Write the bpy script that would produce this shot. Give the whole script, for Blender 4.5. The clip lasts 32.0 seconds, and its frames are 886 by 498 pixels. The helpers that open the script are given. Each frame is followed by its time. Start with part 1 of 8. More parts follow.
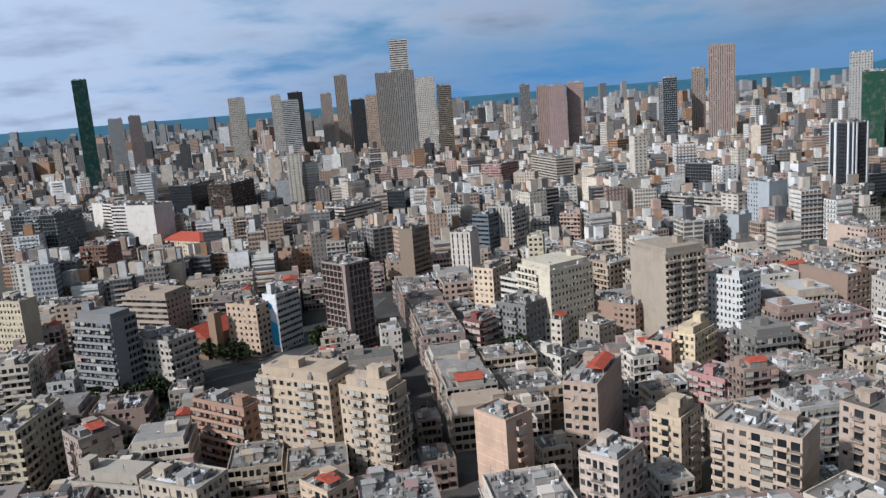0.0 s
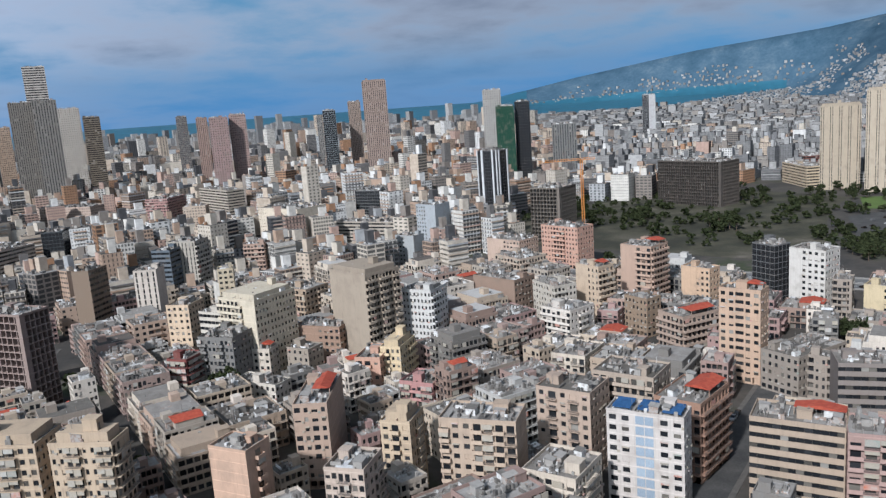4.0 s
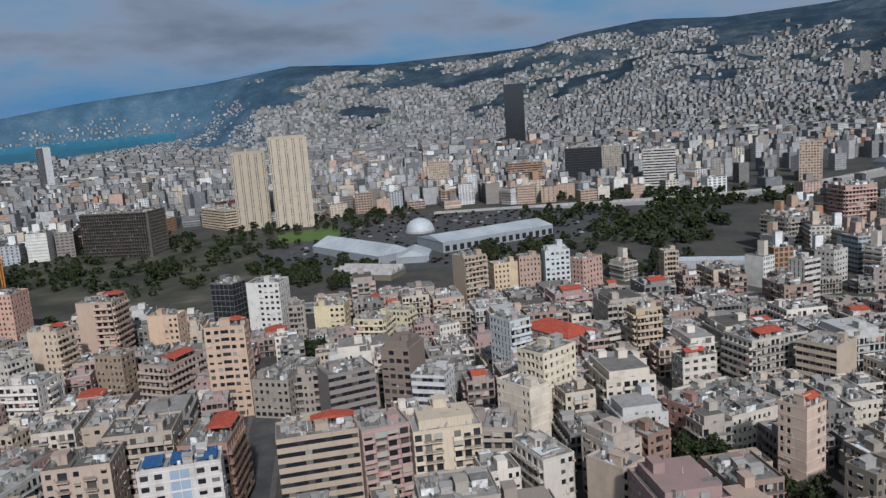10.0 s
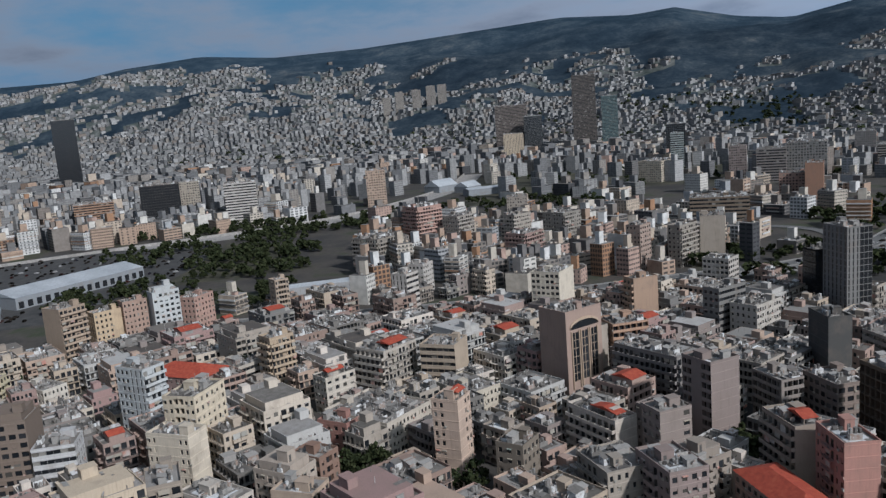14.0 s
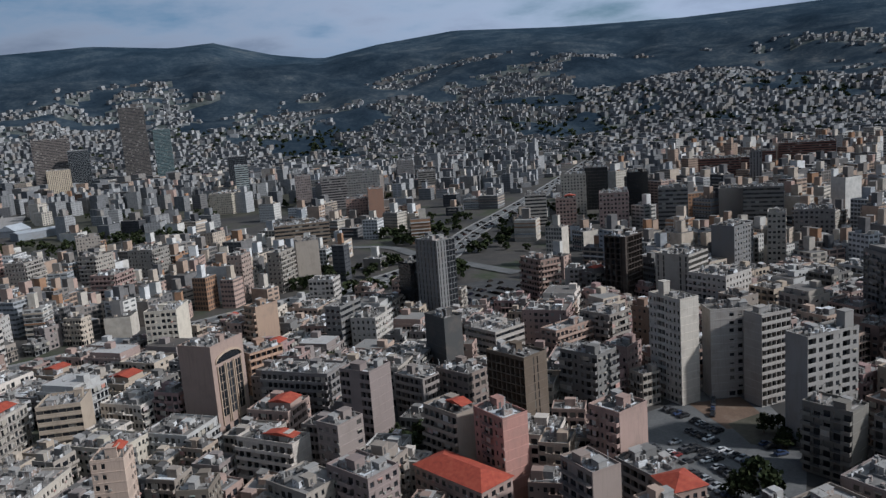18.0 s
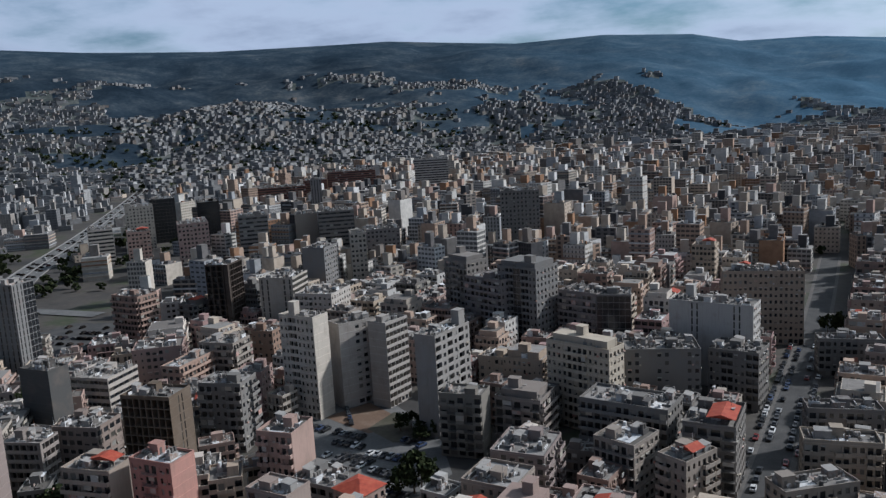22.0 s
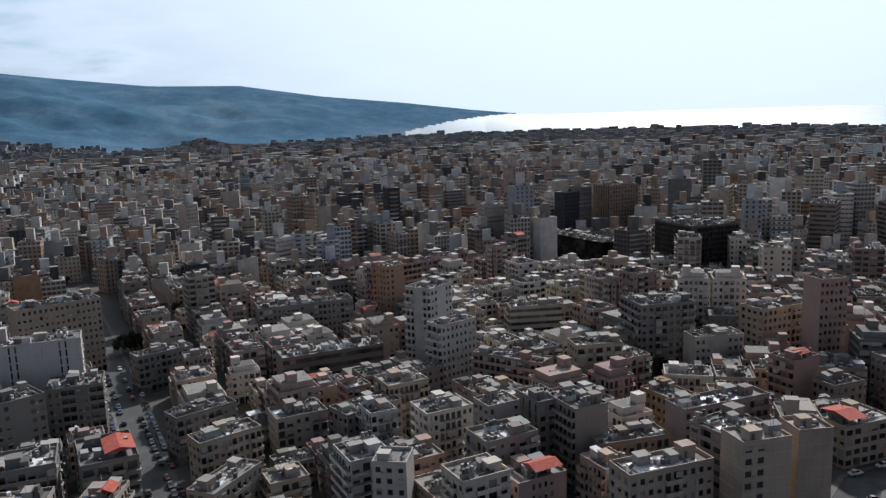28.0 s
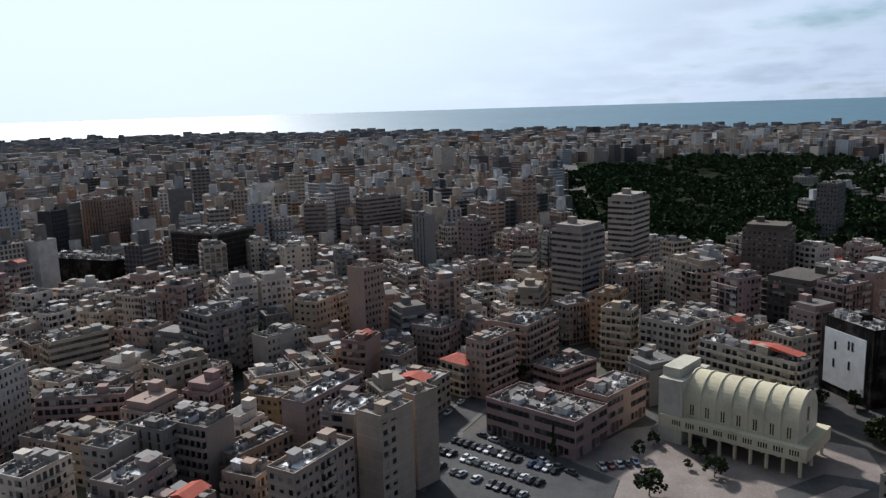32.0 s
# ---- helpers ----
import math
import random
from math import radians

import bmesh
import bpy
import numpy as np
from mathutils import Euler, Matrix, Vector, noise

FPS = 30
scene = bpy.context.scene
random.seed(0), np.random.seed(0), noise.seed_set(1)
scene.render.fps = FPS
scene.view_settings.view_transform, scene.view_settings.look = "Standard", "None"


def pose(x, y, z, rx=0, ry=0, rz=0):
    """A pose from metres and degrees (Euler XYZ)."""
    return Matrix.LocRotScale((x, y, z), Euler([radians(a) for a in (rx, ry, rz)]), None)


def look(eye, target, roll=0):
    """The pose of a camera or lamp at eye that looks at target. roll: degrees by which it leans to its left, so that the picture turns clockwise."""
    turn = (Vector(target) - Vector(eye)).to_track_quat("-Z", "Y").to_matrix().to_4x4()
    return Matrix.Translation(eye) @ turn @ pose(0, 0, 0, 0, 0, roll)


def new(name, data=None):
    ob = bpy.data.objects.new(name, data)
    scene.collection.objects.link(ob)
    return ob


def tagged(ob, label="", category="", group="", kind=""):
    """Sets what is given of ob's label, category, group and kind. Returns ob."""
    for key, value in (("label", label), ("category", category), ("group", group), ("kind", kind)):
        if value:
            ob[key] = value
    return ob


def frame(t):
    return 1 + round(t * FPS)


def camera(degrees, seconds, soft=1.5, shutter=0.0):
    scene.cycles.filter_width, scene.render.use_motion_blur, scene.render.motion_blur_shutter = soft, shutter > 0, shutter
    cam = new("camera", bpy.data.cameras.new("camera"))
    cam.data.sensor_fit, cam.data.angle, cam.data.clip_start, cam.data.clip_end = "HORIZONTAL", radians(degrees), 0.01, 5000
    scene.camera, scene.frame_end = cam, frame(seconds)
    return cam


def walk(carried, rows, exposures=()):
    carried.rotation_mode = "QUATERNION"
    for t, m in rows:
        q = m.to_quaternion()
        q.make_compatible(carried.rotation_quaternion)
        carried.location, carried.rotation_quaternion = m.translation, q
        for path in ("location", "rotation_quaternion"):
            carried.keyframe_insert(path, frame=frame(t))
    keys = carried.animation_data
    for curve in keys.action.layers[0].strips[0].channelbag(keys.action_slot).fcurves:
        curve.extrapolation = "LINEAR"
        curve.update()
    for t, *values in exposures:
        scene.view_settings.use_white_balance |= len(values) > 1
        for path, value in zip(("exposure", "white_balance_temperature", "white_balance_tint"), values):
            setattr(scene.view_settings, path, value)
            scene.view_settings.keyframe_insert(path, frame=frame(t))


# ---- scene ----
cam = camera(58.38, 32.0, soft=1.4)


def heading(x, y, z, turn, tilt, lean):
    """Camera at x, y, z; turn: degrees clockwise from +y; tilt: degrees up; lean: roll."""
    a, b = radians(turn), radians(tilt)
    way = Vector((math.sin(a) * math.cos(b), math.cos(a) * math.cos(b), math.sin(b)))
    return look((x, y, z), Vector((x, y, z)) + way * 100, lean)


FLIGHT = (
    (0, 3.30, -43.33, 116.69, 0.022, -11.013, -4.476),
    (1, -1.52, -44.56, 117.23, 6.123, -11.013, -4.284),
    (2, -6.66, -45.39, 117.33, 12.234, -10.873, -4.038),
    (3, -11.20, -46.51, 117.22, 18.324, -10.704, -4.134),
    (3.5, -13.34, -46.72, 117.21, 21.483, -10.619, -4.119),
    (5.5, -19.45, -43.65, 116.50, 34.389, -10.418, -4.121),
    (6, -21.31, -42.56, 116.42, 37.710, -10.355, -4.112),
    (7, -25.32, -40.26, 116.48, 44.381, -10.220, -4.138),
    (8, -28.90, -36.75, 116.55, 51.429, -10.127, -4.193),
    (9, -31.35, -32.29, 116.59, 58.827, -10.081, -4.178),
    (10, -33.50, -27.32, 116.11, 66.559, -9.932, -4.237),
    (11, -34.32, -21.98, 115.31, 74.303, -9.801, -4.390),
    (12, -35.03, -16.08, 114.82, 81.994, -9.709, -4.429),
    (13, -35.08, -10.05, 114.70, 89.698, -9.664, -4.508),
    (14, -34.46, -3.29, 114.67, 97.541, -9.690, -4.611),
    (14.5, -33.93, 0.40, 114.87, 101.513, -9.750, -4.580),
    (16.5, -29.81, 15.07, 114.76, 117.304, -9.753, -4.385),
    (17, -27.93, 19.17, 114.81, 121.404, -9.750, -4.345),
    (18, -23.68, 26.18, 114.95, 129.565, -9.778, -4.339),
    (19, -18.69, 31.98, 115.05, 137.682, -9.824, -4.165),
    (20, -11.68, 37.74, 114.80, 146.024, -9.806, -3.856),
    (21, -5.53, 41.25, 114.61, 154.087, -9.756, -3.660),
    (22, 2.11, 43.11, 113.80, 162.237, -9.625, -3.264),
    (23, 10.29, 44.87, 113.14, 170.842, -9.492, -2.849),
    (24, 19.46, 45.39, 112.56, 180.027, -9.429, -2.613),
    (25, 28.05, 43.45, 112.65, 189.587, -9.568, -2.282),
    (25.5, 32.41, 42.56, 112.54, 194.412, -9.570, -2.179),
    (27.5, 49.10, 33.58, 111.30, 214.053, -9.595, -1.913),
    (28, 53.34, 31.00, 111.47, 218.931, -9.661, -1.842),
    (29, 61.52, 25.39, 112.66, 228.566, -9.932, -2.108),
    (30, 69.10, 16.63, 113.24, 238.433, -10.102, -1.917),
    (31, 74.87, 7.00, 113.41, 248.165, -10.229, -1.968),
    (32, 79.14, -4.06, 113.21, 258.139, -10.237, -1.717),
)
EXPOSURES = ((0, 0.09, 5650, 9), (6, 0.04, 5650, 9), (9, -0.18, 5650, 9), (13, -0.45, 5650, 9), (19, -0.40, 5600, 9), (25, 0.0, 5700, 9), (29, 0.08, 5850, 10), (32, 0.08, 5850, 10))
walk(cam, [(t, heading(*row)) for t, *row in FLIGHT], EXPOSURES)

# ---- sky, sun ----
SUN_AZ, SUN_EL = 236.0, 36.0      # degrees clockwise from +y, degrees up
sun_way = Vector((math.sin(radians(SUN_AZ)) * math.cos(radians(SUN_EL)), math.cos(radians(SUN_AZ)) * math.cos(radians(SUN_EL)), math.sin(radians(SUN_EL))))
sun = new("sun", bpy.data.lights.new("sun", "SUN"))
sun.data.energy, sun.data.angle, sun.data.color = 5.0, radians(3), (1.0, 0.92, 0.83)
sun.matrix_world = look(sun_way * 100, (0, 0, 0))


class Nodes:
    """Short hand for node trees."""

    def __init__(self, tree):
        self.t = tree
        tree.nodes.clear()

    def n(self, kind, props=None, **ins):
        node = self.t.nodes.new(kind)
        for k, v in (props or {}).items():
            setattr(node, k, v)
        for k, v in ins.items():
            key = int(k[1:]) if k[0] == "i" and k[1:].isdigit() else k.replace("_", " ")
            sock = node.inputs[key]
            if isinstance(v, bpy.types.NodeSocket):
                self.t.links.new(v, sock)
            else:
                sock.default_value = v
        return node

    def math(self, op, a, b=0.0, clamp=False):
        return self.n("ShaderNodeMath", {"operation": op, "use_clamp": clamp}, i0=a, i1=b).outputs[0]

    def mix(self, f, a, b, blend="MIX"):
        node = self.n("ShaderNodeMix", {"data_type": "RGBA", "blend_type": blend}, i0=f, i6=a, i7=b)
        return node.outputs[2]

    def ramp(self, f, stops, interp="LINEAR"):
        node = self.n("ShaderNodeValToRGB", i0=f)
        cr = node.color_ramp
        cr.interpolation = interp
        while len(cr.elements) < len(stops):
            cr.elements.new(0.5)
        for e, (p, c) in zip(cr.elements, stops):
            e.position, e.color = p, (*c, 1) if len(c) == 3 else c
        return node.outputs[0]

    def noise(self, vec, scale, detail=4.0, rough=0.55):
        return self.n("ShaderNodeTexNoise", Vector=vec, Scale=scale, Detail=detail, Roughness=rough).outputs[0]


def make_world():
    w = bpy.data.worlds.new("sky")
    scene.world = w
    w.use_nodes = True
    k = Nodes(w.node_tree)
    sky = k.n("ShaderNodeTexSky", {"sky_type": "NISHITA", "sun_disc": False, "sun_elevation": radians(SUN_EL), "sun_rotation": radians(SUN_AZ), "air_density": 1.3, "dust_density": 1.5})
    way = k.n("ShaderNodeTexCoord").outputs["Generated"]
    sep = k.n("ShaderNodeSeparateXYZ", i0=way)
    up = k.math("MAXIMUM", sep.outputs[2], 0.0)
    # cloud deck: the direction is laid out on a flat layer, flattened near the horizon
    den = k.math("ADD", up, 0.18)
    u = k.math("DIVIDE", sep.outputs[0], den)
    v = k.math("DIVIDE", sep.outputs[1], den)
    deck = k.n("ShaderNodeCombineXYZ", i0=u, i1=v, i2=0.0).outputs[0]
    big = k.noise(deck, 0.75, 2.0, 0.5)
    fine = k.noise(deck, 2.1, 7.0, 0.58)
    cover = k.math("ADD", k.math("MULTIPLY", big, 0.62), k.math("MULTIPLY", fine, 0.38))
    sund = k.n("ShaderNodeVectorMath", {"operation": "DOT_PRODUCT"}, i0=way, i1=tuple(sun_way)).outputs["Value"]
    near_sun = k.n("ShaderNodeMapRange", {"interpolation_type": "SMOOTHSTEP"}, i0=sund, i1=0.45, i2=0.88, i3=0.0, i4=1.0).outputs[0]
    cover = k.math("ADD", cover, k.math("MULTIPLY", near_sun, 0.2))
    mask = k.n("ShaderNodeMapRange", {"interpolation_type": "SMOOTHSTEP"}, i0=cover, i1=0.33, i2=0.57, i3=0.0, i4=1.0).outputs[0]
    # the deck breaks up towards the sea horizon, away from the sun
    least = k.n("ShaderNodeMapRange", {"interpolation_type": "SMOOTHSTEP"}, i0=sund, i1=-0.55, i2=-0.15, i3=0.3, i4=1.0).outputs[0]
    rim = k.n("ShaderNodeMapRange", {"interpolation_type": "SMOOTHSTEP"}, i0=up, i1=0.0, i2=0.10, i3=0.0, i4=1.0).outputs[0]
    mask = k.math("MULTIPLY", mask, k.math("MAXIMUM", least, rim))
    thick = k.n("ShaderNodeMapRange", {"interpolation_type": "SMOOTHSTEP"}, i0=cover, i1=0.46, i2=0.72, i3=0.0, i4=1.0).outputs[0]
    grey = k.mix(thick, (0.86, 0.95, 1.12, 1), (0.39, 0.465, 0.61, 1))
    over_head = k.n("ShaderNodeMapRange", {"interpolation_type": "SMOOTHSTEP"}, i0=up, i1=0.16, i2=0.52, i3=1.04, i4=0.15).outputs[0]
    grey = k.mix(1.0, grey, k.n("ShaderNodeCombineColor", i0=over_head, i1=over_head, i2=over_head).outputs[0], "MULTIPLY")
    south = k.n("ShaderNodeMapRange", {"interpolation_type": "SMOOTHSTEP"}, i0=sund, i1=-0.75, i2=0.1, i3=1.0, i4=1.95).outputs[0]
    grey = k.mix(1.0, grey, k.n("ShaderNodeCombineColor", i0=south, i1=south, i2=south).outputs[0], "MULTIPLY")
    cloud = k.mix(near_sun, grey, (2.4, 2.62, 2.76, 1))
    low = k.n("ShaderNodeMapRange", {"interpolation_type": "SMOOTHSTEP"}, i0=k.math("ADD", up, k.math("MULTIPLY", k.math("MAXIMUM", k.math("ADD", sund, 0.2), 0.0), 0.6)), i1=0.0, i2=0.22, i3=0.85, i4=0.0).outputs[0]
    clear = k.n("ShaderNodeBackground", Color=k.mix(1.0, k.mix(low, sky.outputs[0], (2.6, 4.8, 7.0, 1)), (0.56, 0.90, 1.2, 1), "MULTIPLY"), Strength=0.06)
    over = k.n("ShaderNodeBackground", Color=cloud, Strength=0.36)
    both = k.n("ShaderNodeMixShader", i0=mask, i1=clear.outputs[0], i2=over.outputs[0])
    k.n("ShaderNodeOutputWorld", i0=both.outputs[0])


make_world()

# ---- materials ----
def new_mat(name):
    m = bpy.data.materials.new(name)
    m.use_nodes = True
    return m, Nodes(m.node_tree)


def finish(k, colour, rough=0.8, metal=0.0, bump=None, strength=0.3, distance=0.02, spec=0.4):
    b = k.n("ShaderNodeBsdfPrincipled", Base_Color=colour, Roughness=rough, Metallic=metal)
    b.inputs["Specular IOR Level"].default_value = spec
    if bump is not None:
        bn = k.n("ShaderNodeBump", Height=bump, Strength=strength, Distance=distance)
        k.t.links.new(bn.outputs[0], b.inputs["Normal"])
    k.n("ShaderNodeOutputMaterial", i0=b.outputs[0])


def plaster_mat(name="painted_plaster", shade=None):
    """Painted plaster: the object's (or the mesh's) own colour, rain streaks, patches and grain."""
    m, k = new_mat(name)
    oi = k.n("ShaderNodeAttribute", {"attribute_name": shade}) if shade else k.n("ShaderNodeObjectInfo")
    co = k.n("ShaderNodeTexCoord").outputs["Object"]
    geo = k.n("ShaderNodeNewGeometry").outputs["Position"]
    streak = k.noise(k.n("ShaderNodeMapping", i0=geo, Scale=(1.9, 1.9, 0.12)).outputs[0], 1.0, 5.0, 0.6)
    patch = k.noise(geo, 0.16, 3.0, 0.6)
    grain = k.noise(co, 9.0, 3.0)
    dirt = k.n("ShaderNodeMapRange", i0=streak, i1=0.5, i2=0.82, i3=0.0, i4=0.38).outputs[0]
    own = k.n("ShaderNodeHueSaturation", Color=k.n("ShaderNodeGamma", i0=oi.outputs["Color"], i1=1.9).outputs[0], Saturation=0.80).outputs[0]
    c = k.mix(dirt, own, (0.16, 0.13, 0.105, 1))
    c = k.mix(k.n("ShaderNodeMapRange", i0=patch, i1=0.5, i2=0.75, i3=0.0, i4=0.4).outputs[0], c, (0.22, 0.18, 0.15, 1))
    hsv = k.n("ShaderNodeHueSaturation", Color=c, Value=k.n("ShaderNodeMapRange", i0=grain, i1=0.3, i2=0.7, i3=0.74, i4=0.92).outputs[0])
    finish(k, hsv.outputs[0], 0.88, bump=grain, strength=0.25, distance=0.03, spec=0.08)
    return m


def varied(name, stops, scale, rough=0.85, metal=0.0, island=False, obj=False, fine=12.0, bump=0.3, spec=0.3, stretch=(1, 1, 1)):
    """A surface whose colour wanders through stops, at two scales; island/obj: another shade for each piece."""
    m, k = new_mat(name)
    geo = k.n("ShaderNodeNewGeometry")
    vec = k.n("ShaderNodeMapping", i0=geo.outputs["Position"], Scale=stretch).outputs[0]
    f = k.noise(vec, scale, 5.0, 0.6)
    if island:
        f = k.math("ADD", k.math("MULTIPLY", f, 0.35), k.math("MULTIPLY", geo.outputs["Random Per Island"], 0.65))
    elif obj:
        f = k.math("ADD", k.math("MULTIPLY", f, 0.5), k.math("MULTIPLY", k.n("ShaderNodeObjectInfo").outputs["Random"], 0.5))
    else:
        f = k.n("ShaderNodeMapRange", i0=f, i1=0.25, i2=0.75, i3=0.0, i4=1.0).outputs[0]
    g = k.noise(vec, scale * fine, 3.0)
    c = k.n("ShaderNodeHueSaturation", Color=k.ramp(f, stops), Value=k.n("ShaderNodeMapRange", i0=g, i1=0.3, i2=0.7, i3=0.82, i4=1.12).outputs[0]).outputs[0]
    finish(k, c, rough, metal, g, bump, 0.05, spec)
    return m


def far_wall_mat(name, palette, roofs, strong=0.85, low=0.60, high=0.86):
    """Walls of far blocks: rows of windows in bays of the UV map, a shade and a window width for each block."""
    m, k = new_mat(name)
    geo = k.n("ShaderNodeNewGeometry")
    rnd = geo.outputs["Random Per Island"]
    uv = k.n("ShaderNodeSeparateXYZ", i0=k.n("ShaderNodeUVMap").outputs[0])
    fu, fv = k.math("FRACT", uv.outputs[0]), k.math("FRACT", uv.outputs[1])
    other = k.math("FRACT", k.math("MULTIPLY", rnd, 17.0))
    wide = k.n("ShaderNodeMapRange", i0=other, i1=0.0, i2=1.0, i3=0.14, i4=0.44).outputs[0]
    high_win = k.n("ShaderNodeMapRange", i0=k.math("FRACT", k.math("MULTIPLY", rnd, 41.0)), i1=0.0, i2=1.0, i3=0.16, i4=0.34).outputs[0]
    inu = k.math("LESS_THAN", k.math("ABSOLUTE", k.math("SUBTRACT", fu, 0.5)), wide)
    inv = k.math("LESS_THAN", k.math("ABSOLUTE", k.math("SUBTRACT", fv, 0.52)), high_win)
    win = k.math("MULTIPLY", inu, inv)
    base = k.ramp(rnd, palette, "CONSTANT")
    n = k.noise(geo.outputs["Position"], 0.25, 4.0)
    c = k.n("ShaderNodeHueSaturation", Color=base, Value=k.n("ShaderNodeMapRange", i0=n, i1=0.3, i2=0.7, i3=low, i4=high).outputs[0]).outputs[0]
    nz = k.n("ShaderNodeSeparateXYZ", i0=geo.outputs["True Normal"]).outputs[2]
    side = k.math("LESS_THAN", nz, 0.5)
    c = k.mix(k.math("MULTIPLY", k.math("MULTIPLY", win, side), strong), c, (0.035, 0.038, 0.042, 1))
    patchy = k.noise(geo.outputs["Position"], 0.4, 3.0)
    roof = k.ramp(k.math("ADD", k.math("MULTIPLY", other, 0.75), k.math("MULTIPLY", patchy, 0.25)), roofs)
    c = k.mix(k.math("SUBTRACT", 1.0, side), c, roof)
    finish(k, c, 1.0, bump=n, strength=0.15, spec=0.0)
    return m


def glass_mat():
    """Window panes: dark rooms behind glass, a few with blinds or curtains."""
    m, k = new_mat("window_glass")
    rnd = k.math("FRACT", k.math("ADD", k.n("ShaderNodeNewGeometry").outputs["Random Per Island"], k.n("ShaderNodeObjectInfo").outputs["Random"]))
    c = k.ramp(rnd, [(0.0, (0.015, 0.017, 0.02)), (0.55, (0.03, 0.032, 0.036)), (0.80, (0.07, 0.065, 0.058)), (0.90, (0.14, 0.13, 0.115)), (0.96, (0.24, 0.23, 0.21))], "CONSTANT")
    finish(k, c, 0.22, spec=0.5)
    return m


PLASTER = plaster_mat()
PLASTER_MIX = plaster_mat("painted_plaster_mixed", "shade")
GLASS = glass_mat()
ROOF = varied("roof_screed", [(0.0, (0.06, 0.054, 0.048)), (0.35, (0.13, 0.12, 0.108)), (0.6, (0.23, 0.215, 0.20)), (0.8, (0.31, 0.30, 0.29)), (1.0, (0.46, 0.455, 0.45))], 0.35, obj=True, spec=0.08)
CLUTTER = varied("roof_clutter", [(0.0, (0.04, 0.04, 0.045)), (0.3, (0.14, 0.13, 0.12)), (0.5, (0.26, 0.25, 0.235)), (0.66, (0.33, 0.31, 0.29)), (0.7, (0.25, 0.17, 0.13)), (0.74, (0.45, 0.44, 0.43)), (0.85, (0.68, 0.69, 0.69)), (0.95, (0.40, 0.42, 0.45)), (1.0, (0.14, 0.26, 0.4))], 0.8, island=True, rough=0.9, spec=0.1)
TILE = varied("clay_tile", [(0.0, (0.22, 0.045, 0.028)), (0.5, (0.32, 0.06, 0.035)), (1.0, (0.38, 0.10, 0.055))], 0.7, stretch=(1, 1, 1))
RAIL = varied("dark_metal", [(0.0, (0.05, 0.05, 0.05)), (1.0, (0.13, 0.12, 0.11))], 2.0, 0.5)
FABRIC = varied("awning_cloth", [(0.0, (0.11, 0.26, 0.22)), (0.2, (0.30, 0.29, 0.26)), (0.5, (0.34, 0.30, 0.24)), (0.72, (0.40, 0.40, 0.38)), (0.88, (0.42, 0.12, 0.06)), (1.0, (0.16, 0.28, 0.38))], 0.5, island=True)
CONCRETE = varied("bare_concrete", [(0.0, (0.17, 0.16, 0.15)), (0.5, (0.28, 0.265, 0.25)), (1.0, (0.38, 0.36, 0.34))], 0.3)
ASPHALT = varied("asphalt", [(0.0, (0.035, 0.036, 0.038)), (0.5, (0.058, 0.057, 0.056)), (1.0, (0.085, 0.083, 0.08))], 0.12, 0.9)
GROUND = varied("town_ground", [(0.0, (0.028, 0.028, 0.028)), (0.35, (0.045, 0.042, 0.039)), (0.6, (0.07, 0.062, 0.054)), (0.8, (0.04, 0.05, 0.025)), (1.0, (0.09, 0.075, 0.06))], 0.02, fine=14.0)
GRASS = varied("rough_grass", [(0.0, (0.022, 0.022, 0.016)), (0.4, (0.042, 0.041, 0.028)), (0.65, (0.066, 0.062, 0.042)), (0.85, (0.10, 0.088, 0.068)), (1.0, (0.16, 0.14, 0.12))], 0.03, fine=18.0)
LAWN = varied("lawn", [(0.0, (0.06, 0.10, 0.02)), (1.0, (0.10, 0.15, 0.04))], 0.06)
SOIL = varied("bare_soil", [(0.0, (0.10, 0.065, 0.045)), (0.6, (0.15, 0.10, 0.07)), (1.0, (0.20, 0.155, 0.115))], 0.12)
PAVING = varied("pale_paving", [(0.0, (0.14, 0.115, 0.10)), (0.5, (0.20, 0.165, 0.145)), (1.0, (0.25, 0.215, 0.19))], 0.1)
LEAF = varied("foliage", [(0.0, (0.016, 0.021, 0.012)), (0.4, (0.028, 0.036, 0.018)), (0.75, (0.046, 0.054, 0.026)), (1.0, (0.075, 0.078, 0.042))], 0.5, island=True, rough=1.0, spec=0.0)
BARK = varied("bark", [(0.0, (0.07, 0.05, 0.035)), (1.0, (0.16, 0.12, 0.09))], 1.5)
SEA = varied("sea_water", [(0.0, (0.022, 0.092, 0.142)), (1.0, (0.033, 0.12, 0.178))], 0.002, 0.5, bump=0.4, spec=0.3)


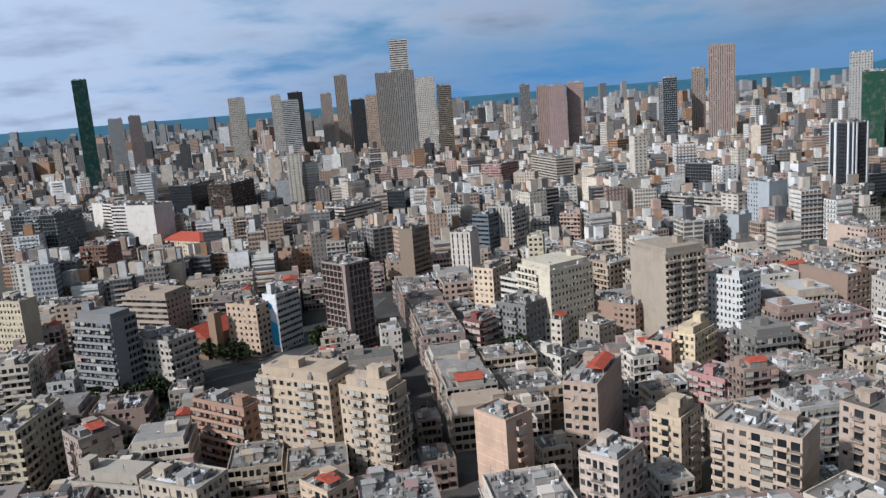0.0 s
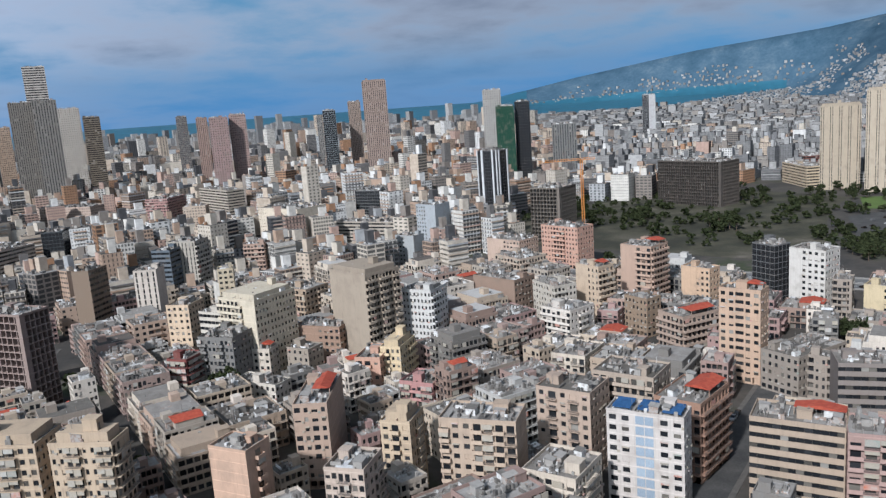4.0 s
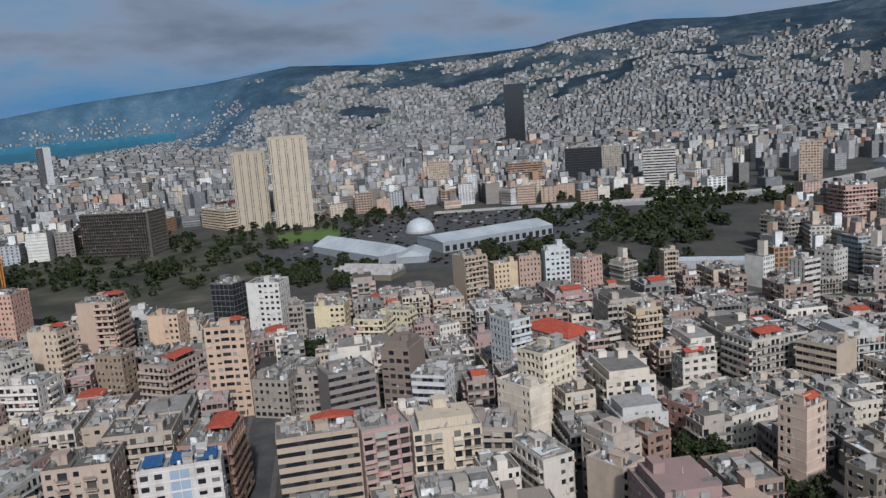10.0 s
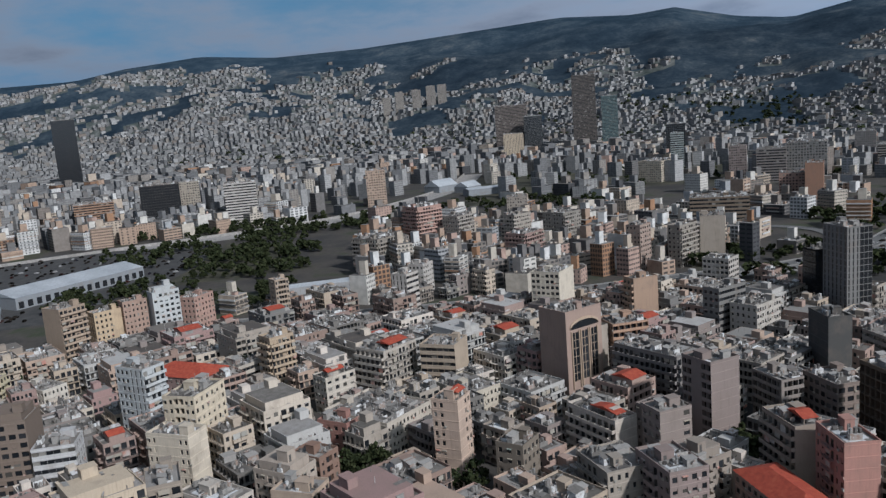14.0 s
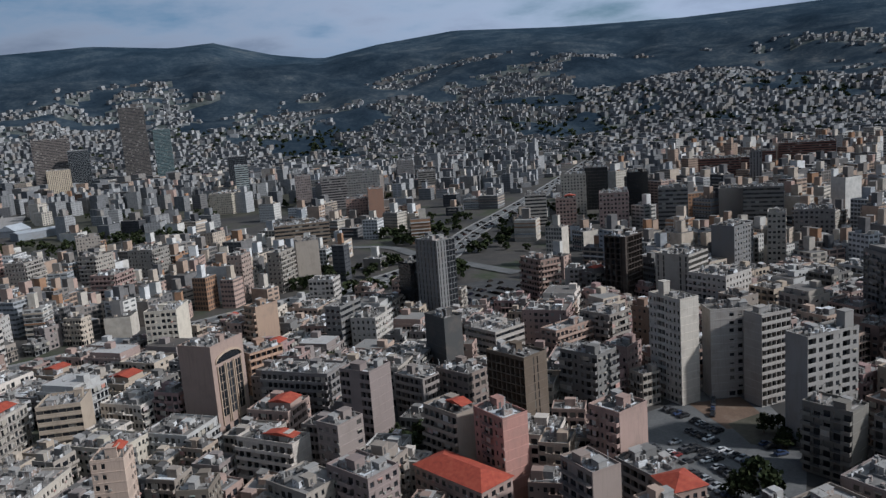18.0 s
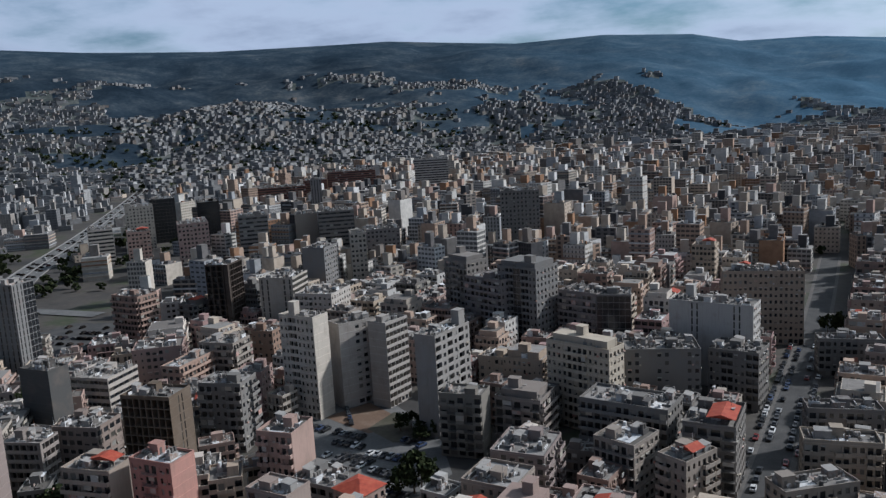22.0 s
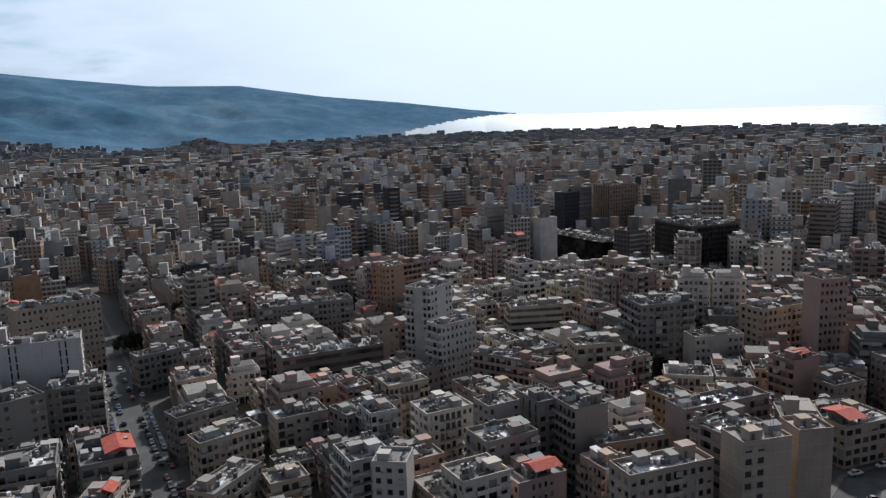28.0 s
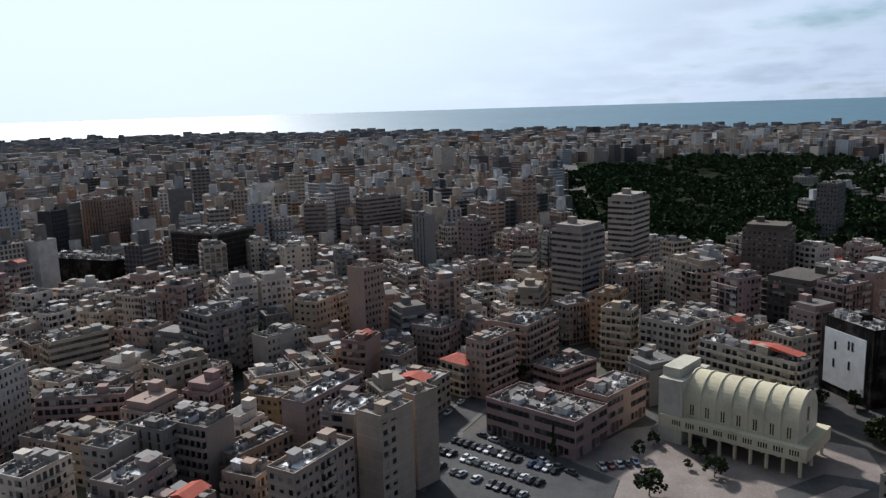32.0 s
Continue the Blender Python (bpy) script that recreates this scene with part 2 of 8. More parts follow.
def hazy_scrub_mat():
    """Mountain scrub: dark maquis with paler rock and terraces, tinted blue for haze; the mountains beyond the plain
    and the bay are painted paler with haze.
    """
    m, k = new_mat("hazy_mountain_scrub")
    pos = k.n("ShaderNodeNewGeometry").outputs["Position"]
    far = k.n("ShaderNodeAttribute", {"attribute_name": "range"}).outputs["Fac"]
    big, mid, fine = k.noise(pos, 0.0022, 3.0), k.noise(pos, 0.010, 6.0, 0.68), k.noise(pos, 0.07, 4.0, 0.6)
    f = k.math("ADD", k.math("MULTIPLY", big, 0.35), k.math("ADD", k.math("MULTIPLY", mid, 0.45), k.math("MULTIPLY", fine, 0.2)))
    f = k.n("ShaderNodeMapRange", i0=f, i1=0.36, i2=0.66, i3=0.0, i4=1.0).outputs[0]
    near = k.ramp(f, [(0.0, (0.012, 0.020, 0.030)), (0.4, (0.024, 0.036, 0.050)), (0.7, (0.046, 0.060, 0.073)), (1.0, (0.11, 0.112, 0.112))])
    # paler, bluer stops hold the haze of the far mountains
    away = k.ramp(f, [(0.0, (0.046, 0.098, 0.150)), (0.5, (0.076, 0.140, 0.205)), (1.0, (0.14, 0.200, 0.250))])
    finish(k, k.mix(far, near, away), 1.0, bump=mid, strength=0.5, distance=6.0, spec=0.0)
    return m


HILL = hazy_scrub_mat()
PALE_PANE = varied("pale_blue_pane", [(0.0, (0.20, 0.25, 0.30)), (0.5, (0.27, 0.33, 0.40)), (1.0, (0.36, 0.43, 0.50))], 0.3, 0.25, obj=True)
# ground between slope houses kept pale, to paint the low contrast of haze
TOWN_SOIL = varied("built_up_slope", [(0.0, (0.040, 0.050, 0.048)), (0.4, (0.075, 0.085, 0.080)), (0.7, (0.12, 0.125, 0.12)), (1.0, (0.19, 0.19, 0.18))], 0.02, rough=1.0, fine=4.0, spec=0.0)
WARM = [(0.0, (0.46, 0.34, 0.26)), (0.12, (0.56, 0.47, 0.38)), (0.26, (0.27, 0.24, 0.215)), (0.36, (0.68, 0.65, 0.60)), (0.48, (0.40, 0.24, 0.15)), (0.53, (0.20, 0.19, 0.185)), (0.61, (0.60, 0.54, 0.46)), (0.72, (0.42, 0.43, 0.44)), (0.78, (0.10, 0.10, 0.105)), (0.83, (0.74, 0.73, 0.71)), (0.94, (0.50, 0.36, 0.30))]
# close greys for slope walls, with the flattening of haze put into them
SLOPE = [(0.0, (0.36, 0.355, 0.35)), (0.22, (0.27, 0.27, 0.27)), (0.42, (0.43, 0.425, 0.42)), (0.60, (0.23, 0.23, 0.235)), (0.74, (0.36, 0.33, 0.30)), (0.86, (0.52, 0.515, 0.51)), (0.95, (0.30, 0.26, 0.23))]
FLAT_ROOFS = [(0.0, (0.06, 0.056, 0.052)), (0.3, (0.12, 0.112, 0.104)), (0.6, (0.19, 0.18, 0.17)), (0.85, (0.27, 0.26, 0.25)), (1.0, (0.40, 0.40, 0.395))]
# slope roofs darkened to even out sunlit tops, as haze would
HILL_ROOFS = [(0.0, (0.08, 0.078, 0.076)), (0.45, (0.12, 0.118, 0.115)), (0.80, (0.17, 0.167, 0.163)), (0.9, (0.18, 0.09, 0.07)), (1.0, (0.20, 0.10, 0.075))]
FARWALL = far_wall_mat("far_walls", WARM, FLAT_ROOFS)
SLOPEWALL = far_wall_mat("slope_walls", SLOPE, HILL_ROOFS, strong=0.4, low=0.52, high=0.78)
DARKGLASS = varied("car_glass", [(0.0, (0.012, 0.013, 0.015)), (1.0, (0.03, 0.032, 0.035))], 1.0, 0.12, spec=0.6)

# ---- mesh helpers ----
class M:
    """Collects boxes and quads for one mesh."""

    def __init__(self):
        self.v, self.f, self.m = [], [], []

    def quad(self, a, b, c, d, mat=0):
        i = len(self.v)
        self.v += (a, b, c, d)
        self.f.append((i, i + 1, i + 2, i + 3))
        self.m.append(mat)

    def box(self, x0, x1, y0, y1, z0, z1, mat=0, bottom=False):
        i = len(self.v)
        self.v += ((x0, y0, z0), (x1, y0, z0), (x1, y1, z0), (x0, y1, z0), (x0, y0, z1), (x1, y0, z1), (x1, y1, z1), (x0, y1, z1))
        fs = [(i, i + 1, i + 5, i + 4), (i + 1, i + 2, i + 6, i + 5), (i + 2, i + 3, i + 7, i + 6), (i + 3, i, i + 4, i + 7), (i + 4, i + 5, i + 6, i + 7)]
        if bottom:
            fs.append((i + 3, i + 2, i + 1, i))
        self.f += fs
        self.m += [mat] * len(fs)

    def prism(self, pts, z0, z1, mat=0):
        """Upright prism over a plan outline (counter-clockwise)."""
        i, n = len(self.v), len(pts)
        self.v += [(x, y, z0) for x, y in pts] + [(x, y, z1) for x, y in pts]
        for k in range(n):
            j = (k + 1) % n
            self.f.append((i + k, i + j, i + n + j, i + n + k))
        self.f.append(tuple(range(i + n, i + 2 * n)))
        self.m += [mat] * (n + 1)

    def drum(self, x, y, z0, z1, r, mat=0, n=8, r1=None):
        r1 = r if r1 is None else r1
        i = len(self.v)
        for q, z in ((r, z0), (r1, z1)):
            self.v += [(x + q * math.cos(2 * math.pi * k / n), y + q * math.sin(2 * math.pi * k / n), z) for k in range(n)]
        for k in range(n):
            j = (k + 1) % n
            self.f.append((i + k, i + j, i + n + j, i + n + k))
        self.f.append(tuple(range(i + n, i + 2 * n)))
        self.m += [mat] * (n + 1)

    def mesh(self, name, mats, smooth=False):
        me = bpy.data.meshes.new(name)
        me.from_pydata(self.v, [], self.f)
        for mt in mats:
            me.materials.append(mt)
        if len(mats) > 1:
            me.polygons.foreach_set("material_index", self.m)
        if smooth:
            me.polygons.foreach_set("use_smooth", [True] * len(self.f))
        return me


def put(name, m, mats, parent=None, colour=None, label="", smooth=False, kind=""):
    """Links the collected mesh as one object, under parent if given."""
    ob = new(name, m.mesh(name, mats if isinstance(mats, (list, tuple)) else [mats], smooth))
    if parent is not None:
        ob.parent = parent
    if colour:
        ob.color = (*colour, 1)
    return tagged(ob, label=label, kind=kind)


def clamp(x, a, b):
    return a if x < a else b if x > b else x


# ---- buildings ----
FH = 3.1
OPEN = {  # window kinds: width (fraction of the bay), sill, head, recess
    "w": (0.46, 0.85, 2.4, 0.22), "s": (0.24, 1.3, 2.3, 0.15), "W": (0.72, 0.8, 2.5, 0.2), "B": (1.0, 1.0, 2.45, 0.3),
    "d": (0.5, 0.08, 2.4, 0.25), "b": (0.7, 0.08, 2.45, 0.25), "r": (0.7, 0.08, 2.45, 0.25), "c": (0.7, 0.08, 2.45, 0.25),
    "l": (0.9, 0.06, 2.75, 1.3), "G": (0.94, 0.15, 2.95, 0.06), "v": (0.3, 0.3, 2.9, 0.12), "n": (0.88, 0.05, 2.8, 2.4),
}


def facade(wall, rows, balc, width, floors, place, pattern, rng, fh=FH, shops=True, flat=False, bands=None):
    """One face of a building. place(s, z, out) gives the point s along it, z up, out from it. Wall quads with real reveals go
    to wall; rows[f] takes the panes of floor f; balc[f] the slabs and parapets: (rails, cloth) lists of pieces."""
    if width / len(pattern) > 3.7:
        pattern = "".join(c * math.ceil(width / len(pattern) / 3.3) for c in pattern)
    n = len(pattern)
    bay = width / n
    wide = rng.uniform(0.85, 1.3)
    top = floors * fh
    if bands is not None and rng.random() < 0.5 and "G" not in pattern:
        # slab edges that show as a line at each floor
        for f in range(1, floors + 1):
            slab(bands, place, 0.0, width, f * fh - 0.14, f * fh + 0.06, -0.02, 0.09)
    for i, ch in enumerate(pattern):
        s0, s1 = i * bay, (i + 1) * bay
        if ch == ".":
            wall.quad(place(s0, 0, 0), place(s1, 0, 0), place(s1, top, 0), place(s0, top, 0))
            continue
        for f in range(floors):
            z0, z1 = f * fh, (f + 1) * fh
            kind = ch
            if f == 0 and shops:
                kind = "n" if rng.random() < 0.4 else "W"
            wf, sill, head, deep = OPEN[kind]
            k = fh / 3.1
            half = wf * bay / 2
            if kind == "w":
                half = clamp(half * wide, 0.45, 1.1)
            a, b = (s0 + s1) / 2 - half, (s0 + s1) / 2 + half
            c, d = z0 + sill * k, z0 + head * k
            first, last = f == 0 or (f == 1 and shops), f == floors - 1 or (f == 0 and shops)
            if a - s0 > 0.01 and first:
                zt = z1 if f == 0 and shops else top
                wall.quad(place(s0, z0, 0), place(a, z0, 0), place(a, zt, 0), place(s0, zt, 0))
                wall.quad(place(b, z0, 0), place(s1, z0, 0), place(s1, zt, 0), place(b, zt, 0))
            if first:
                wall.quad(place(a, z0, 0), place(b, z0, 0), place(b, c, 0), place(a, c, 0))
            ze = z1 if last else z1 + sill * k
            wall.quad(place(a, d, 0), place(b, d, 0), place(b, ze, 0), place(a, ze, 0))
            if flat and kind != "l":
                deep = 0.0
            else:
                wall.quad(place(a, c, 0), place(b, c, 0), place(b, c, -deep), place(a, c, -deep))
                wall.quad(place(a, d, -deep), place(b, d, -deep), place(b, d, 0), place(a, d, 0))
                wall.quad(place(a, c, -deep), place(a, d, -deep), place(a, d, 0), place(a, c, 0))
                wall.quad(place(b, c, 0), place(b, d, 0), place(b, d, -deep), place(b, c, -deep))
            if f and kind in "wWsbrd" and rng.random() < 0.3:
                # roller shutter let down part of the way
                e = d - (d - c) * rng.choice((0.25, 0.4, 0.5, 0.7, 0.97))
                wall.quad(place(a, e, 0.03 - deep), place(b, e, 0.03 - deep), place(b, d, 0.03 - deep), place(a, d, 0.03 - deep))
            rows[f].quad(place(a, c, -deep), place(b, c, -deep), place(b, d, -deep), place(a, d, -deep))
            if f == 0:
                continue
            sl, ra, cl = balc[f]
            if isinstance(sl, Runs) and kind in "brcl":
                sl = sl.piece(i, kind == "l")
                ra, cl = sl.rail, sl.cloth
            if kind in "brc":
                e = 0.0 if (i + 1 < n and pattern[i + 1] in "brc") or kind == "c" else 0.12
                slab(sl, place, s0 + e, s1 - e, z0 - 0.16, z0 + 0.02, -0.05, 1.25)
                if kind == "b":
                    slab(sl, place, s0 + e, s1 - e, z0 + 0.02, z0 + 1.0, 1.13, 1.25)
                    slab(sl, place, s0 + e, s0 + e + 0.12, z0 + 0.02, z0 + 1.0, 0.0, 1.13)
                    slab(sl, place, s1 - e - 0.12, s1 - e, z0 + 0.02, z0 + 1.0, 0.0, 1.13)
                else:
                    for zz in ((0.55, 1.0) if flat else (0.25, 0.5, 0.75, 1.0)):
                        slab(ra, place, s0 + e, s1 - e, z0 + zz - 0.03, z0 + zz + 0.03, 1.17, 1.23)
                if kind == "c" or rng.random() < 0.12:
                    drop = 0.9 + 1.2 * rng.random()
                    slab(cl, place, s0 + e + 0.1, s1 - e - 0.1, z1 - 0.2 - drop, z1 - 0.2, 1.08, 1.12)
            elif kind == "l":
                slab(sl, place, a, b, z0 + 0.1, z0 + 0.95, -0.12, 0.004)
            elif kind == "w" and rng.random() < 0.13:
                slab(cl, place, a - 0.1, b + 0.1, d - 0.25, d + 0.05, 0.02, 0.45)
            elif kind in "wWd" and rng.random() < 0.28:
                slab(cl, place, b + 0.15, b + 0.85, c - 0.2, c + 0.35, 0.02, 0.35)


def slab(m, place, s0, s1, z0, z1, o0, o1):
    p = [place(s, z, o) for z in (z0, z1) for s, o in ((s0, o1), (s1, o1), (s1, o0), (s0, o0))]
    i = len(m.v)
    m.v += p
    m.f += [(i, i + 1, i + 5, i + 4), (i + 1, i + 2, i + 6, i + 5), (i + 3, i, i + 4, i + 7), (i + 4, i + 5, i + 6, i + 7), (i + 3, i + 2, i + 1, i)]
    m.m += [0] * 5


def roof_things(m, x0, x1, y0, y1, z, rng, amount=1.0):
    """Tanks, dishes, air conditioners, sheds, ducts, masts and low walls on a flat roof, all resting on it."""
    area = max((x1 - x0) * (y1 - y0), 1)

    def inside(w, d):
        w, d = min(w, x1 - x0), min(d, y1 - y0)
        x, y = rng.uniform(x0, x1 - w), rng.uniform(y0, y1 - d)
        return x, x + w, y, y + d

    # sheds and lean-to rooms with a tilted tin roof
    for _ in range(int(amount * area / 90 + rng.random())):
        a, b, c, d = inside(rng.uniform(1.8, 4.2), rng.uniform(1.6, 3.2))
        h = rng.uniform(1.8, 2.6)
        m.box(a, b, c, d, z, z + h)
        e = rng.uniform(0.1, 0.6)
        m.quad((a - 0.2, c - 0.2, z + h + 0.05), (b + 0.2, c - 0.2, z + h + 0.05), (b + 0.2, d + 0.2, z + h + e), (a - 0.2, d + 0.2, z + h + e))
    # groups of tanks on a stand
    for _ in range(int(amount * area / 60 + rng.random())):
        a, b, c, d = inside(3.2, 1.6)
        lift = rng.choice((0.0, 0.5, 1.6))
        if lift:
            m.box(a, b, c, d, z, z + lift)
        r = rng.uniform(0.45, 0.62)
        for k in range(rng.randint(2, 4)):
            if a + 0.6 + k * 1.15 < b + 0.6:
                m.drum(a + 0.6 + k * 1.15, c + 0.8, z + lift, z + lift + rng.uniform(1.0, 1.6), r, n=6)
    for _ in range(int(amount * area / 6.5)):
        x, y = rng.uniform(x0 + 0.8, x1 - 0.8), rng.uniform(y0 + 0.8, y1 - 0.8)
        q = rng.random()
        if q < 0.10:
            m.drum(x, y, z, z + rng.uniform(0.9, 1.5), rng.uniform(0.4, 0.65), n=6)
        elif q < 0.24:
            e, h = rng.uniform(0.25, 0.7), rng.uniform(0.3, 1.3)
            m.box(x - e, x + e, y - e * 0.7, y + e * 0.7, z, z + h)
        elif q < 0.34:
            m.box(x - 0.5, x + 0.5, y - 0.35, y + 0.35, z, z + 0.9)
        elif q < 0.56:
            m.drum(x, y, z, z + 1.0, 0.06, n=4)
            a = rng.uniform(3.6, 5.2)
            for ring in (((-0.5, -1), (0.5, -1), (1, 0), (0.5, 1)), ((-0.5, -1), (0.5, 1), (-0.5, 1), (-1, 0))):
                m.quad(*[(x + 0.7 * (math.cos(a) * 0.35 * sv - math.sin(a) * su), y + 0.7 * (math.sin(a) * 0.35 * sv + math.cos(a) * su), z + 1.1 + 0.7 * sv) for su, sv in ring])
        elif q < 0.74:
            w = rng.uniform(0.8, 3.0)
            m.box(max(x0, x - w), min(x1, x + w), y - 0.09, y + 0.09, z, z + rng.uniform(0.4, 1.2))
        elif q < 0.90:
            w = rng.uniform(0.8, 2.5)
            m.box(x - 0.09, x + 0.09, max(y0, y - w), min(y1, y + w), z, z + rng.uniform(0.4, 1.2))
        else:
            m.box(x - 0.04, x + 0.04, y - 0.04, y + 0.04, z, z + rng.uniform(2, 5))
    # patches of screed, felt and white coating, a hand above the slab
    for _ in range(int(area / 55 + rng.random())):
        a, b, c, d = inside(rng.uniform(2, 7), rng.uniform(2, 6))
        m.box(a, b, c, d, z, z + rng.uniform(0.06, 0.14))


def gable(m, x0, x1, y0, y1, z, h, mat=0):
    ym = (y0 + y1) / 2
    m.quad((x0, y0, z), (x1, y0, z), (x1, ym, z + h), (x0, ym, z + h), mat)
    m.quad((x1, y1, z), (x0, y1, z), (x0, ym, z + h), (x1, ym, z + h), mat)
    i = len(m.v)
    m.v += ((x0, y0, z), (x0, y1, z), (x0, ym, z + h), (x1, y0, z), (x1, y1, z), (x1, ym, z + h))
    m.f += [(i + 1, i, i + 2), (i + 3, i + 4, i + 5)]
    m.m += [mat, mat]


def hip(m, x0, x1, y0, y1, z, h, mat=0):
    e = min(x1 - x0, y1 - y0) / 2
    if x1 - x0 >= y1 - y0:
        p, q = (x0 + e, (y0 + y1) / 2, z + h), (x1 - e, (y0 + y1) / 2, z + h)
    else:
        p, q = ((x0 + x1) / 2, y0 + e, z + h), ((x0 + x1) / 2, y1 - e, z + h)
    a, b, c, d = (x0, y0, z), (x1, y0, z), (x1, y1, z), (x0, y1, z)
    if x1 - x0 >= y1 - y0:
        m.quad(a, b, q, p, mat), m.quad(c, d, p, q, mat)
        t1, t2 = (d, a, p), (b, c, q)
    else:
        m.quad(b, c, q, p, mat), m.quad(d, a, p, q, mat)
        t1, t2 = (a, b, p), (c, d, q)
    for t in (t1, t2):
        i = len(m.v)
        m.v += t
        m.f.append((i, i + 1, i + 2))
        m.m.append(mat)


class Runs:
    """Takes balconies one by one: bays that touch make one balcony."""

    def __init__(self):
        self.f, self.last = [], -9

    def piece(self, i, alone):
        if alone or i != self.last + 1:
            self.f.append(M())
            self.f[-1].rail, self.f[-1].cloth = M(), M()
        self.last = -9 if alone else i
        return self.f[-1]


class Each:
    """Takes quads one by one, for windows that are parts of their own."""

    def __init__(self):
        self.f = []

    def quad(self, *pts):
        m = M()
        m.quad(*pts)
        self.f.append(m)


def building(label, x, y, yaw, a, b, floors, colour, right, left, top="", fine=True, base=0.0, fh=FH, name="apartment_building", category="building", shops=True, seed=None, amount=1.0, parent=None, sink=None):
    """A block with its near corner at x, y: the face on its right is a long and runs at yaw degrees; the face on its left is b long.
    right, left: bays of those faces. top: r red tile canopies, h hip roof, p white roof, s penthouse storey, t lift tower."""
    rng = random.Random(seed if seed is not None else int(x * 13 + y * 7 + floors * 101))
    H = floors * fh
    mean = sum(colour) / 3
    colour = tuple((mean + (c - mean) * 0.84) * w for c, w in zip(colour, (1.045, 0.99, 0.925)))
    colour = tuple(c * (1 + 0.8 * max(0.0, 0.45 - c) / 0.45) for c in colour)
    if sink is not None:
        return sunk(label, sink, rng, x, y, yaw, a, b, floors, colour, right, left, base, fh, amount, top)
    # walls go down well below the street so that they stand on sloping ground
    root = new(name)
    root.matrix_world = pose(x, y, base, 0, 0, yaw)
    if parent:
        root.parent = parent
    tagged(root, label=label, category=category, group="city buildings")
    wall, bands, nf = M(), M() if fine else None, floors
    rows = [Each() if fine == 2 and k else M() for k in range(nf)]
    balc = [(Runs() if fine == 2 else M(), M(), M()) for _ in range(nf)]
    side = [(Runs() if fine == 2 else M(), q[1], q[2]) for q in balc] if fine and x * x + y * y < 210 ** 2 else balc
    facade(wall, rows, balc, a, nf, lambda s, z, o: (s, -o, z), right, rng, fh, shops, False, bands)
    facade(wall, rows, side, b, nf, lambda s, z, o: (-o, b - s, z), left, rng, fh, shops, False, bands)
    # the faces turned away
    wall.quad((a, 0, 0), (a, b, 0), (a, b, H), (a, 0, H))
    wall.quad((a, b, 0), (0, b, 0), (0, b, H), (a, b, H))
    hp = rng.uniform(0.5, 1.0)
    glass = PALE_PANE if "P" in top else DARKGLASS if "G" in right + left or max(colour) < 0.2 else GLASS
    put("wall", wall, PLASTER, root, colour)
    if bands is not None and bands.f:
        put("floor_band", bands, PLASTER, root, tuple(min(1, c * 1.1) for c in colour), kind="stuff")
    ring = M()
    o, q = ((-0.04, -0.04), (a + 0.04, -0.04), (a + 0.04, b + 0.04), (-0.04, b + 0.04)), ((0.2, 0.2), (a - 0.2, 0.2), (a - 0.2, b - 0.2), (0.2, b - 0.2))
    ring.v = [(*p, H - 0.12) for p in o] + [(*p, H + hp) for p in o] + [(*p, H + hp) for p in q] + [(*p, H - 0.02) for p in q]
    for k in range(4):
        j = (k + 1) % 4
        ring.f += [(k, j, 4 + j, 4 + k), (4 + k, 4 + j, 8 + j, 8 + k), (8 + k, 8 + j, 12 + j, 12 + k)]
        ring.m += [0, 0, 0]
    put("parapet", ring, PLASTER, root, tuple(c * 0.97 for c in colour))
    rf = M()
    rf.quad((0.2, 0.2, H), (a - 0.2, 0.2, H), (a - 0.2, b - 0.2, H), (0.2, b - 0.2, H))
    put("roof", rf, ROOF, root)
    if fine:
        joined = M()
        for f in range(nf):
            if isinstance(rows[f], Each):
                for one in rows[f].f:
                    put("window", one, glass, root)
            elif fine != 2 and f:
                rows[0].join(rows[f])
            for rank in ((balc, side) if side is not balc else (balc,)):
                if fine == 2:
                    for one in rank[f][0].f:
                        ob = put("balcony", one, PLASTER, root, tuple(min(1, c * 1.06) for c in colour))
                        if one.rail.f:
                            put("railing", one.rail, RAIL, ob, label="dark metal railing")
                        if one.cloth.f:
                            put("curtain", one.cloth, FABRIC, ob, label="hanging cloth curtain")
                else:
                    joined.join(rank[f][0])
        if joined.f:
            put("balconies", joined, PLASTER, root, tuple(min(1, c * 1.06) for c in colour), kind="stuff")
        if rows[0].f:
            put("shop_front" if fine == 2 else "glazing", rows[0], glass, root, kind="stuff")
    else:
        for s in range(1, nf):
            rows[0].join(rows[s])
            for q in range(3):
                balc[0][q].join(balc[s][q])
        if rows[0].f:
            put("glazing", rows[0], glass, root, kind="stuff")
        if balc[0][0].f:
            put("balconies", balc[0][0], PLASTER, root, tuple(min(1, c * 1.06) for c in colour), kind="stuff")
    rails, cloth = M(), M()
    for s in range(nf if fine else 1):
        rails.join(balc[s][1])
        cloth.join(balc[s][2])
    if rails.f:
        put("railing", rails, RAIL, root, kind="stuff")
    if cloth.f:
        put("awning", cloth, FABRIC, root, kind="stuff")
    # stair head, tanks and the rest of the roof
    z = H
    if a > 5 and b > 5 and "h" not in top:
        sh = M()
        w, d = min(a * 0.34, rng.uniform(2.6, 4)), min(b * 0.36, rng.uniform(2.8, 4.5))
        px, py = rng.uniform(0.5, a - w - 0.5), rng.uniform(0.5, b - d - 0.5)
        if "s" in top:
            m2 = rng.uniform(1.2, 2.0)
            sh.box(m2, a - m2, m2, b - m2, H, H + 2.9)
            z = H + 2.9
        hh = 5.5 if "t" in top else rng.uniform(2.4, 3.2)
        sh.box(px, px + w, py, py + d, z, z + hh)
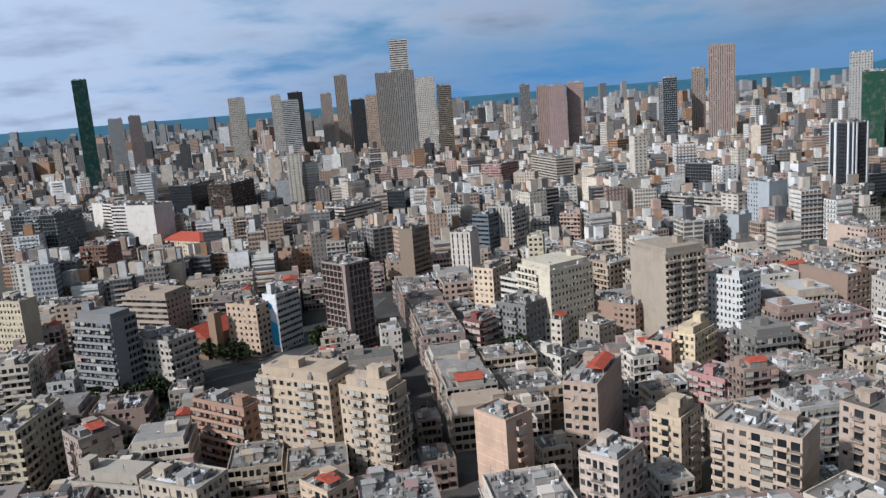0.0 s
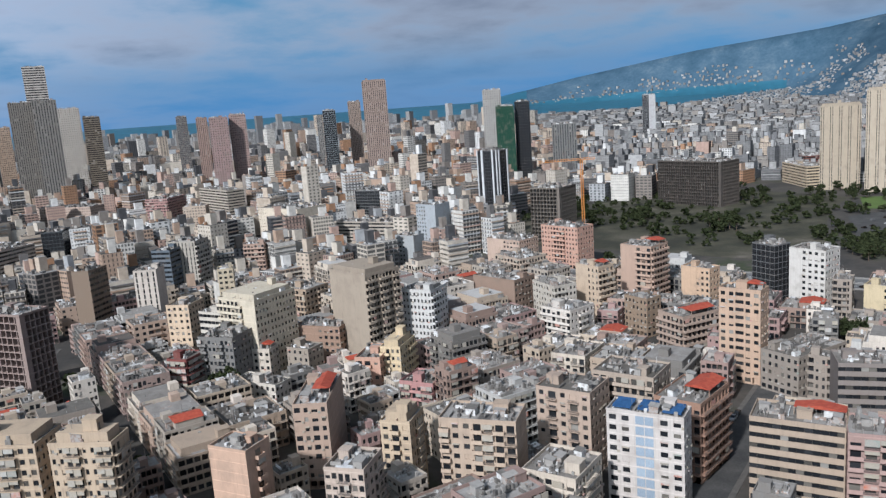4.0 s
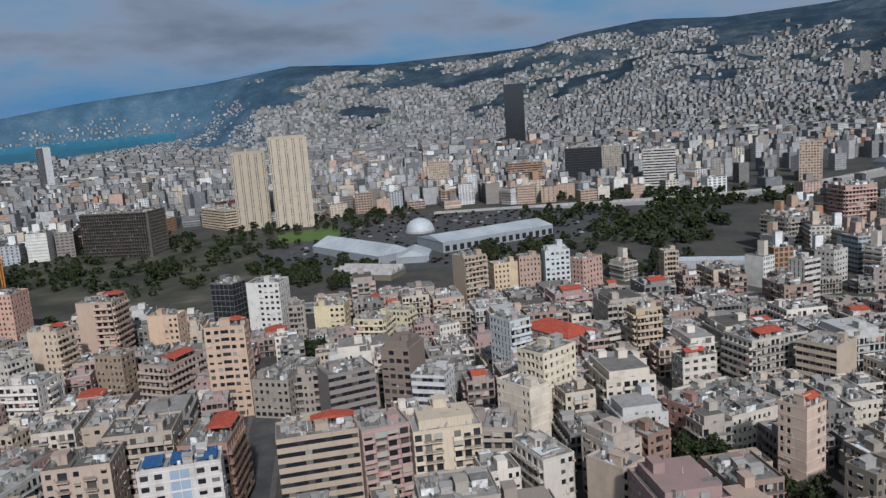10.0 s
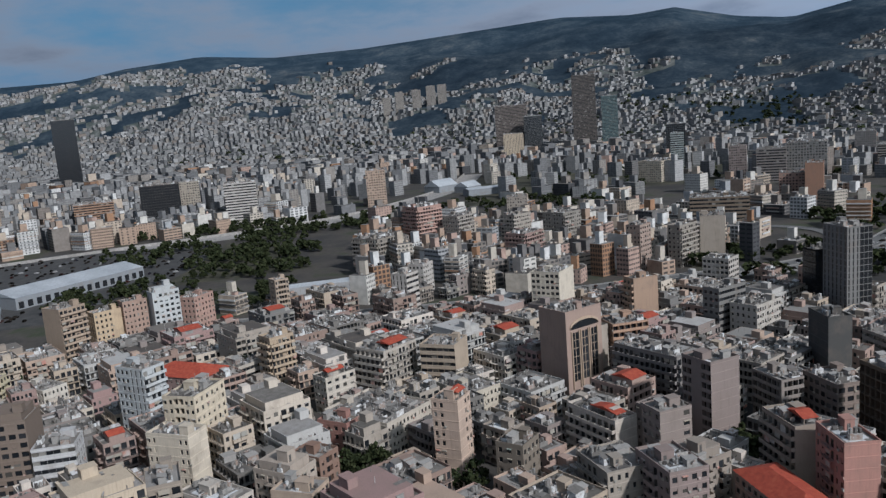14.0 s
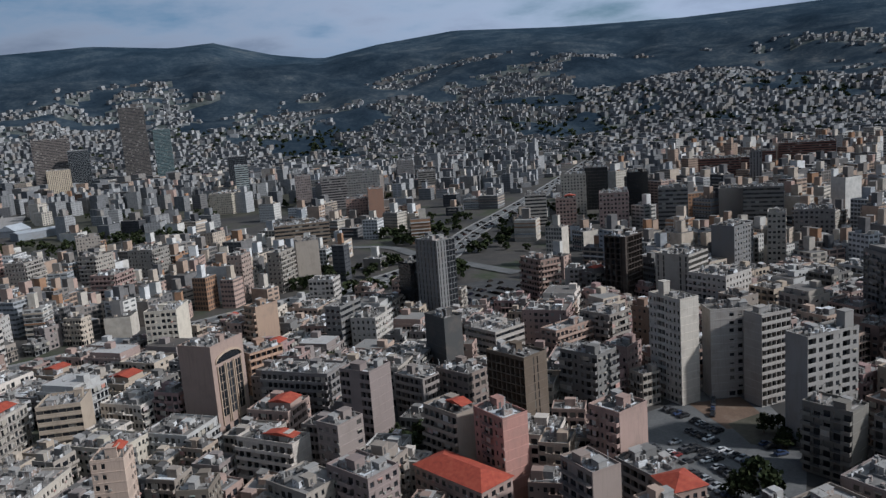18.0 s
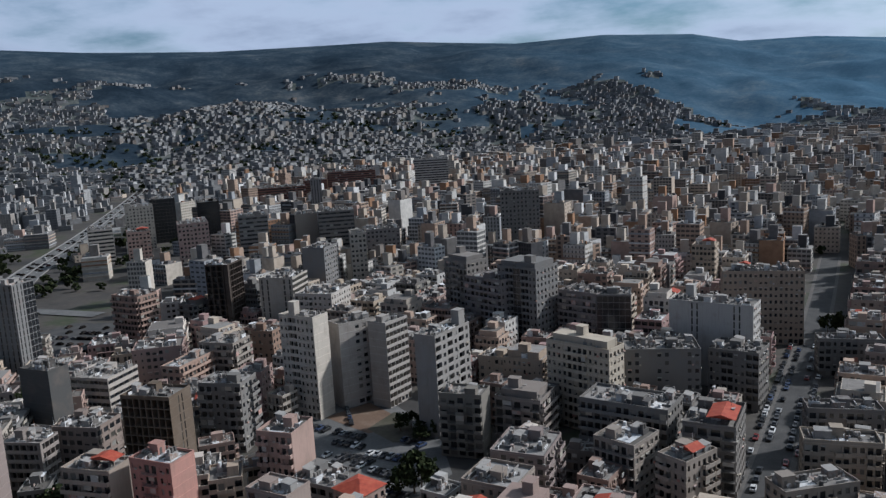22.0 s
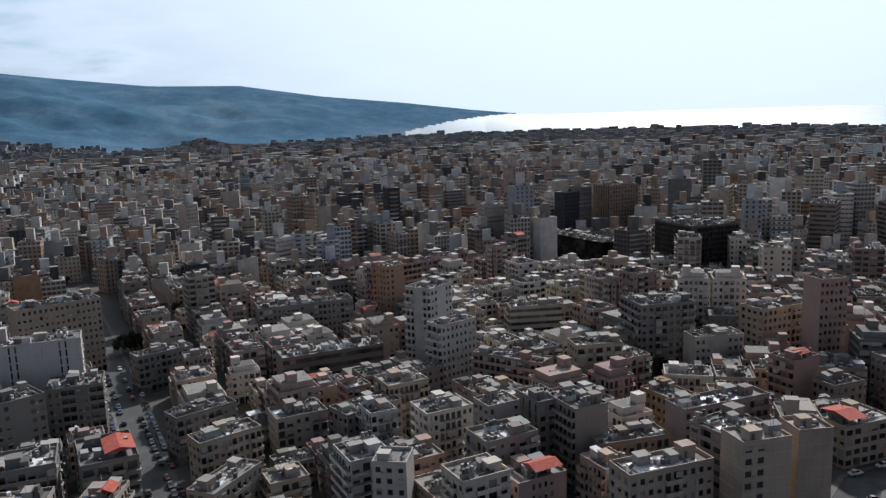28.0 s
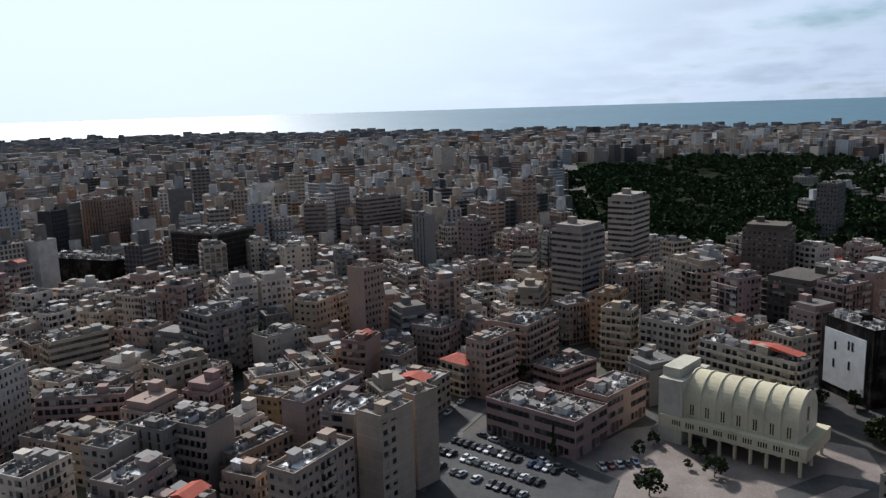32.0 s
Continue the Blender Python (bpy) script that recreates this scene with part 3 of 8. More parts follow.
        sh.box(px - 0.15, px + w + 0.15, py - 0.15, py + d + 0.15, z + hh, z + hh + 0.18, bottom=True)
        put("stair_head", sh, PLASTER, root, tuple(c * 0.95 for c in colour))
        if fine == 2:
            dr = M()
            dr.box(px + 0.6, px + 1.5, py - 0.02, py + 0.05, z, z + 2.0)
            put("door", dr, RAIL, root)
    if "r" in top and a > 5:
        t = M()
        w = a * rng.uniform(0.35, 0.6)
        px = rng.uniform(0.3, a - w - 0.3)
        gable(t, px, px + w, 0.3, min(b - 0.3, 0.3 + b * 0.55), z + 2.3, 1.1)
        put("tile_canopy", t, TILE, root, label="red clay tile canopy")
        pst = M()
        for qx in (px + 0.1, px + w - 0.3):
            for qy in (0.35, min(b - 0.5, 0.1 + b * 0.55)):
                pst.box(qx, qx + 0.2, qy, qy + 0.2, z, z + 2.32)
        put("canopy_posts", pst, PLASTER, root, colour)
    if "h" in top:
        t = M()
        hip(t, -0.5, a + 0.5, -0.5, b + 0.5, H + hp, min(a, b) * 0.22)
        put("tile_roof", t, TILE, root, label="red clay tile roof")
    else:
        cl = M()
        roof_things(cl, 0.6, a - 0.6, 0.6, b - 0.6, z if "s" not in top else H, rng, amount)
        if cl.f:
            put("roof_equipment", cl, CLUTTER, root, kind="stuff")
    if "p" in top:
        t = M()
        t.box(a * 0.15, a * 0.85, b * 0.2, b * 0.8, H, H + 0.12)
        put("white_roof_sheet", t, WHITE, root)
    return root


def sunk(label, sink, rng, x, y, yaw, a, b, floors, colour, right, left, base, fh, amount, top):
    """A block of the middle distance as one mesh; sink: None, or the meshes of a whole quarter to join it into."""
    wall, rows, balc = M(), M(), (M(), M(), M())
    flat = x * x + y * y > 260 ** 2
    facade(wall, [rows] * floors, [balc] * floors, a, floors, lambda s, z, o: (s, -o, z), right, rng, fh, True, flat)
    facade(wall, [rows] * floors, [balc] * floors, b, floors, lambda s, z, o: (-o, b - s, z), left, rng, fh, True, flat)
    H = floors * fh
    wall.quad((a, 0, 0), (a, b, 0), (a, b, H), (a, 0, H))
    wall.quad((a, b, 0), (0, b, 0), (0, b, H), (a, b, H))
    for x0, x1, y0, y1 in ((0, a, -0.03, 0.2), (0, a, b - 0.2, b), (-0.03, 0.2, 0.2, b - 0.2), (a - 0.2, a, 0.2, b - 0.2)):
        wall.box(x0, x1, y0, y1, H - 0.05, H + 0.7)
    w, d = min(a * 0.3, 3.4), min(b * 0.34, 3.8)
    px, py = rng.uniform(0.5, a - w - 0.5), rng.uniform(0.5, b - d - 0.5)
    lift = 2.9 if "s" in top and min(a, b) > 9 else 0.0
    if lift:
        wall.box(1.6, a - 1.6, 1.6, b - 1.6, H, H + lift)
    wall.box(px, px + w, py, py + d, H + lift, H + lift + 2.8)
    wall.join(balc[0])
    roof, things, tiles = M(), M(), M()
    roof.quad((0.2, 0.2, H), (a - 0.2, 0.2, H), (a - 0.2, b - 0.2, H), (0.2, b - 0.2, H))
    if lift:
        roof.quad((1.8, 1.8, H + lift + 0.03), (a - 1.8, 1.8, H + lift + 0.03), (a - 1.8, b - 1.8, H + lift + 0.03), (1.8, b - 1.8, H + lift + 0.03))
    roof_things(things, 0.6, a - 0.6, 0.6, b - 0.6, H, rng, amount)
    if "r" in top:
        t0, t1 = a * 0.2, a * 0.75
        gable(tiles, t0, t1, 0.5, b * 0.6, H + 2.5, 1.2)
        wall.box(t0 + 0.3, t1 - 0.3, 0.8, b * 0.6 - 0.3, H, H + 2.55)
    if sink is True:
        ob_m, mats = M(), (PLASTER, GLASS, RAIL, FABRIC, ROOF, CLUTTER, TILE)
        for i, m in enumerate((wall, rows, balc[1], balc[2], roof, things, tiles)):
            m.m = [i] * len(m.f)
            ob_m.join(m)
        ob = put("apartment_building", ob_m, mats, None, colour)
        ob.matrix_world = pose(x, y, base, 0, 0, yaw)
        return tagged(ob, label=label, category="building", group="city buildings")
    c, s = math.cos(radians(yaw)), math.sin(radians(yaw))
    for key, m in (("wall", wall), ("glass", rows), ("rail", balc[1]), ("cloth", balc[2]), ("roof", roof), ("things", things), ("tiles", tiles)):
        m.v = [(x + p[0] * c - p[1] * s, y + p[0] * s + p[1] * c, base + p[2]) for p in m.v]
        sink[key].join(m)
        if key in ("wall", "roof"):
            sink[key + "_shade"].extend([(*colour, 1.0) if key == "wall" else (*[0.42 * q for q in rng.choice(((1, 0.95, 0.9), (1.6, 1.57, 1.53), (0.75, 0.7, 0.66), (1.2, 1.17, 1.12)))], 1.0)] * len(m.f))


def m_join(self, other):
    i = len(self.v)
    self.v += other.v
    self.f += [tuple(q + i for q in f) for f in other.f]
    self.m += other.m


M.join = m_join
WHITE = varied("white_sheet", [(0.0, (0.46, 0.47, 0.48)), (1.0, (0.62, 0.63, 0.64))], 0.3, 0.5)

# ---- land: town ground, mountains, sea, in one sheet of rings ----
RIDGE = ((-40, -0.35), (28, -0.3), (35, 0.98), (43, 2.16), (51, 2.9), (57, 3.77), (63, 3.5), (68, 3.68), (74, 3.9), (77, 4.5), (82, 5.05), (87, 4.7),
         (93, 4.9), (99, 5.33), (107, 5.86), (112, 5.55), (114.7, 5.77), (118.7, 4.75), (122, 4.3), (126, 5.0), (131.5, 5.57), (139, 5.2), (147, 5.05), (159, 5.25),
         (168, 4.6), (174, 4.78), (180, 4.37), (183, 3.69), (187.6, 3.6), (193, 3.0), (199, 2.4), (204.7, 2.33), (210.4, 1.45), (216, 0.86), (221, 0.2), (226, -0.35), (320, -0.35))
FOOT = ((-40, 3900), (28, 3900), (49, 3900), (55, 3300), (62, 2900), (75, 2400), (95, 2100), (120, 1700), (150, 1500), (170, 1900), (190, 2500), (205, 3000), (222, 3600), (240, 3400), (262, 2600), (320, 2600))


def along(table, q):
    for (x0, y0), (x1, y1) in zip(table, table[1:]):
        if q <= x1:
            return y0 + (y1 - y0) * (q - x0) / (x1 - x0)
    return table[-1][1]


def azimuth(x, y):
    q = math.degrees(math.atan2(x, y))
    return q if q > -40 else q + 360


def rise(x, y):
    """The town climbs a little towards the south-west."""
    return 5.0 * clamp((azimuth(x, y) - 195) / 40, 0, 1) * clamp((315 - azimuth(x, y)) / 15, 0, 1) * clamp((math.hypot(x, y) - 40) / 60, 0, 1)


def land(x, y):
    """Height of the ground."""
    r = math.hypot(x, y)
    if r < 1400:
        return rise(x, y)
    q = azimuth(x, y)
    foot, el = along(FOOT, q), along(RIDGE, q)
    if r < foot:
        return rise(x, y)
    crest = 115 + 4700 * math.tan(radians(el))
    bay = clamp((54 - q) / 5, 0, 1) if q > 20 else 0.0
    k = clamp((r - foot) / (4700 - foot), 0, 1.04)
    shore = rise(x, y) * (1 - k) + crest * k * 0.985
    if el < -0.3 or (el < 0.3 and q < 100):
        return shore
    fade = 1.0 if q < 100 else clamp((el + 0.3) / 1.0, 0, 1)
    rough = (1.0 if q < 100 else clamp((212 - q) / 8, 0, 1)) * noise.fractal(Vector((x / 560, y / 560, 0.3)), 0.9, 2.1, 5) * 120 * k * (1 - k) * 2.2
    # the bay: open water between the shore and the far range
    water = 62 * clamp((r - 3900) / 600, 0, 1)
    far_range = water + (crest - 62) * clamp((r - 4480) / 220, 0, 1) ** 0.8
    if bay == 1.0:
        return far_range if k <= 1 else crest * (1 - (k - 1) * 2)
    climb = 0.55 * k ** 1.6 + 0.45 * (k * k * (3 - 2 * k))
    if bay > 0 and k < 1:
        return bay * far_range + (1 - bay) * max(0.0, crest * climb + rough)
    return (1 - fade) * shore + fade * max(0.0, crest * climb + rough + rise(x, y) * (1 - k)) if k < 1 else crest * (1 - (k - 1) * 2)


# how far up the slopes the towns reach, by azimuth
TOWN_TOP = ((20, 0.6), (60, 0.75), (90, 0.7), (102, 0.45), (112, 0.5), (118, 0.35), (128, 0.5), (142, 0.5), (158, 0.42), (175, 0.35), (190, 0.15), (205, 0.05), (320, 0.0))


def in_bay(q, r):
    return 20 < q < 49 and 3880 + max(0, (q - 38) / 11) * 600 < r < 4480


def slope_town(x, y, q, r):
    """How densely a spot on the slopes is built on, 0 to 1."""
    foot = along(FOOT, q)
    if along(RIDGE, q) < 0.3 or in_bay(q, r) or (216 < q < 300 and r < 3750 + (q - 216) / 9 * 1000):
        return 0.0
    lot = 0.7 * noise.noise(Vector((x / 330, y / 330, 2.0))) + 0.5 * noise.noise(Vector((x / 110, y / 110, 5.0)))
    if q >= 49 and (r - foot) / (4700 - foot) > along(TOWN_TOP, q) + 0.16:
        return 0.0
    if q < 49:
        return clamp(0.9 + lot * 1.3 - (r - 4480) / 110, 0.0, 0.95)
    return clamp((along(TOWN_TOP, q) - (r - foot) / (4700 - foot)) * 2.6 + 0.12 + lot * 2.6, 0.0, 0.85)


def build_land():
    radii = [0, 40, 70, 100, 120, 200, 300, 450, 700, 1000, 1300] + [1400 + 50 * i for i in range(67)] + [4760, 4850, 4950]
    turns = [i * 0.75 for i in range(280)] + [210 + i * 0.15 for i in range(120)] + [228 + i * 0.75 for i in range(176)]
    v, f, kinds, haze_amounts = [], [], [], []
    for r in radii:
        for a in turns:
            x, y = r * math.sin(radians(a)), r * math.cos(radians(a))
            v.append((x, y, land(x, y)))
            q = azimuth(x, y)
            # share of painted haze, by azimuth and distance
            haze_amounts.append(max(clamp((q - 160) / 34, 0, 1), 0.6 * clamp((62 - q) / 12, 0, 1), 0.12 * clamp((r - 3700) / 700, 0, 1)))
    n = len(turns)
    for i in range(len(radii) - 1):
        for j in range(n):
            jj = (j + 1) % n
            f.append((i * n + jj, i * n + j, (i + 1) * n + j, (i + 1) * n + jj))
            r = radii[i]
            q = turns[j] if turns[j] < 320 else turns[j] - 360
            el = along(RIDGE, q)
            foot = along(FOOT, q)
            x, y = (r + 25) * math.sin(radians(q + 0.4)), (r + 25) * math.cos(radians(q + 0.4))
            kinds.append(0 if r < foot else (2 if el < (0.3 if q < 100 else -0.15) or in_bay(q, r) or (216 < q < 300 and r < 3750 + (q - 216) / 9 * 1000) else (3 if q > 54 and slope_town(x, y, q, r + 25) > 0.3 else 1)))
    me = bpy.data.meshes.new("ground")
    me.from_pydata(v, [], f)
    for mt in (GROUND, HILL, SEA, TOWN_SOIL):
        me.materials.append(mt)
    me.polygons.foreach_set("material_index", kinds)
    me.polygons.foreach_set("use_smooth", [True] * len(f))
    me.attributes.new("range", "FLOAT", "POINT").data.foreach_set("value", haze_amounts)
    tagged(new("ground", me), label="town ground rising to scrub mountains and the sea", category="ground", kind="structure")


build_land()


# ---- plots that are built on ----
TAKEN = {}


def take(x, y, yaw, a, b, pad=1.0):
    """Marks a rectangle of the plan as built on."""
    c, s = math.cos(radians(yaw)), math.sin(radians(yaw))
    cx, cy, far = x + (c * a - s * b) / 2, y + (s * a + c * b) / 2, math.hypot(a, b) / 2 + 16
    for i in range(int((cx - far) // 40), int((cx + far) // 40) + 1):
        for j in range(int((cy - far) // 40), int((cy + far) // 40) + 1):
            TAKEN.setdefault((i, j), []).append((x, y, c, s, a, b, pad))


def free(x, y, reach):
    """Whether a circle of that reach round x, y keeps clear of what stands already."""
    for X, Y, c, s, a, b, pad in TAKEN.get((int(x // 40), int(y // 40)), ()):
        u, v = (x - X) * c + (y - Y) * s, -(x - X) * s + (y - Y) * c
        du, dv = max(-u, u - a, 0), max(-v, v - b, 0)
        if du * du + dv * dv < (reach + pad) ** 2:
            return False
    return True


SIGHT = []    # azimuths, distance and height from which a landmark stands clear of the roofs before it


def sight(x, y, yaw, a, b, H):
    c, s = math.cos(radians(yaw)), math.sin(radians(yaw))
    qs = [azimuth(x + c * u - s * v, y + s * u + c * v) for u, v in ((0, 0), (a, 0), (a, b), (0, b))]
    if max(qs) - min(qs) < 60:
        SIGHT.append((min(qs) - 0.8, max(qs) + 0.8, math.hypot(x, y), 0.30 * H))


def clear_height(x, y):
    """How high a block at x, y may rise before it hides a landmark behind it from a viewer 115 m up."""
    q, r, top = azimuth(x, y), math.hypot(x, y), 200.0
    reach = math.degrees(9.0 / max(r, 30))
    for q0, q1, far, z in SIGHT:
        if q0 - reach < q < q1 + reach and far > r + 12:
            top = min(top, 115 - (r + 40) * (115 - z) / (far + 40))
    return max(top, 6.2)


# ---- buildings that can be told apart, quarter by quarter ----
def B(label, x, y, yaw, a, b, floors, colour, right, left, top, base=0.0, fh=FH, name="apartment_building"):
    r = math.hypot(x, y)
    take(x, y, yaw, a, b)
    sight(x, y, yaw, a, b, floors * fh)
    root = building(label, x, y, yaw, a, b, floors, colour, right, left, top, fine=2 if r < 178 else r < 310, base=base, fh=fh, name=name, shops=r < 500 and "n" not in left and "G" not in left)
    H = floors * fh
    if "A" in top:  # three tall windows under a wide arch
        n = 18
        arch = M()
        arc = [(a / 2 - a * 0.40 * math.cos(math.pi * k / n), H * 0.80 + H * 0.09 * math.sin(math.pi * k / n)) for k in range(n + 1)]
        arch.v = [(q, -0.06, z) for q, z in arc]
        arch.f, arch.m = [tuple(range(n + 1))], [0]
        put("arch_window", arch, GLASS, root)
        rim = M()
        for (q0, z0), (q1, z1) in zip(arc, arc[1:]):
            rim.quad((q0, -0.5, z0), (q1, -0.5, z1), (q1, -0.5, z1 + 0.9), (q0, -0.5, z0 + 0.9))
            rim.quad((q0, 0, z0), (q1, 0, z1), (q1, -0.5, z1), (q0, -0.5, z0))
            rim.quad((q0, -0.5, z0 + 0.9), (q1, -0.5, z1 + 0.9), (q1, 0, z1 + 0.9), (q0, 0, z0 + 0.9))
        put("arch_rim", rim, PLASTER, root, tuple(min(1, c * 1.15) for c in colour))
        for i in range(3):
            x0 = a * (0.15 + 0.26 * i)
            w = M()
            w.box(x0, x0 + a * 0.18, -0.08, 0.05, H * 0.2, H * 0.76)
            put("tall_window", w, GLASS, root)
            fr = M()
            for q in (x0 - 0.5, x0 + a * 0.18):
                fr.box(q, q + 0.5, -0.5, 0, H * 0.12, H * 0.78)
            for k in range(6):
                fr.box(x0, x0 + a * 0.18, -0.16, -0.08, H * (0.2 + 0.095 * k), H * (0.2 + 0.095 * k) + 0.18)
            fr.box(x0 + a * 0.085, x0 + a * 0.095, -0.18, -0.08, H * 0.2, H * 0.76)
            put("window_frame", fr, PLASTER, root, tuple(min(1, c * 1.1) for c in colour))
            d = M()
            d.box(x0 + 0.3, x0 + a * 0.16, -0.06, 0.05, 1.0, H * 0.1)
            put("low_window", d, GLASS, root)
    if "K" in top:  # white panel with small windows on the dark front
        w = M()
        w.box(-0.3, 0.02, b * 0.12, b * 0.92, H * 0.12, H * 0.86, bottom=True)
        put("white_panel", w, WHITE, root)
        for q, z in ((0.35, 0.66), (0.42, 0.66), (0.68, 0.60), (0.4, 0.4), (0.7, 0.36)):
            d = M()
            d.box(-0.36, -0.2, b * q, b * q + 0.9, H * z, H * z + 3.2, bottom=True)
            put("window", d, DARKGLASS, root)
    if "V" in top:  # a strip of pale panes up the middle, solar panels on the roof
        for f in range(1, floors):
            for q in (0.385, 0.505):
                w = M()
                w.box(-0.1, 0.02, b * q, b * (q + 0.11), f * fh + 0.35, f * fh + 2.75, bottom=True)
                put("pane", w, PALE_PANE, root, label="pale glass pane")
        for q in (0.05, 0.37, 0.70):
            w = M()
            for i in range(3):
                x0 = a * (0.15 + 0.25 * i)
                w.quad((x0, b * q, H + 1.0), (x0 + 2.0, b * q, H + 1.7), (x0 + 2.0, b * q + b * 0.24, H + 1.7), (x0, b * q + b * 0.24, H + 1.0))
                w.box(x0 + 1.8, x0 + 1.9, b * q + 0.2, b * q + 0.3, H, H + 1.62)
                w.box(x0 + 1.8, x0 + 1.9, b * (q + 0.24) - 0.3, b * (q + 0.24) - 0.2, H, H + 1.62)
            put("solar_panel", w, SOLAR, root, label="blue tilted solar panels")
    if "F" in top:  # white fins from foot to roof
        for q, w in ((0.02, 1.0), (0.20, 1.6), (0.70, 2.2), (0.95, 1.0)):
            fin = M()
            fin.box(-0.7, 0.02, b * q, b * q + w, 3.0, H + 1.4, bottom=True)
            put("fin", fin, WHITE, root, label="white vertical fin")
        for q in (0.1, 0.85):
            fin = M()
            fin.box(a * q, a * q + 1.2, -0.7, 0.02, 3.0, H + 1.4, bottom=True)
            put("fin", fin, WHITE, root, label="white vertical fin")
    if "S" in top:  # painted advertising panel
        w = M()
        w.box(-0.25, 0.02, 0.4, b - 0.4, H * 0.1, H + 1.0, bottom=True)
        put("sign_panel", w, WHITE, root)
        d = M()
        d.v = [(-0.28, b - 0.6, H * 0.62), (-0.28, 0.6, H * 0.5), (-0.28, 0.6, H * 0.12), (-0.28, b - 0.6, H * 0.12)]
        d.f, d.m = [(0, 1, 2, 3)], [0]
        put("sign_colour", d, BLUE, root)
        d = M()
        d.v = [(-0.28, b * 0.5 + 1.6 * math.cos(0.524 * k), H * 0.82 + 1.6 * math.sin(0.524 * k)) for k in range(12)][::-1]
        d.f, d.m = [tuple(range(12))], [0]
        put("sign_badge", d, BLUE, root)
    return root


SOLAR = varied("solar_cells", [(0.0, (0.02, 0.05, 0.12)), (1.0, (0.04, 0.10, 0.22))], 0.8, 0.2, spec=0.5)
BLUE = varied("blue_paint", [(0.0, (0.03, 0.22, 0.42)), (1.0, (0.06, 0.32, 0.5))], 0.4, 0.5)

B("sand-coloured eleven-storey building with balconies", -34.0, 183.3, 62.4, 14.0, 27.7, 11, (0.68, 0.60, 0.49), "ww", "cwwcw", "s", 0.0, 3.10)
B("sand-coloured eleven-storey building with balconies", -15.4, 171.6, 59.1, 9.4, 17.9, 11, (0.70, 0.62, 0.51), "rr", "wcwc", "s", 0.0, 3.10)
B("ochre seven-storey building with balconies", -64.8, 198.9, 56.5, 9.0, 25.0, 7, (0.60, 0.37, 0.22), "w", "bbb", "", 0.0, 3.10)
B("cream eleven-storey building with small windows", -201.9, 329.5, 73.8, 11.1, 17.1, 11, (0.72, 0.68, 0.55), ".", "wwww", "", 0.0, 3.10)
B("pale blue twelve-storey building with balconies", -131.8, 265.3, 65.7, 13.5, 21.3, 12, (0.45, 0.48, 0.52), ".l", "bb", "s", 0.0, 3.10)
B("pale grey eight-storey building with balconies", -112.7, 271.7, 59.0, 15.3, 25.3, 8, (0.64, 0.63, 0.60), "bbb", "bbw", "", 0.0, 3.10)
B("beige eight-storey building with long window bands", -139.9, 351.8, 68.6, 19.0, 28.8, 8, (0.60, 0.54, 0.46), "w", "BBB", "s", 0.0, 3.10)
B("sand-coloured eight-storey building with small windows", -87.0, 321.1, 61.5, 12.6, 18.9, 8, (0.70, 0.58, 0.46), "w", "ww", "", 0.0, 3.10)
B("white nine-storey building with long window bands", -78.1, 326.5, 58.9, 16.3, 9.0, 9, (0.74, 0.76, 0.78), "BBBB", ".", "tS", 0.0, 3.10)
B("grey-brown fourteen-storey building with bare concrete frame floors", -41.9, 310.5, 42.8, 14.4, 18.5, 14, (0.52, 0.44, 0.37), "nnn", "nn", "", 0.0, 3.10)
B("pale grey six-storey building with balconies", -83.5, 155.9, 72.4, 12.0, 23.2, 6, (0.62, 0.60, 0.56), "ww", "wbbww", "s", 0.0, 3.10)
B("beige seven-storey building with balconies", -64.6, 145.6, 64.1, 12.1, 19.8, 7, (0.66, 0.62, 0.55), "wbw", "wwrw", "p", 0.0, 3.10)
B("beige seven-storey building with balconies and red canopy", -111.4, 183.1, 44.7, 12.9, 13.2, 7, (0.56, 0.50, 0.42), "bwwb", "wbw", "r", 0.0, 3.10)
B("cream eight-storey building with balconies", -131.9, 186.9, 86.7, 26.7, 12.5, 8, (0.70, 0.66, 0.54), "bwb", "wrrw", "", 0.0, 3.10)
B("sand-coloured six-storey building with balconies and red canopy", -31.0, 144.4, 46.5, 9.0, 11.8, 6, (0.70, 0.60, 0.48), "wr", "wb", "r", 0.0, 3.10)
B("sand-coloured nine-storey building with balconies", 16.7, 159.0, 39.0, 10.2, 13.0, 9, (0.72, 0.57, 0.45), ".b.", ".", "", 0.0, 3.10)
B("beige nine-storey building with small windows and red canopy", 46.1, 180.6, 62.5, 28.3, 10.8, 9, (0.64, 0.54, 0.46), ".", "WwWw", "r", 0.0, 3.10)
B("sand-coloured four-storey building with balconies", 96.4, 214.2, 37.6, 14.5, 14.5, 4, (0.66, 0.38, 0.36), "ww", "cbc", "", 0.0, 3.10)
B("sand-coloured five-storey building with balconies", 87.9, 247.1, 50.2, 18.7, 10.9, 5, (0.74, 0.54, 0.38), "wb", "bbw", "", 0.0, 3.10)
B("sand-coloured six-storey building with balconies", 97.0, 247.0, 45.0, 16.4, 9.0, 6, (0.78, 0.70, 0.52), "wb", "bw", "s", 0.0, 3.10)
B("pale blue ten-storey building with balconies", 127.0, 280.1, 36.0, 15.6, 15.7, 10, (0.72, 0.76, 0.80), "bw", "wwww", "", 0.0, 3.10)
B("red six-storey building with balconies", 17.4, 287.5, 45.1, 12.8, 9.9, 6, (0.42, 0.10, 0.090), "cc", "cc", "", 0.0, 3.10)
B("grey eight-storey building with balconies", 36.4, 284.1, 45.8, 16.7, 17.1, 8, (0.38, 0.38, 0.38), "www", "bwbw", "", 0.0, 3.10)
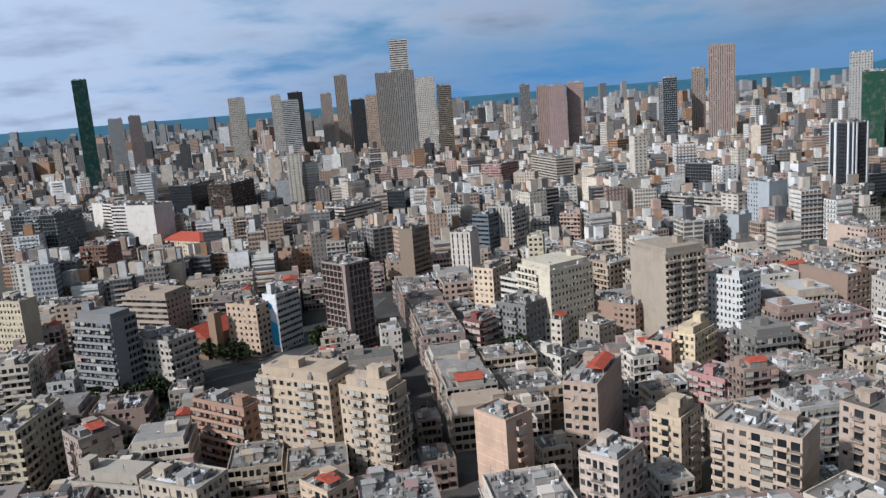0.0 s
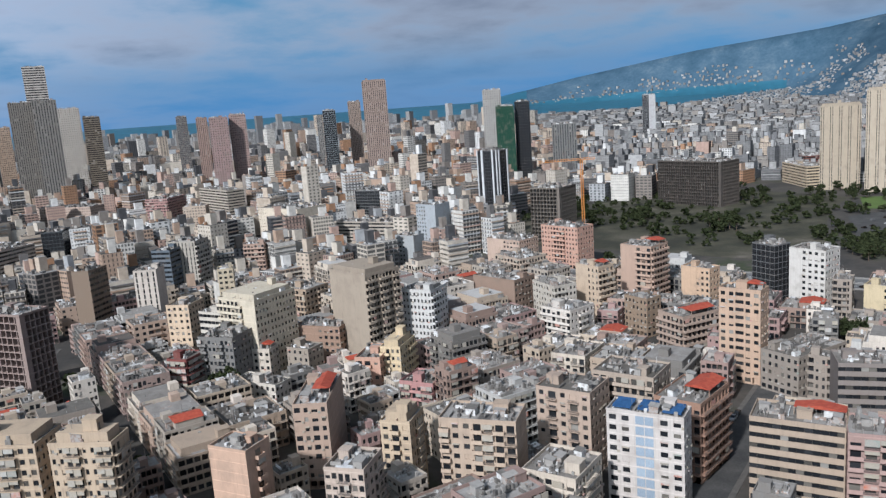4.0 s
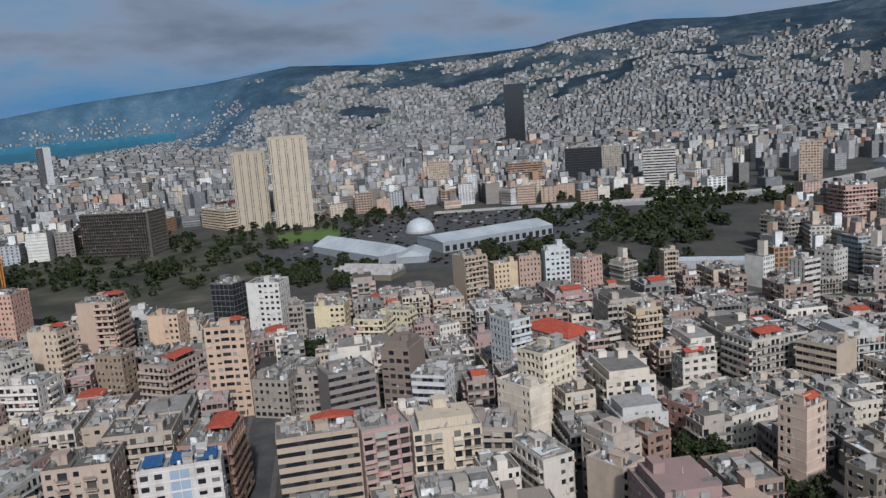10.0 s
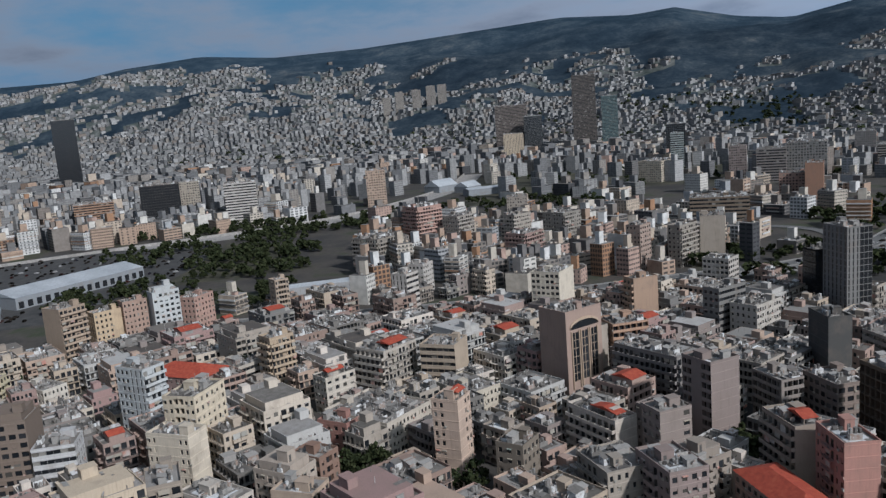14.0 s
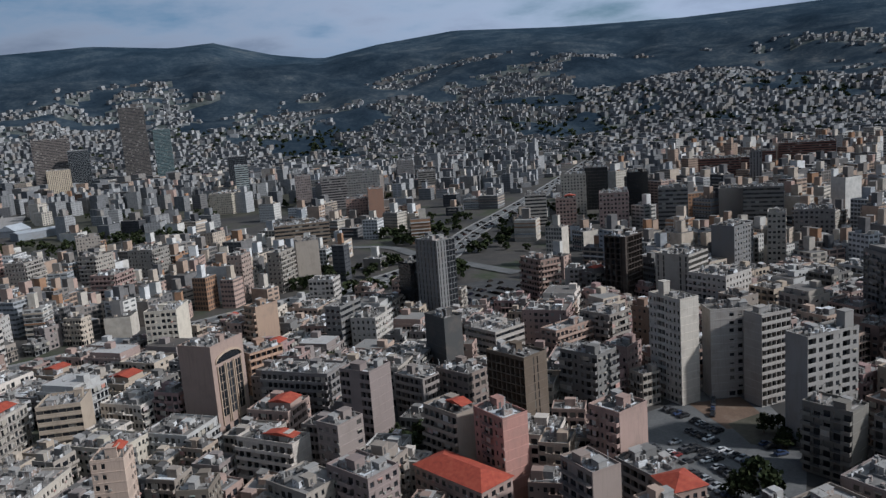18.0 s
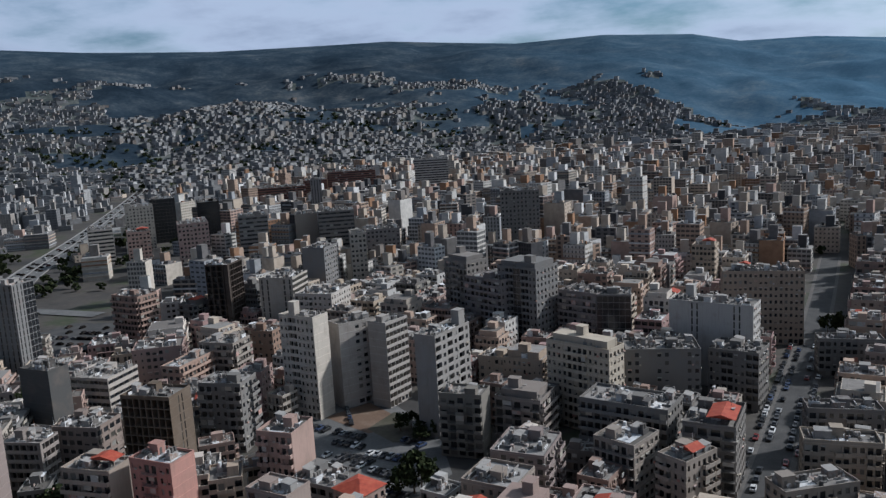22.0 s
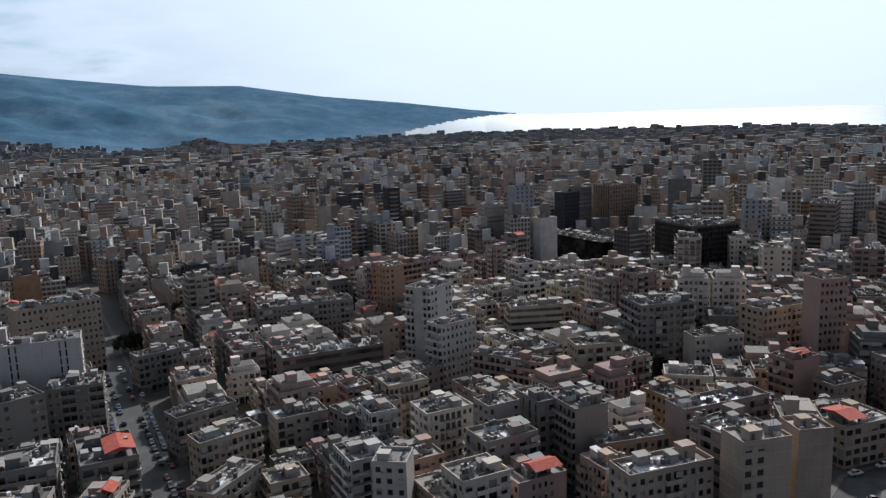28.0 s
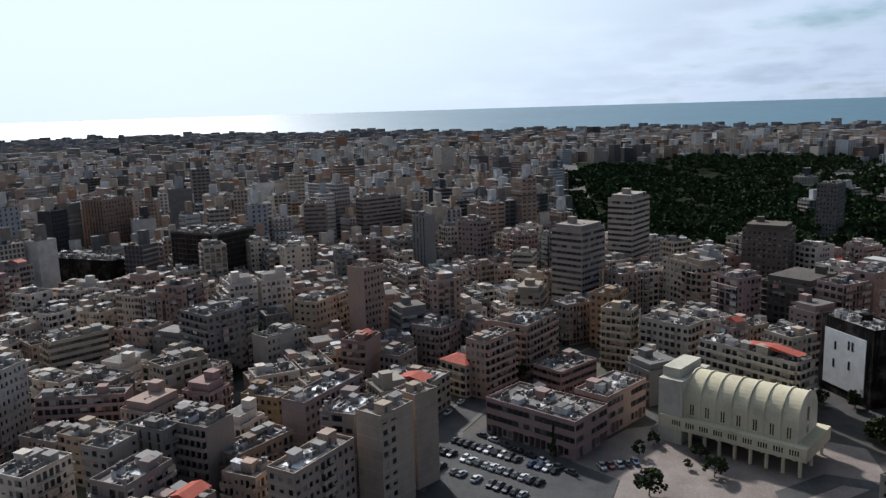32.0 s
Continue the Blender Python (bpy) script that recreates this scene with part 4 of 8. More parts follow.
B("cream nine-storey building with small windows", 27.6, 347.5, 52.5, 14.7, 12.2, 9, (0.78, 0.68, 0.55), "w", "ww", "", 0.0, 3.10)
B("ochre six-storey building with small windows", 85.6, 292.3, 43.6, 15.1, 23.2, 6, (0.56, 0.39, 0.25), "w", "w.ww", "", 0.0, 3.10)
B("beige five-storey building with small windows", 66.7, 278.6, 34.5, 10.2, 12.1, 5, (0.55, 0.52, 0.48), "ww", "ww", "", 0.0, 3.10)
B("white three-storey building with small windows", 47.1, 259.4, 34.4, 9.5, 23.3, 3, (0.74, 0.74, 0.72), "ww", "wwww", "", 0.0, 3.10)
B("cream eight-storey building with balconies", 64.3, 158.7, 46.1, 11.9, 9.5, 8, (0.70, 0.62, 0.50), "wcw", "wbw", "s", 0.0, 3.10)
B("beige nine-storey building with balconies", 86.3, 134.5, 47.0, 13.3, 22.6, 9, (0.66, 0.58, 0.50), ".", "bwwbcbr", "", 0.0, 3.10)
B("beige eight-storey building with balconies", 42.0, 136.4, 48.0, 13.1, 11.3, 8, (0.68, 0.62, 0.58), "wr", "WrW", "p", 0.0, 3.10)
B("white five-storey building with small windows and red canopy", 52.1, 288.4, 50.1, 9.0, 11.0, 5, (0.74, 0.72, 0.68), "w", "ww", "r", 0.0, 3.10)
B("beige fourteen-storey building with balconies", 95.7, 279.5, 19.9, 20.3, 25.8, 14, (0.58, 0.54, 0.48), "blblb", "..", "s", 0.0, 3.10)
B("cream twelve-storey building with balconies", 48.8, 292.2, 31.6, 25.0, 23.0, 12, (0.74, 0.72, 0.64), "wwwwww", "bb.", "s", 0.0, 3.10)
B("white nine-storey building with long window bands", 38.9, 319.1, 37.7, 10.7, 14.6, 9, (0.72, 0.72, 0.70), "B", "BB", "", 0.0, 3.10)
B("beige nine-storey building with balconies", 115.4, 140.4, 31.0, 15.0, 18.0, 9, (0.64, 0.56, 0.50), "w", "wrwrw", "", 0.0, 3.10)
B("ochre seven-storey building with small windows", 186.0, 305.5, 19.7, 17.1, 29.1, 7, (0.52, 0.36, 0.26), "w", "...", "", 0.0, 3.10)
B("sand-coloured seven-storey building with balconies", 90.7, 365.4, 30.6, 18.1, 21.0, 7, (0.62, 0.54, 0.38), "wb", "bb", "", 0.0, 3.10)
B("white six-storey building with balconies", 181.3, 247.4, 16.9, 17.3, 17.3, 6, (0.76, 0.76, 0.76), "wbw", "bb", "", 0.0, 3.10)
B("white five-storey building with small windows", 212.0, 303.8, 13.9, 17.8, 19.5, 5, (0.74, 0.73, 0.70), "ww", "ww", "", 0.0, 3.10)
B("white nine-storey building with a pale glass strip and solar panels", 124.6, 110.4, 35.5, 9.0, 21.6, 9, (0.72, 0.72, 0.74), "w", "ww..ww", "V", 0.0, 3.10)
B("beige nine-storey building with balconies", 138.3, 139.1, 30.3, 16.0, 20.3, 9, (0.62, 0.57, 0.52), "w", "bbbb", "", 0.0, 3.10)
B("ochre eight-storey building with balconies and red canopy", 140.6, 121.3, 23.8, 21.3, 14.6, 8, (0.58, 0.35, 0.22), "rrrr", "wwr", "r", 0.0, 3.10)
B("beige eight-storey building with long window bands and red canopy", 158.7, 87.5, 34.8, 14.0, 24.0, 8, (0.62, 0.55, 0.47), "B", "BBBBBB", "r", 0.0, 3.10)
B("beige eight-storey building with balconies", 166.6, 74.5, 41.8, 14.0, 14.7, 8, (0.60, 0.48, 0.44), "w", "bcbb", "", 0.0, 3.10)
B("cream eight-storey building with balconies", 170.6, 53.1, 31.7, 15.0, 20.2, 8, (0.74, 0.68, 0.58), "w", "brr.brr", "s", 0.0, 3.10)
B("beige seven-storey building with balconies", 176.0, 45.3, 12.9, 14.0, 9.4, 7, (0.55, 0.52, 0.48), "w", "bbb", "", 0.0, 3.10)
B("sand-coloured twelve-storey building with small windows and red canopy", 214.6, 168.5, 24.2, 9.0, 16.1, 12, (0.70, 0.57, 0.43), "w", "wwBww", "r", 0.0, 3.10)
B("grey-brown eight-storey building with long window bands", 212.4, 110.1, 48.6, 14.0, 17.9, 8, (0.47, 0.42, 0.38), "B", "BBBB", "", 0.0, 3.10)
B("brown nine-storey building with small windows", 224.9, 101.8, 1.2, 14.5, 12.1, 9, (0.46, 0.32, 0.26), ".", "WWWW", "s", 0.0, 3.10)
B("pale blue six-storey building with long window bands", 223.6, 87.6, 4.3, 12.0, 13.2, 6, (0.70, 0.74, 0.80), "w", "BBB", "", 0.0, 3.10)
B("sand-coloured eleven-storey building with balconies and red canopy", 253.4, 277.8, 18.0, 16.2, 19.0, 11, (0.66, 0.54, 0.44), "bb", ".b", "r", 0.0, 3.10)
B("sand-coloured eight-storey building with small windows", 265.8, 248.9, 15.6, 9.7, 16.1, 8, (0.74, 0.60, 0.44), "w", ".w", "", 0.0, 3.10)
B("grey five-storey building with balconies", 214.7, 150.8, 6.1, 29.3, 16.1, 5, (0.52, 0.50, 0.47), "wbwbwb", "ww", "", 0.0, 3.10)
B("sand-coloured five-storey building with small windows", 327.4, 189.8, 19.4, 15.0, 16.7, 5, (0.76, 0.70, 0.52), "w", ".w", "", 0.0, 3.10)
B("cream five-storey building with balconies", 305.2, 155.0, 7.7, 16.4, 15.6, 5, (0.76, 0.72, 0.56), "bb", "bb", "", 0.0, 3.10)
B("cream five-storey building with balconies", 322.2, 149.6, -3.1, 9.0, 13.4, 5, (0.72, 0.70, 0.56), "b", "bw", "", 0.0, 3.10)
B("pale blue ten-storey building with balconies", 256.6, 72.0, -37.9, 9.9, 15.0, 10, (0.66, 0.72, 0.78), "bb", "wv", "", 0.0, 3.10)
B("cream ten-storey building with recessed loggias", 218.1, 47.6, -25.4, 17.6, 12.0, 10, (0.78, 0.74, 0.64), "www", "wlw", "", 0.0, 3.10)
B("cream eight-storey building with small windows", 200.0, 47.2, -28.4, 9.0, 15.7, 8, (0.78, 0.75, 0.68), ".", "w..w", "", 0.0, 3.10)
B("tan four-storey building with small windows under red tiles", 296.9, 58.9, -32.0, 17.8, 31.7, 4, (0.55, 0.45, 0.38), "ww", "www", "h", 0.0, 3.10)
B("pale blue nine-storey building with small windows", 418.9, 102.6, -59.2, 15.3, 9.0, 9, (0.68, 0.74, 0.80), "wwwww", ".", "s", 0.0, 3.10)
B("sand-coloured eight-storey building with small windows", 415.8, 118.2, -59.1, 13.3, 9.0, 8, (0.62, 0.50, 0.36), "www", "w", "", 0.0, 3.10)
B("sand-coloured seven-storey building with small windows", 409.6, 132.3, -53.0, 15.2, 9.6, 7, (0.74, 0.64, 0.48), "ww.", "w", "", 0.0, 3.10)
B("tan eight-storey building with balconies", 412.1, 150.3, -56.7, 12.8, 9.4, 8, (0.58, 0.50, 0.40), "bbb", "b", "", 0.0, 3.10)
B("sand-coloured seven-storey building with small windows", 425.0, 81.4, -30.0, 17.0, 11.8, 7, (0.66, 0.50, 0.38), "ww", "w", "", 0.0, 3.10)
B("sand-coloured eight-storey building with balconies", 302.5, 30.1, -55.9, 11.8, 9.4, 8, (0.66, 0.58, 0.45), "bbb", "bb", "", 0.0, 3.10)
B("white four-storey building with long window bands", 307.2, 45.3, -46.4, 13.0, 15.2, 4, (0.70, 0.69, 0.66), "BBB", "BB", "", 0.0, 3.10)
B("white five-storey building with small windows and red canopy", 268.5, 7.2, -55.5, 14.4, 9.0, 5, (0.72, 0.71, 0.68), "wwww", "ww", "r", 0.0, 3.10)
B("white three-storey building with small windows", 317.3, 129.8, -38.9, 11.5, 20.7, 3, (0.78, 0.78, 0.76), "www", "ww", "", 0.0, 3.10)
B("ochre four-storey building with small windows", 225.0, 0.3, -38.2, 9.0, 12.7, 4, (0.60, 0.30, 0.24), "ww", "ww", "", 0.0, 3.10)
B("ochre five-storey building with recessed loggias", 192.6, 9.0, -39.6, 9.0, 11.5, 5, (0.52, 0.30, 0.22), "wlw", "wl", "", 0.0, 3.10)
B("beige six-storey building with balconies", 176.5, 16.1, -37.2, 10.8, 14.1, 6, (0.66, 0.62, 0.58), "www", "wrw", "s", 0.0, 3.10)
B("white six-storey building with balconies", 164.1, 33.0, -43.1, 10.1, 19.1, 6, (0.72, 0.71, 0.69), ".w", "rrr", "p", 0.0, 3.10)
B("beige seven-storey building with balconies", 157.3, 9.8, -27.4, 9.1, 12.2, 7, (0.68, 0.60, 0.52), "bb", ".", "", 0.0, 3.10)
B("sand-coloured eleven-storey building with blank side walls", 252.1, -86.3, -62.9, 19.3, 15.3, 11, (0.60, 0.50, 0.40), ".....", ".", "A", 0.0, 3.20)
B("ochre six-storey building with recessed loggias", 284.2, -116.5, -84.2, 16.9, 15.4, 6, (0.66, 0.50, 0.28), "lll", "w", "", 0.0, 3.10)
B("cream nine-storey building with small windows", 357.3, -114.5, -39.1, 20.2, 16.0, 9, (0.78, 0.76, 0.70), ".", "WWW", "p", 0.0, 3.10)
B("ochre eight-storey building with balconies", 337.3, -147.1, -76.9, 14.4, 9.0, 8, (0.62, 0.50, 0.30), ".", "b", "", 0.0, 3.10)
B("grey eight-storey building with long window bands", 298.8, -172.7, -65.3, 19.2, 9.0, 8, (0.42, 0.41, 0.40), "BBBBB", "w", "", 0.0, 3.10)
B("white four-storey building with small windows", 220.5, -13.2, -45.3, 24.1, 30.2, 4, (0.72, 0.70, 0.66), "wwwwww", "wwww", "", 0.0, 3.10)
B("cream four-storey building with small windows", 239.0, -45.1, -60.5, 15.1, 22.7, 4, (0.72, 0.70, 0.64), "wwww", "www", "", 0.0, 3.10)
B("cream nine-storey building with small windows and red canopy", 193.2, -34.0, -34.8, 9.0, 9.0, 9, (0.72, 0.62, 0.55), ".w", "w.", "r", 0.0, 3.10)
B("grey-brown ten-storey building with recessed loggias", 189.1, -113.7, -71.9, 12.1, 12.7, 10, (0.50, 0.44, 0.38), ".", "l.l", "p", 0.0, 3.10)
B("grey seven-storey building with balconies", 224.1, -118.2, -60.8, 15.3, 28.9, 7, (0.45, 0.43, 0.41), "b", "bbbbbb", "", 0.0, 3.10)
B("white six-storey building with balconies and red canopy", 183.4, -80.0, -66.6, 9.0, 21.8, 6, (0.72, 0.70, 0.68), ".", "bbbb", "r", 0.0, 3.10)
B("beige eight-storey building with small windows", 171.8, -89.4, -77.1, 11.1, 9.0, 8, (0.52, 0.48, 0.44), "..w", "w", "", 0.0, 3.10)
B("beige six-storey building with long window bands", 280.9, -46.4, -30.0, 15.6, 15.8, 6, (0.66, 0.60, 0.52), ".", "BB", "", 0.0, 3.10)
B("pale grey six-storey building with balconies and red canopy", 284.4, -17.1, -47.5, 20.3, 16.7, 6, (0.66, 0.65, 0.63), "rrr", "bbb", "r", 0.0, 3.10)
B("pale grey six-storey building with small windows", 386.2, -223.4, -50.8, 14.3, 15.7, 6, (0.66, 0.66, 0.66), "W", "WWW", "", 0.0, 3.10)
B("tan six-storey building with small windows", 174.8, -49.3, -41.6, 10.1, 9.0, 6, (0.46, 0.36, 0.28), "ww", "w", "", 0.0, 3.10)
B("beige six-storey building with balconies", 149.1, -89.5, -67.7, 13.2, 10.7, 6, (0.54, 0.51, 0.47), "wbwbw", "wwb", "s", 0.0, 3.10)
B("beige nine-storey building with small windows", 978.5, -439.9, -49.0, 48.0, 33.1, 9, (0.66, 0.64, 0.58), "w", "ww", "", 0.0, 3.10)
B("sand-coloured twelve-storey building with balconies", 628.1, -71.9, -60.3, 25.4, 22.1, 12, (0.66, 0.50, 0.40), "bbb", "bb", "", 0.0, 3.10)
B("pale grey nine-storey building with balconies", 617.7, -103.5, -50.6, 21.7, 16.7, 9, (0.56, 0.55, 0.54), "bb", "w", "", 0.0, 3.10)
B("pale grey nine-storey building with balconies", 589.8, -146.3, -53.3, 21.0, 15.1, 9, (0.58, 0.57, 0.55), "ww", "b", "", 0.0, 3.10)
B("ochre nine-storey building with balconies", 131.5, -119.0, -96.9, 9.0, 14.3, 9, (0.68, 0.40, 0.28), ".", "wrw", "p", 0.0, 3.10)
B("beige eight-storey building with balconies and red canopy", 150.2, -117.8, -88.7, 9.0, 15.6, 8, (0.56, 0.52, 0.48), ".", "bbb", "r", 0.0, 3.10)
B("brown ten-storey building with bare concrete frame floors", 157.9, -155.2, -88.2, 11.6, 17.8, 10, (0.28, 0.22, 0.17), ".v.", "nnnn", "", 0.0, 3.10)
B("dark grey nine-storey building with blank side walls", 245.0, -182.4, 173.0, 15.7, 9.0, 9, (0.20, 0.21, 0.22), ".", ".", "", 0.0, 3.10)
B("beige five-storey building with small windows under red tiles", 122.6, -101.5, -87.4, 12.0, 27.1, 5, (0.60, 0.50, 0.44), "w", "ww", "h", 0.0, 3.10)
B("pale grey five-storey building with long window bands", 228.3, -208.7, -88.8, 18.9, 20.5, 5, (0.64, 0.63, 0.62), "BBB", "BBB", "", 0.0, 3.10)
B("pale grey six-storey building with small windows", 286.2, -184.1, -59.8, 20.3, 13.4, 6, (0.68, 0.68, 0.67), "WwWwW", "w", "", 0.0, 3.10)
B("tan six-storey building with small windows", 188.0, -155.9, -84.9, 13.2, 16.7, 6, (0.50, 0.42, 0.34), "WW", "WW", "", 0.0, 3.10)
B("grey six-storey building with recessed loggias", 198.4, -142.9, -81.4, 9.0, 14.6, 6, (0.50, 0.48, 0.45), "ll", "ll", "", 0.0, 3.10)
B("pale grey six-storey building with balconies", 152.1, -66.3, -78.8, 13.9, 16.4, 6, (0.58, 0.56, 0.53), "ww", "rr", "", 0.0, 3.10)
B("beige seven-storey building with balconies", 140.9, -78.5, -82.4, 11.2, 16.9, 7, (0.52, 0.46, 0.40), "ww", "wbw", "p", 0.0, 3.10)
B("white thirteen-storey building with recessed loggias", 139.3, -218.8, -103.3, 9.0, 16.9, 13, (0.72, 0.71, 0.68), ".", "wlww", "t", 0.0, 3.10)
B("pale grey eleven-storey building with small windows", 134.8, -231.4, -127.9, 16.1, 9.0, 11, (0.62, 0.62, 0.62), "..ww.", ".", "", 0.0, 3.10)
B("pale grey eleven-storey building with recessed loggias", 116.6, -235.2, -107.5, 13.9, 9.0, 11, (0.60, 0.60, 0.60), "lll", ".", "", 0.0, 3.10)
B("pale grey twelve-storey building with recessed loggias", 88.1, -210.1, -107.4, 22.0, 9.0, 12, (0.55, 0.56, 0.57), "lwlwlw", ".", "t", 0.0, 3.10)
B("grey-brown seven-storey building with balconies", 68.5, -196.0, -92.6, 9.7, 14.9, 7, (0.44, 0.39, 0.33), ".", "brbrb", "", 0.0, 3.10)
B("grey-brown six-storey building with balconies", 50.2, -202.1, -100.0, 14.0, 16.4, 6, (0.50, 0.48, 0.43), "bb", "rbrbr", "s", 0.0, 3.10)
B("sand-coloured nine-storey building with balconies", 109.0, -142.6, -91.4, 12.5, 11.3, 9, (0.62, 0.50, 0.42), ".", "bwb", "p", 0.0, 3.10)
B("sand-coloured five-storey building with small windows under red tiles", 85.4, -133.6, -112.3, 9.5, 10.2, 5, (0.60, 0.50, 0.42), "ww", "ww", "h", 0.0, 3.10)
B("grey eight-storey building with balconies", 152.7, -186.8, -85.3, 12.4, 16.2, 8, (0.42, 0.40, 0.38), "wb", "bwb", "", 0.0, 3.10)
B("tan six-storey building with small windows", 161.9, -216.1, -81.0, 12.1, 11.1, 6, (0.56, 0.45, 0.36), "ww", "ww", "", 0.0, 3.10)
B("beige eight-storey building with balconies", 95.7, -114.4, -101.8, 9.0, 13.0, 8, (0.56, 0.50, 0.46), ".", "rr", "p", 0.0, 3.10)
B("grey-brown six-storey building with balconies", 41.6, -161.2, -96.6, 17.3, 16.1, 6, (0.50, 0.46, 0.42), "bwb", "www", "", 0.0, 3.10)
B("beige six-storey building with small windows", 45.9, -140.0, -102.3, 14.1, 15.0, 6, (0.54, 0.51, 0.48), "ww", "ww", "", 0.0, 3.10)
B("sand-coloured six-storey building with balconies", 200.5, -218.2, -92.1, 23.6, 9.3, 6, (0.62, 0.50, 0.36), "bbb", "w", "", 0.0, 3.10)
B("grey seven-storey building with balconies", 190.2, -241.9, -90.3, 13.5, 17.2, 7, (0.52, 0.50, 0.48), "bb", "bb", "", 0.0, 3.10)
B("pale grey eight-storey building with balconies", 180.3, -319.8, -91.4, 23.1, 21.6, 8, (0.66, 0.66, 0.66), "w", "bw", "", 0.0, 3.10)
B("grey-brown thirteen-storey building with bare concrete frame floors", 240.7, -320.9, -82.8, 18.4, 13.2, 13, (0.16, 0.14, 0.13), "nn", "nn", "", 0.0, 3.10)
B("pale grey ten-storey building with recessed loggias", 208.0, -330.8, -85.1, 21.3, 19.5, 10, (0.60, 0.60, 0.58), "l", "v.v", "", 0.0, 3.10)
B("grey eleven-storey building with small windows", 224.7, -405.1, -88.9, 22.5, 15.3, 11, (0.42, 0.42, 0.43), "w", ".", "", 0.0, 3.10)
B("cream ten-storey building with balconies", 29.5, -220.5, -115.6, 9.8, 26.0, 10, (0.72, 0.69, 0.62), "ww", "wwbbww", "s", 0.0, 3.10)
B("grey thirteen-storey building with glass curtain walls", 71.7, -312.5, -114.2, 18.3, 22.4, 13, (0.42, 0.42, 0.42), "w", "wlGlw", "s", 0.0, 3.10)
B("grey eleven-storey building with balconies", 89.1, -314.7, -119.8, 15.0, 23.6, 11, (0.46, 0.45, 0.44), "w", "bbbb", "", 0.0, 3.10)
B("grey thirteen-storey building with balconies", 109.5, -328.8, -123.5, 14.0, 17.4, 13, (0.48, 0.48, 0.47), "w", "rbr", "s", 0.0, 3.10)
B("grey nine-storey building with balconies", 44.6, -315.3, -114.9, 15.0, 20.8, 9, (0.46, 0.45, 0.43), "w", "bbbb", "", 0.0, 3.10)
B("grey nine-storey building with glass curtain walls", 29.2, -316.0, -87.0, 15.0, 15.2, 9, (0.40, 0.40, 0.40), "w", "GGG", "", 0.0, 3.10)
B("white eleven-storey building with tall vertical windows", -19.9, -273.9, -106.8, 12.0, 32.8, 11, (0.66, 0.68, 0.70), "w", "..v...v.", "t", 0.0, 3.10)
B("tan eleven-storey building with small windows", -46.2, -340.6, -87.4, 14.0, 35.2, 11, (0.58, 0.52, 0.40), "w", "wwwwwwww", "", 0.0, 3.10)
B("grey seven-storey building with balconies", 9.5, -191.5, -105.7, 15.0, 28.5, 7, (0.42, 0.40, 0.38), "w", "bbbbbb", "", 0.0, 3.10)
B("pale grey six-storey building with balconies", 18.1, -171.8, -116.4, 14.0, 13.4, 6, (0.56, 0.54, 0.52), "w", "rrr", "p", 0.0, 3.10)
B("white six-storey building with small windows", 83.6, -296.5, -107.4, 12.0, 10.3, 6, (0.70, 0.72, 0.74), "w", ".", "p", 0.0, 3.10)
B("grey-brown four-storey building with long window bands", -128.4, -235.9, -105.3, 14.0, 42.6, 4, (0.32, 0.29, 0.26), "B", "BBBBBBBB", "", 1.7, 3.80)
B("ochre ten-storey building with recessed loggias", -178.0, -303.9, 178.5, 23.4, 9.0, 10, (0.62, 0.44, 0.20), "w.ll", "w", "", 1.9, 3.10)
B("white twelve-storey building with balconies", -144.1, -222.6, -161.2, 16.9, 12.8, 12, (0.66, 0.68, 0.70), "w.w", "b.b", "", 2.2, 3.10)
B("pale grey nine-storey building with balconies", -132.0, -200.9, -178.8, 17.9, 9.0, 9, (0.66, 0.67, 0.68), "wwww", "b", "", 2.3, 3.10)
B("white seven-storey building with small windows", -58.0, -124.7, -138.4, 9.5, 9.0, 7, (0.70, 0.70, 0.70), "..", "www", "", 1.3, 3.10)
B("grey eight-storey building with small windows", -92.7, -131.3, 168.0, 10.8, 9.0, 8, (0.55, 0.54, 0.53), "w..w", "w", "", 2.5, 3.10)
B("tan five-storey building with small windows", -111.3, -194.3, 179.4, 15.9, 9.0, 5, (0.48, 0.36, 0.32), "ww", "w", "", 1.9, 3.10)
B("beige eight-storey building with balconies", -151.7, -149.7, 150.9, 17.1, 10.1, 8, (0.62, 0.58, 0.50), "bwbwb", "ww", "", 3.9, 3.10)
B("beige six-storey building with long window bands", -194.2, -227.1, 147.6, 24.2, 9.0, 6, (0.62, 0.60, 0.55), "BBB", "b", "", 3.3, 3.10)
B("ochre five-storey building with small windows", -150.1, -108.6, 169.9, 10.0, 14.7, 5, (0.52, 0.33, 0.14), "ww", "www", "", 5.0, 3.10)
B("grey-brown nine-storey building with balconies", -202.4, -160.2, 152.5, 23.5, 19.4, 9, (0.45, 0.42, 0.40), "wbwb", "bb", "", 4.7, 3.10)
B("sand-coloured thirteen-storey building with small windows", -237.8, -105.5, 150.8, 11.5, 10.4, 13, (0.62, 0.50, 0.40), "www", ".", "", 5.0, 3.10)
B("grey-brown eight-storey building with recessed loggias", -117.8, -71.8, 170.1, 15.4, 11.0, 8, (0.50, 0.46, 0.42), "..", "wlw", "p", 5.0, 3.10)
B("beige nine-storey building with small windows", -110.1, -61.9, 154.5, 13.2, 9.0, 9, (0.66, 0.59, 0.51), "w.", ".", "", 5.0, 3.10)
B("beige nine-storey building with blank side walls", -125.8, -56.4, 148.0, 9.0, 9.0, 9, (0.62, 0.55, 0.48), "..", ".", "", 5.0, 3.10)
B("beige seven-storey building with balconies", -131.2, -91.7, 162.3, 30.3, 9.0, 7, (0.52, 0.44, 0.40), "wbwb", ".", "p", 5.0, 3.10)
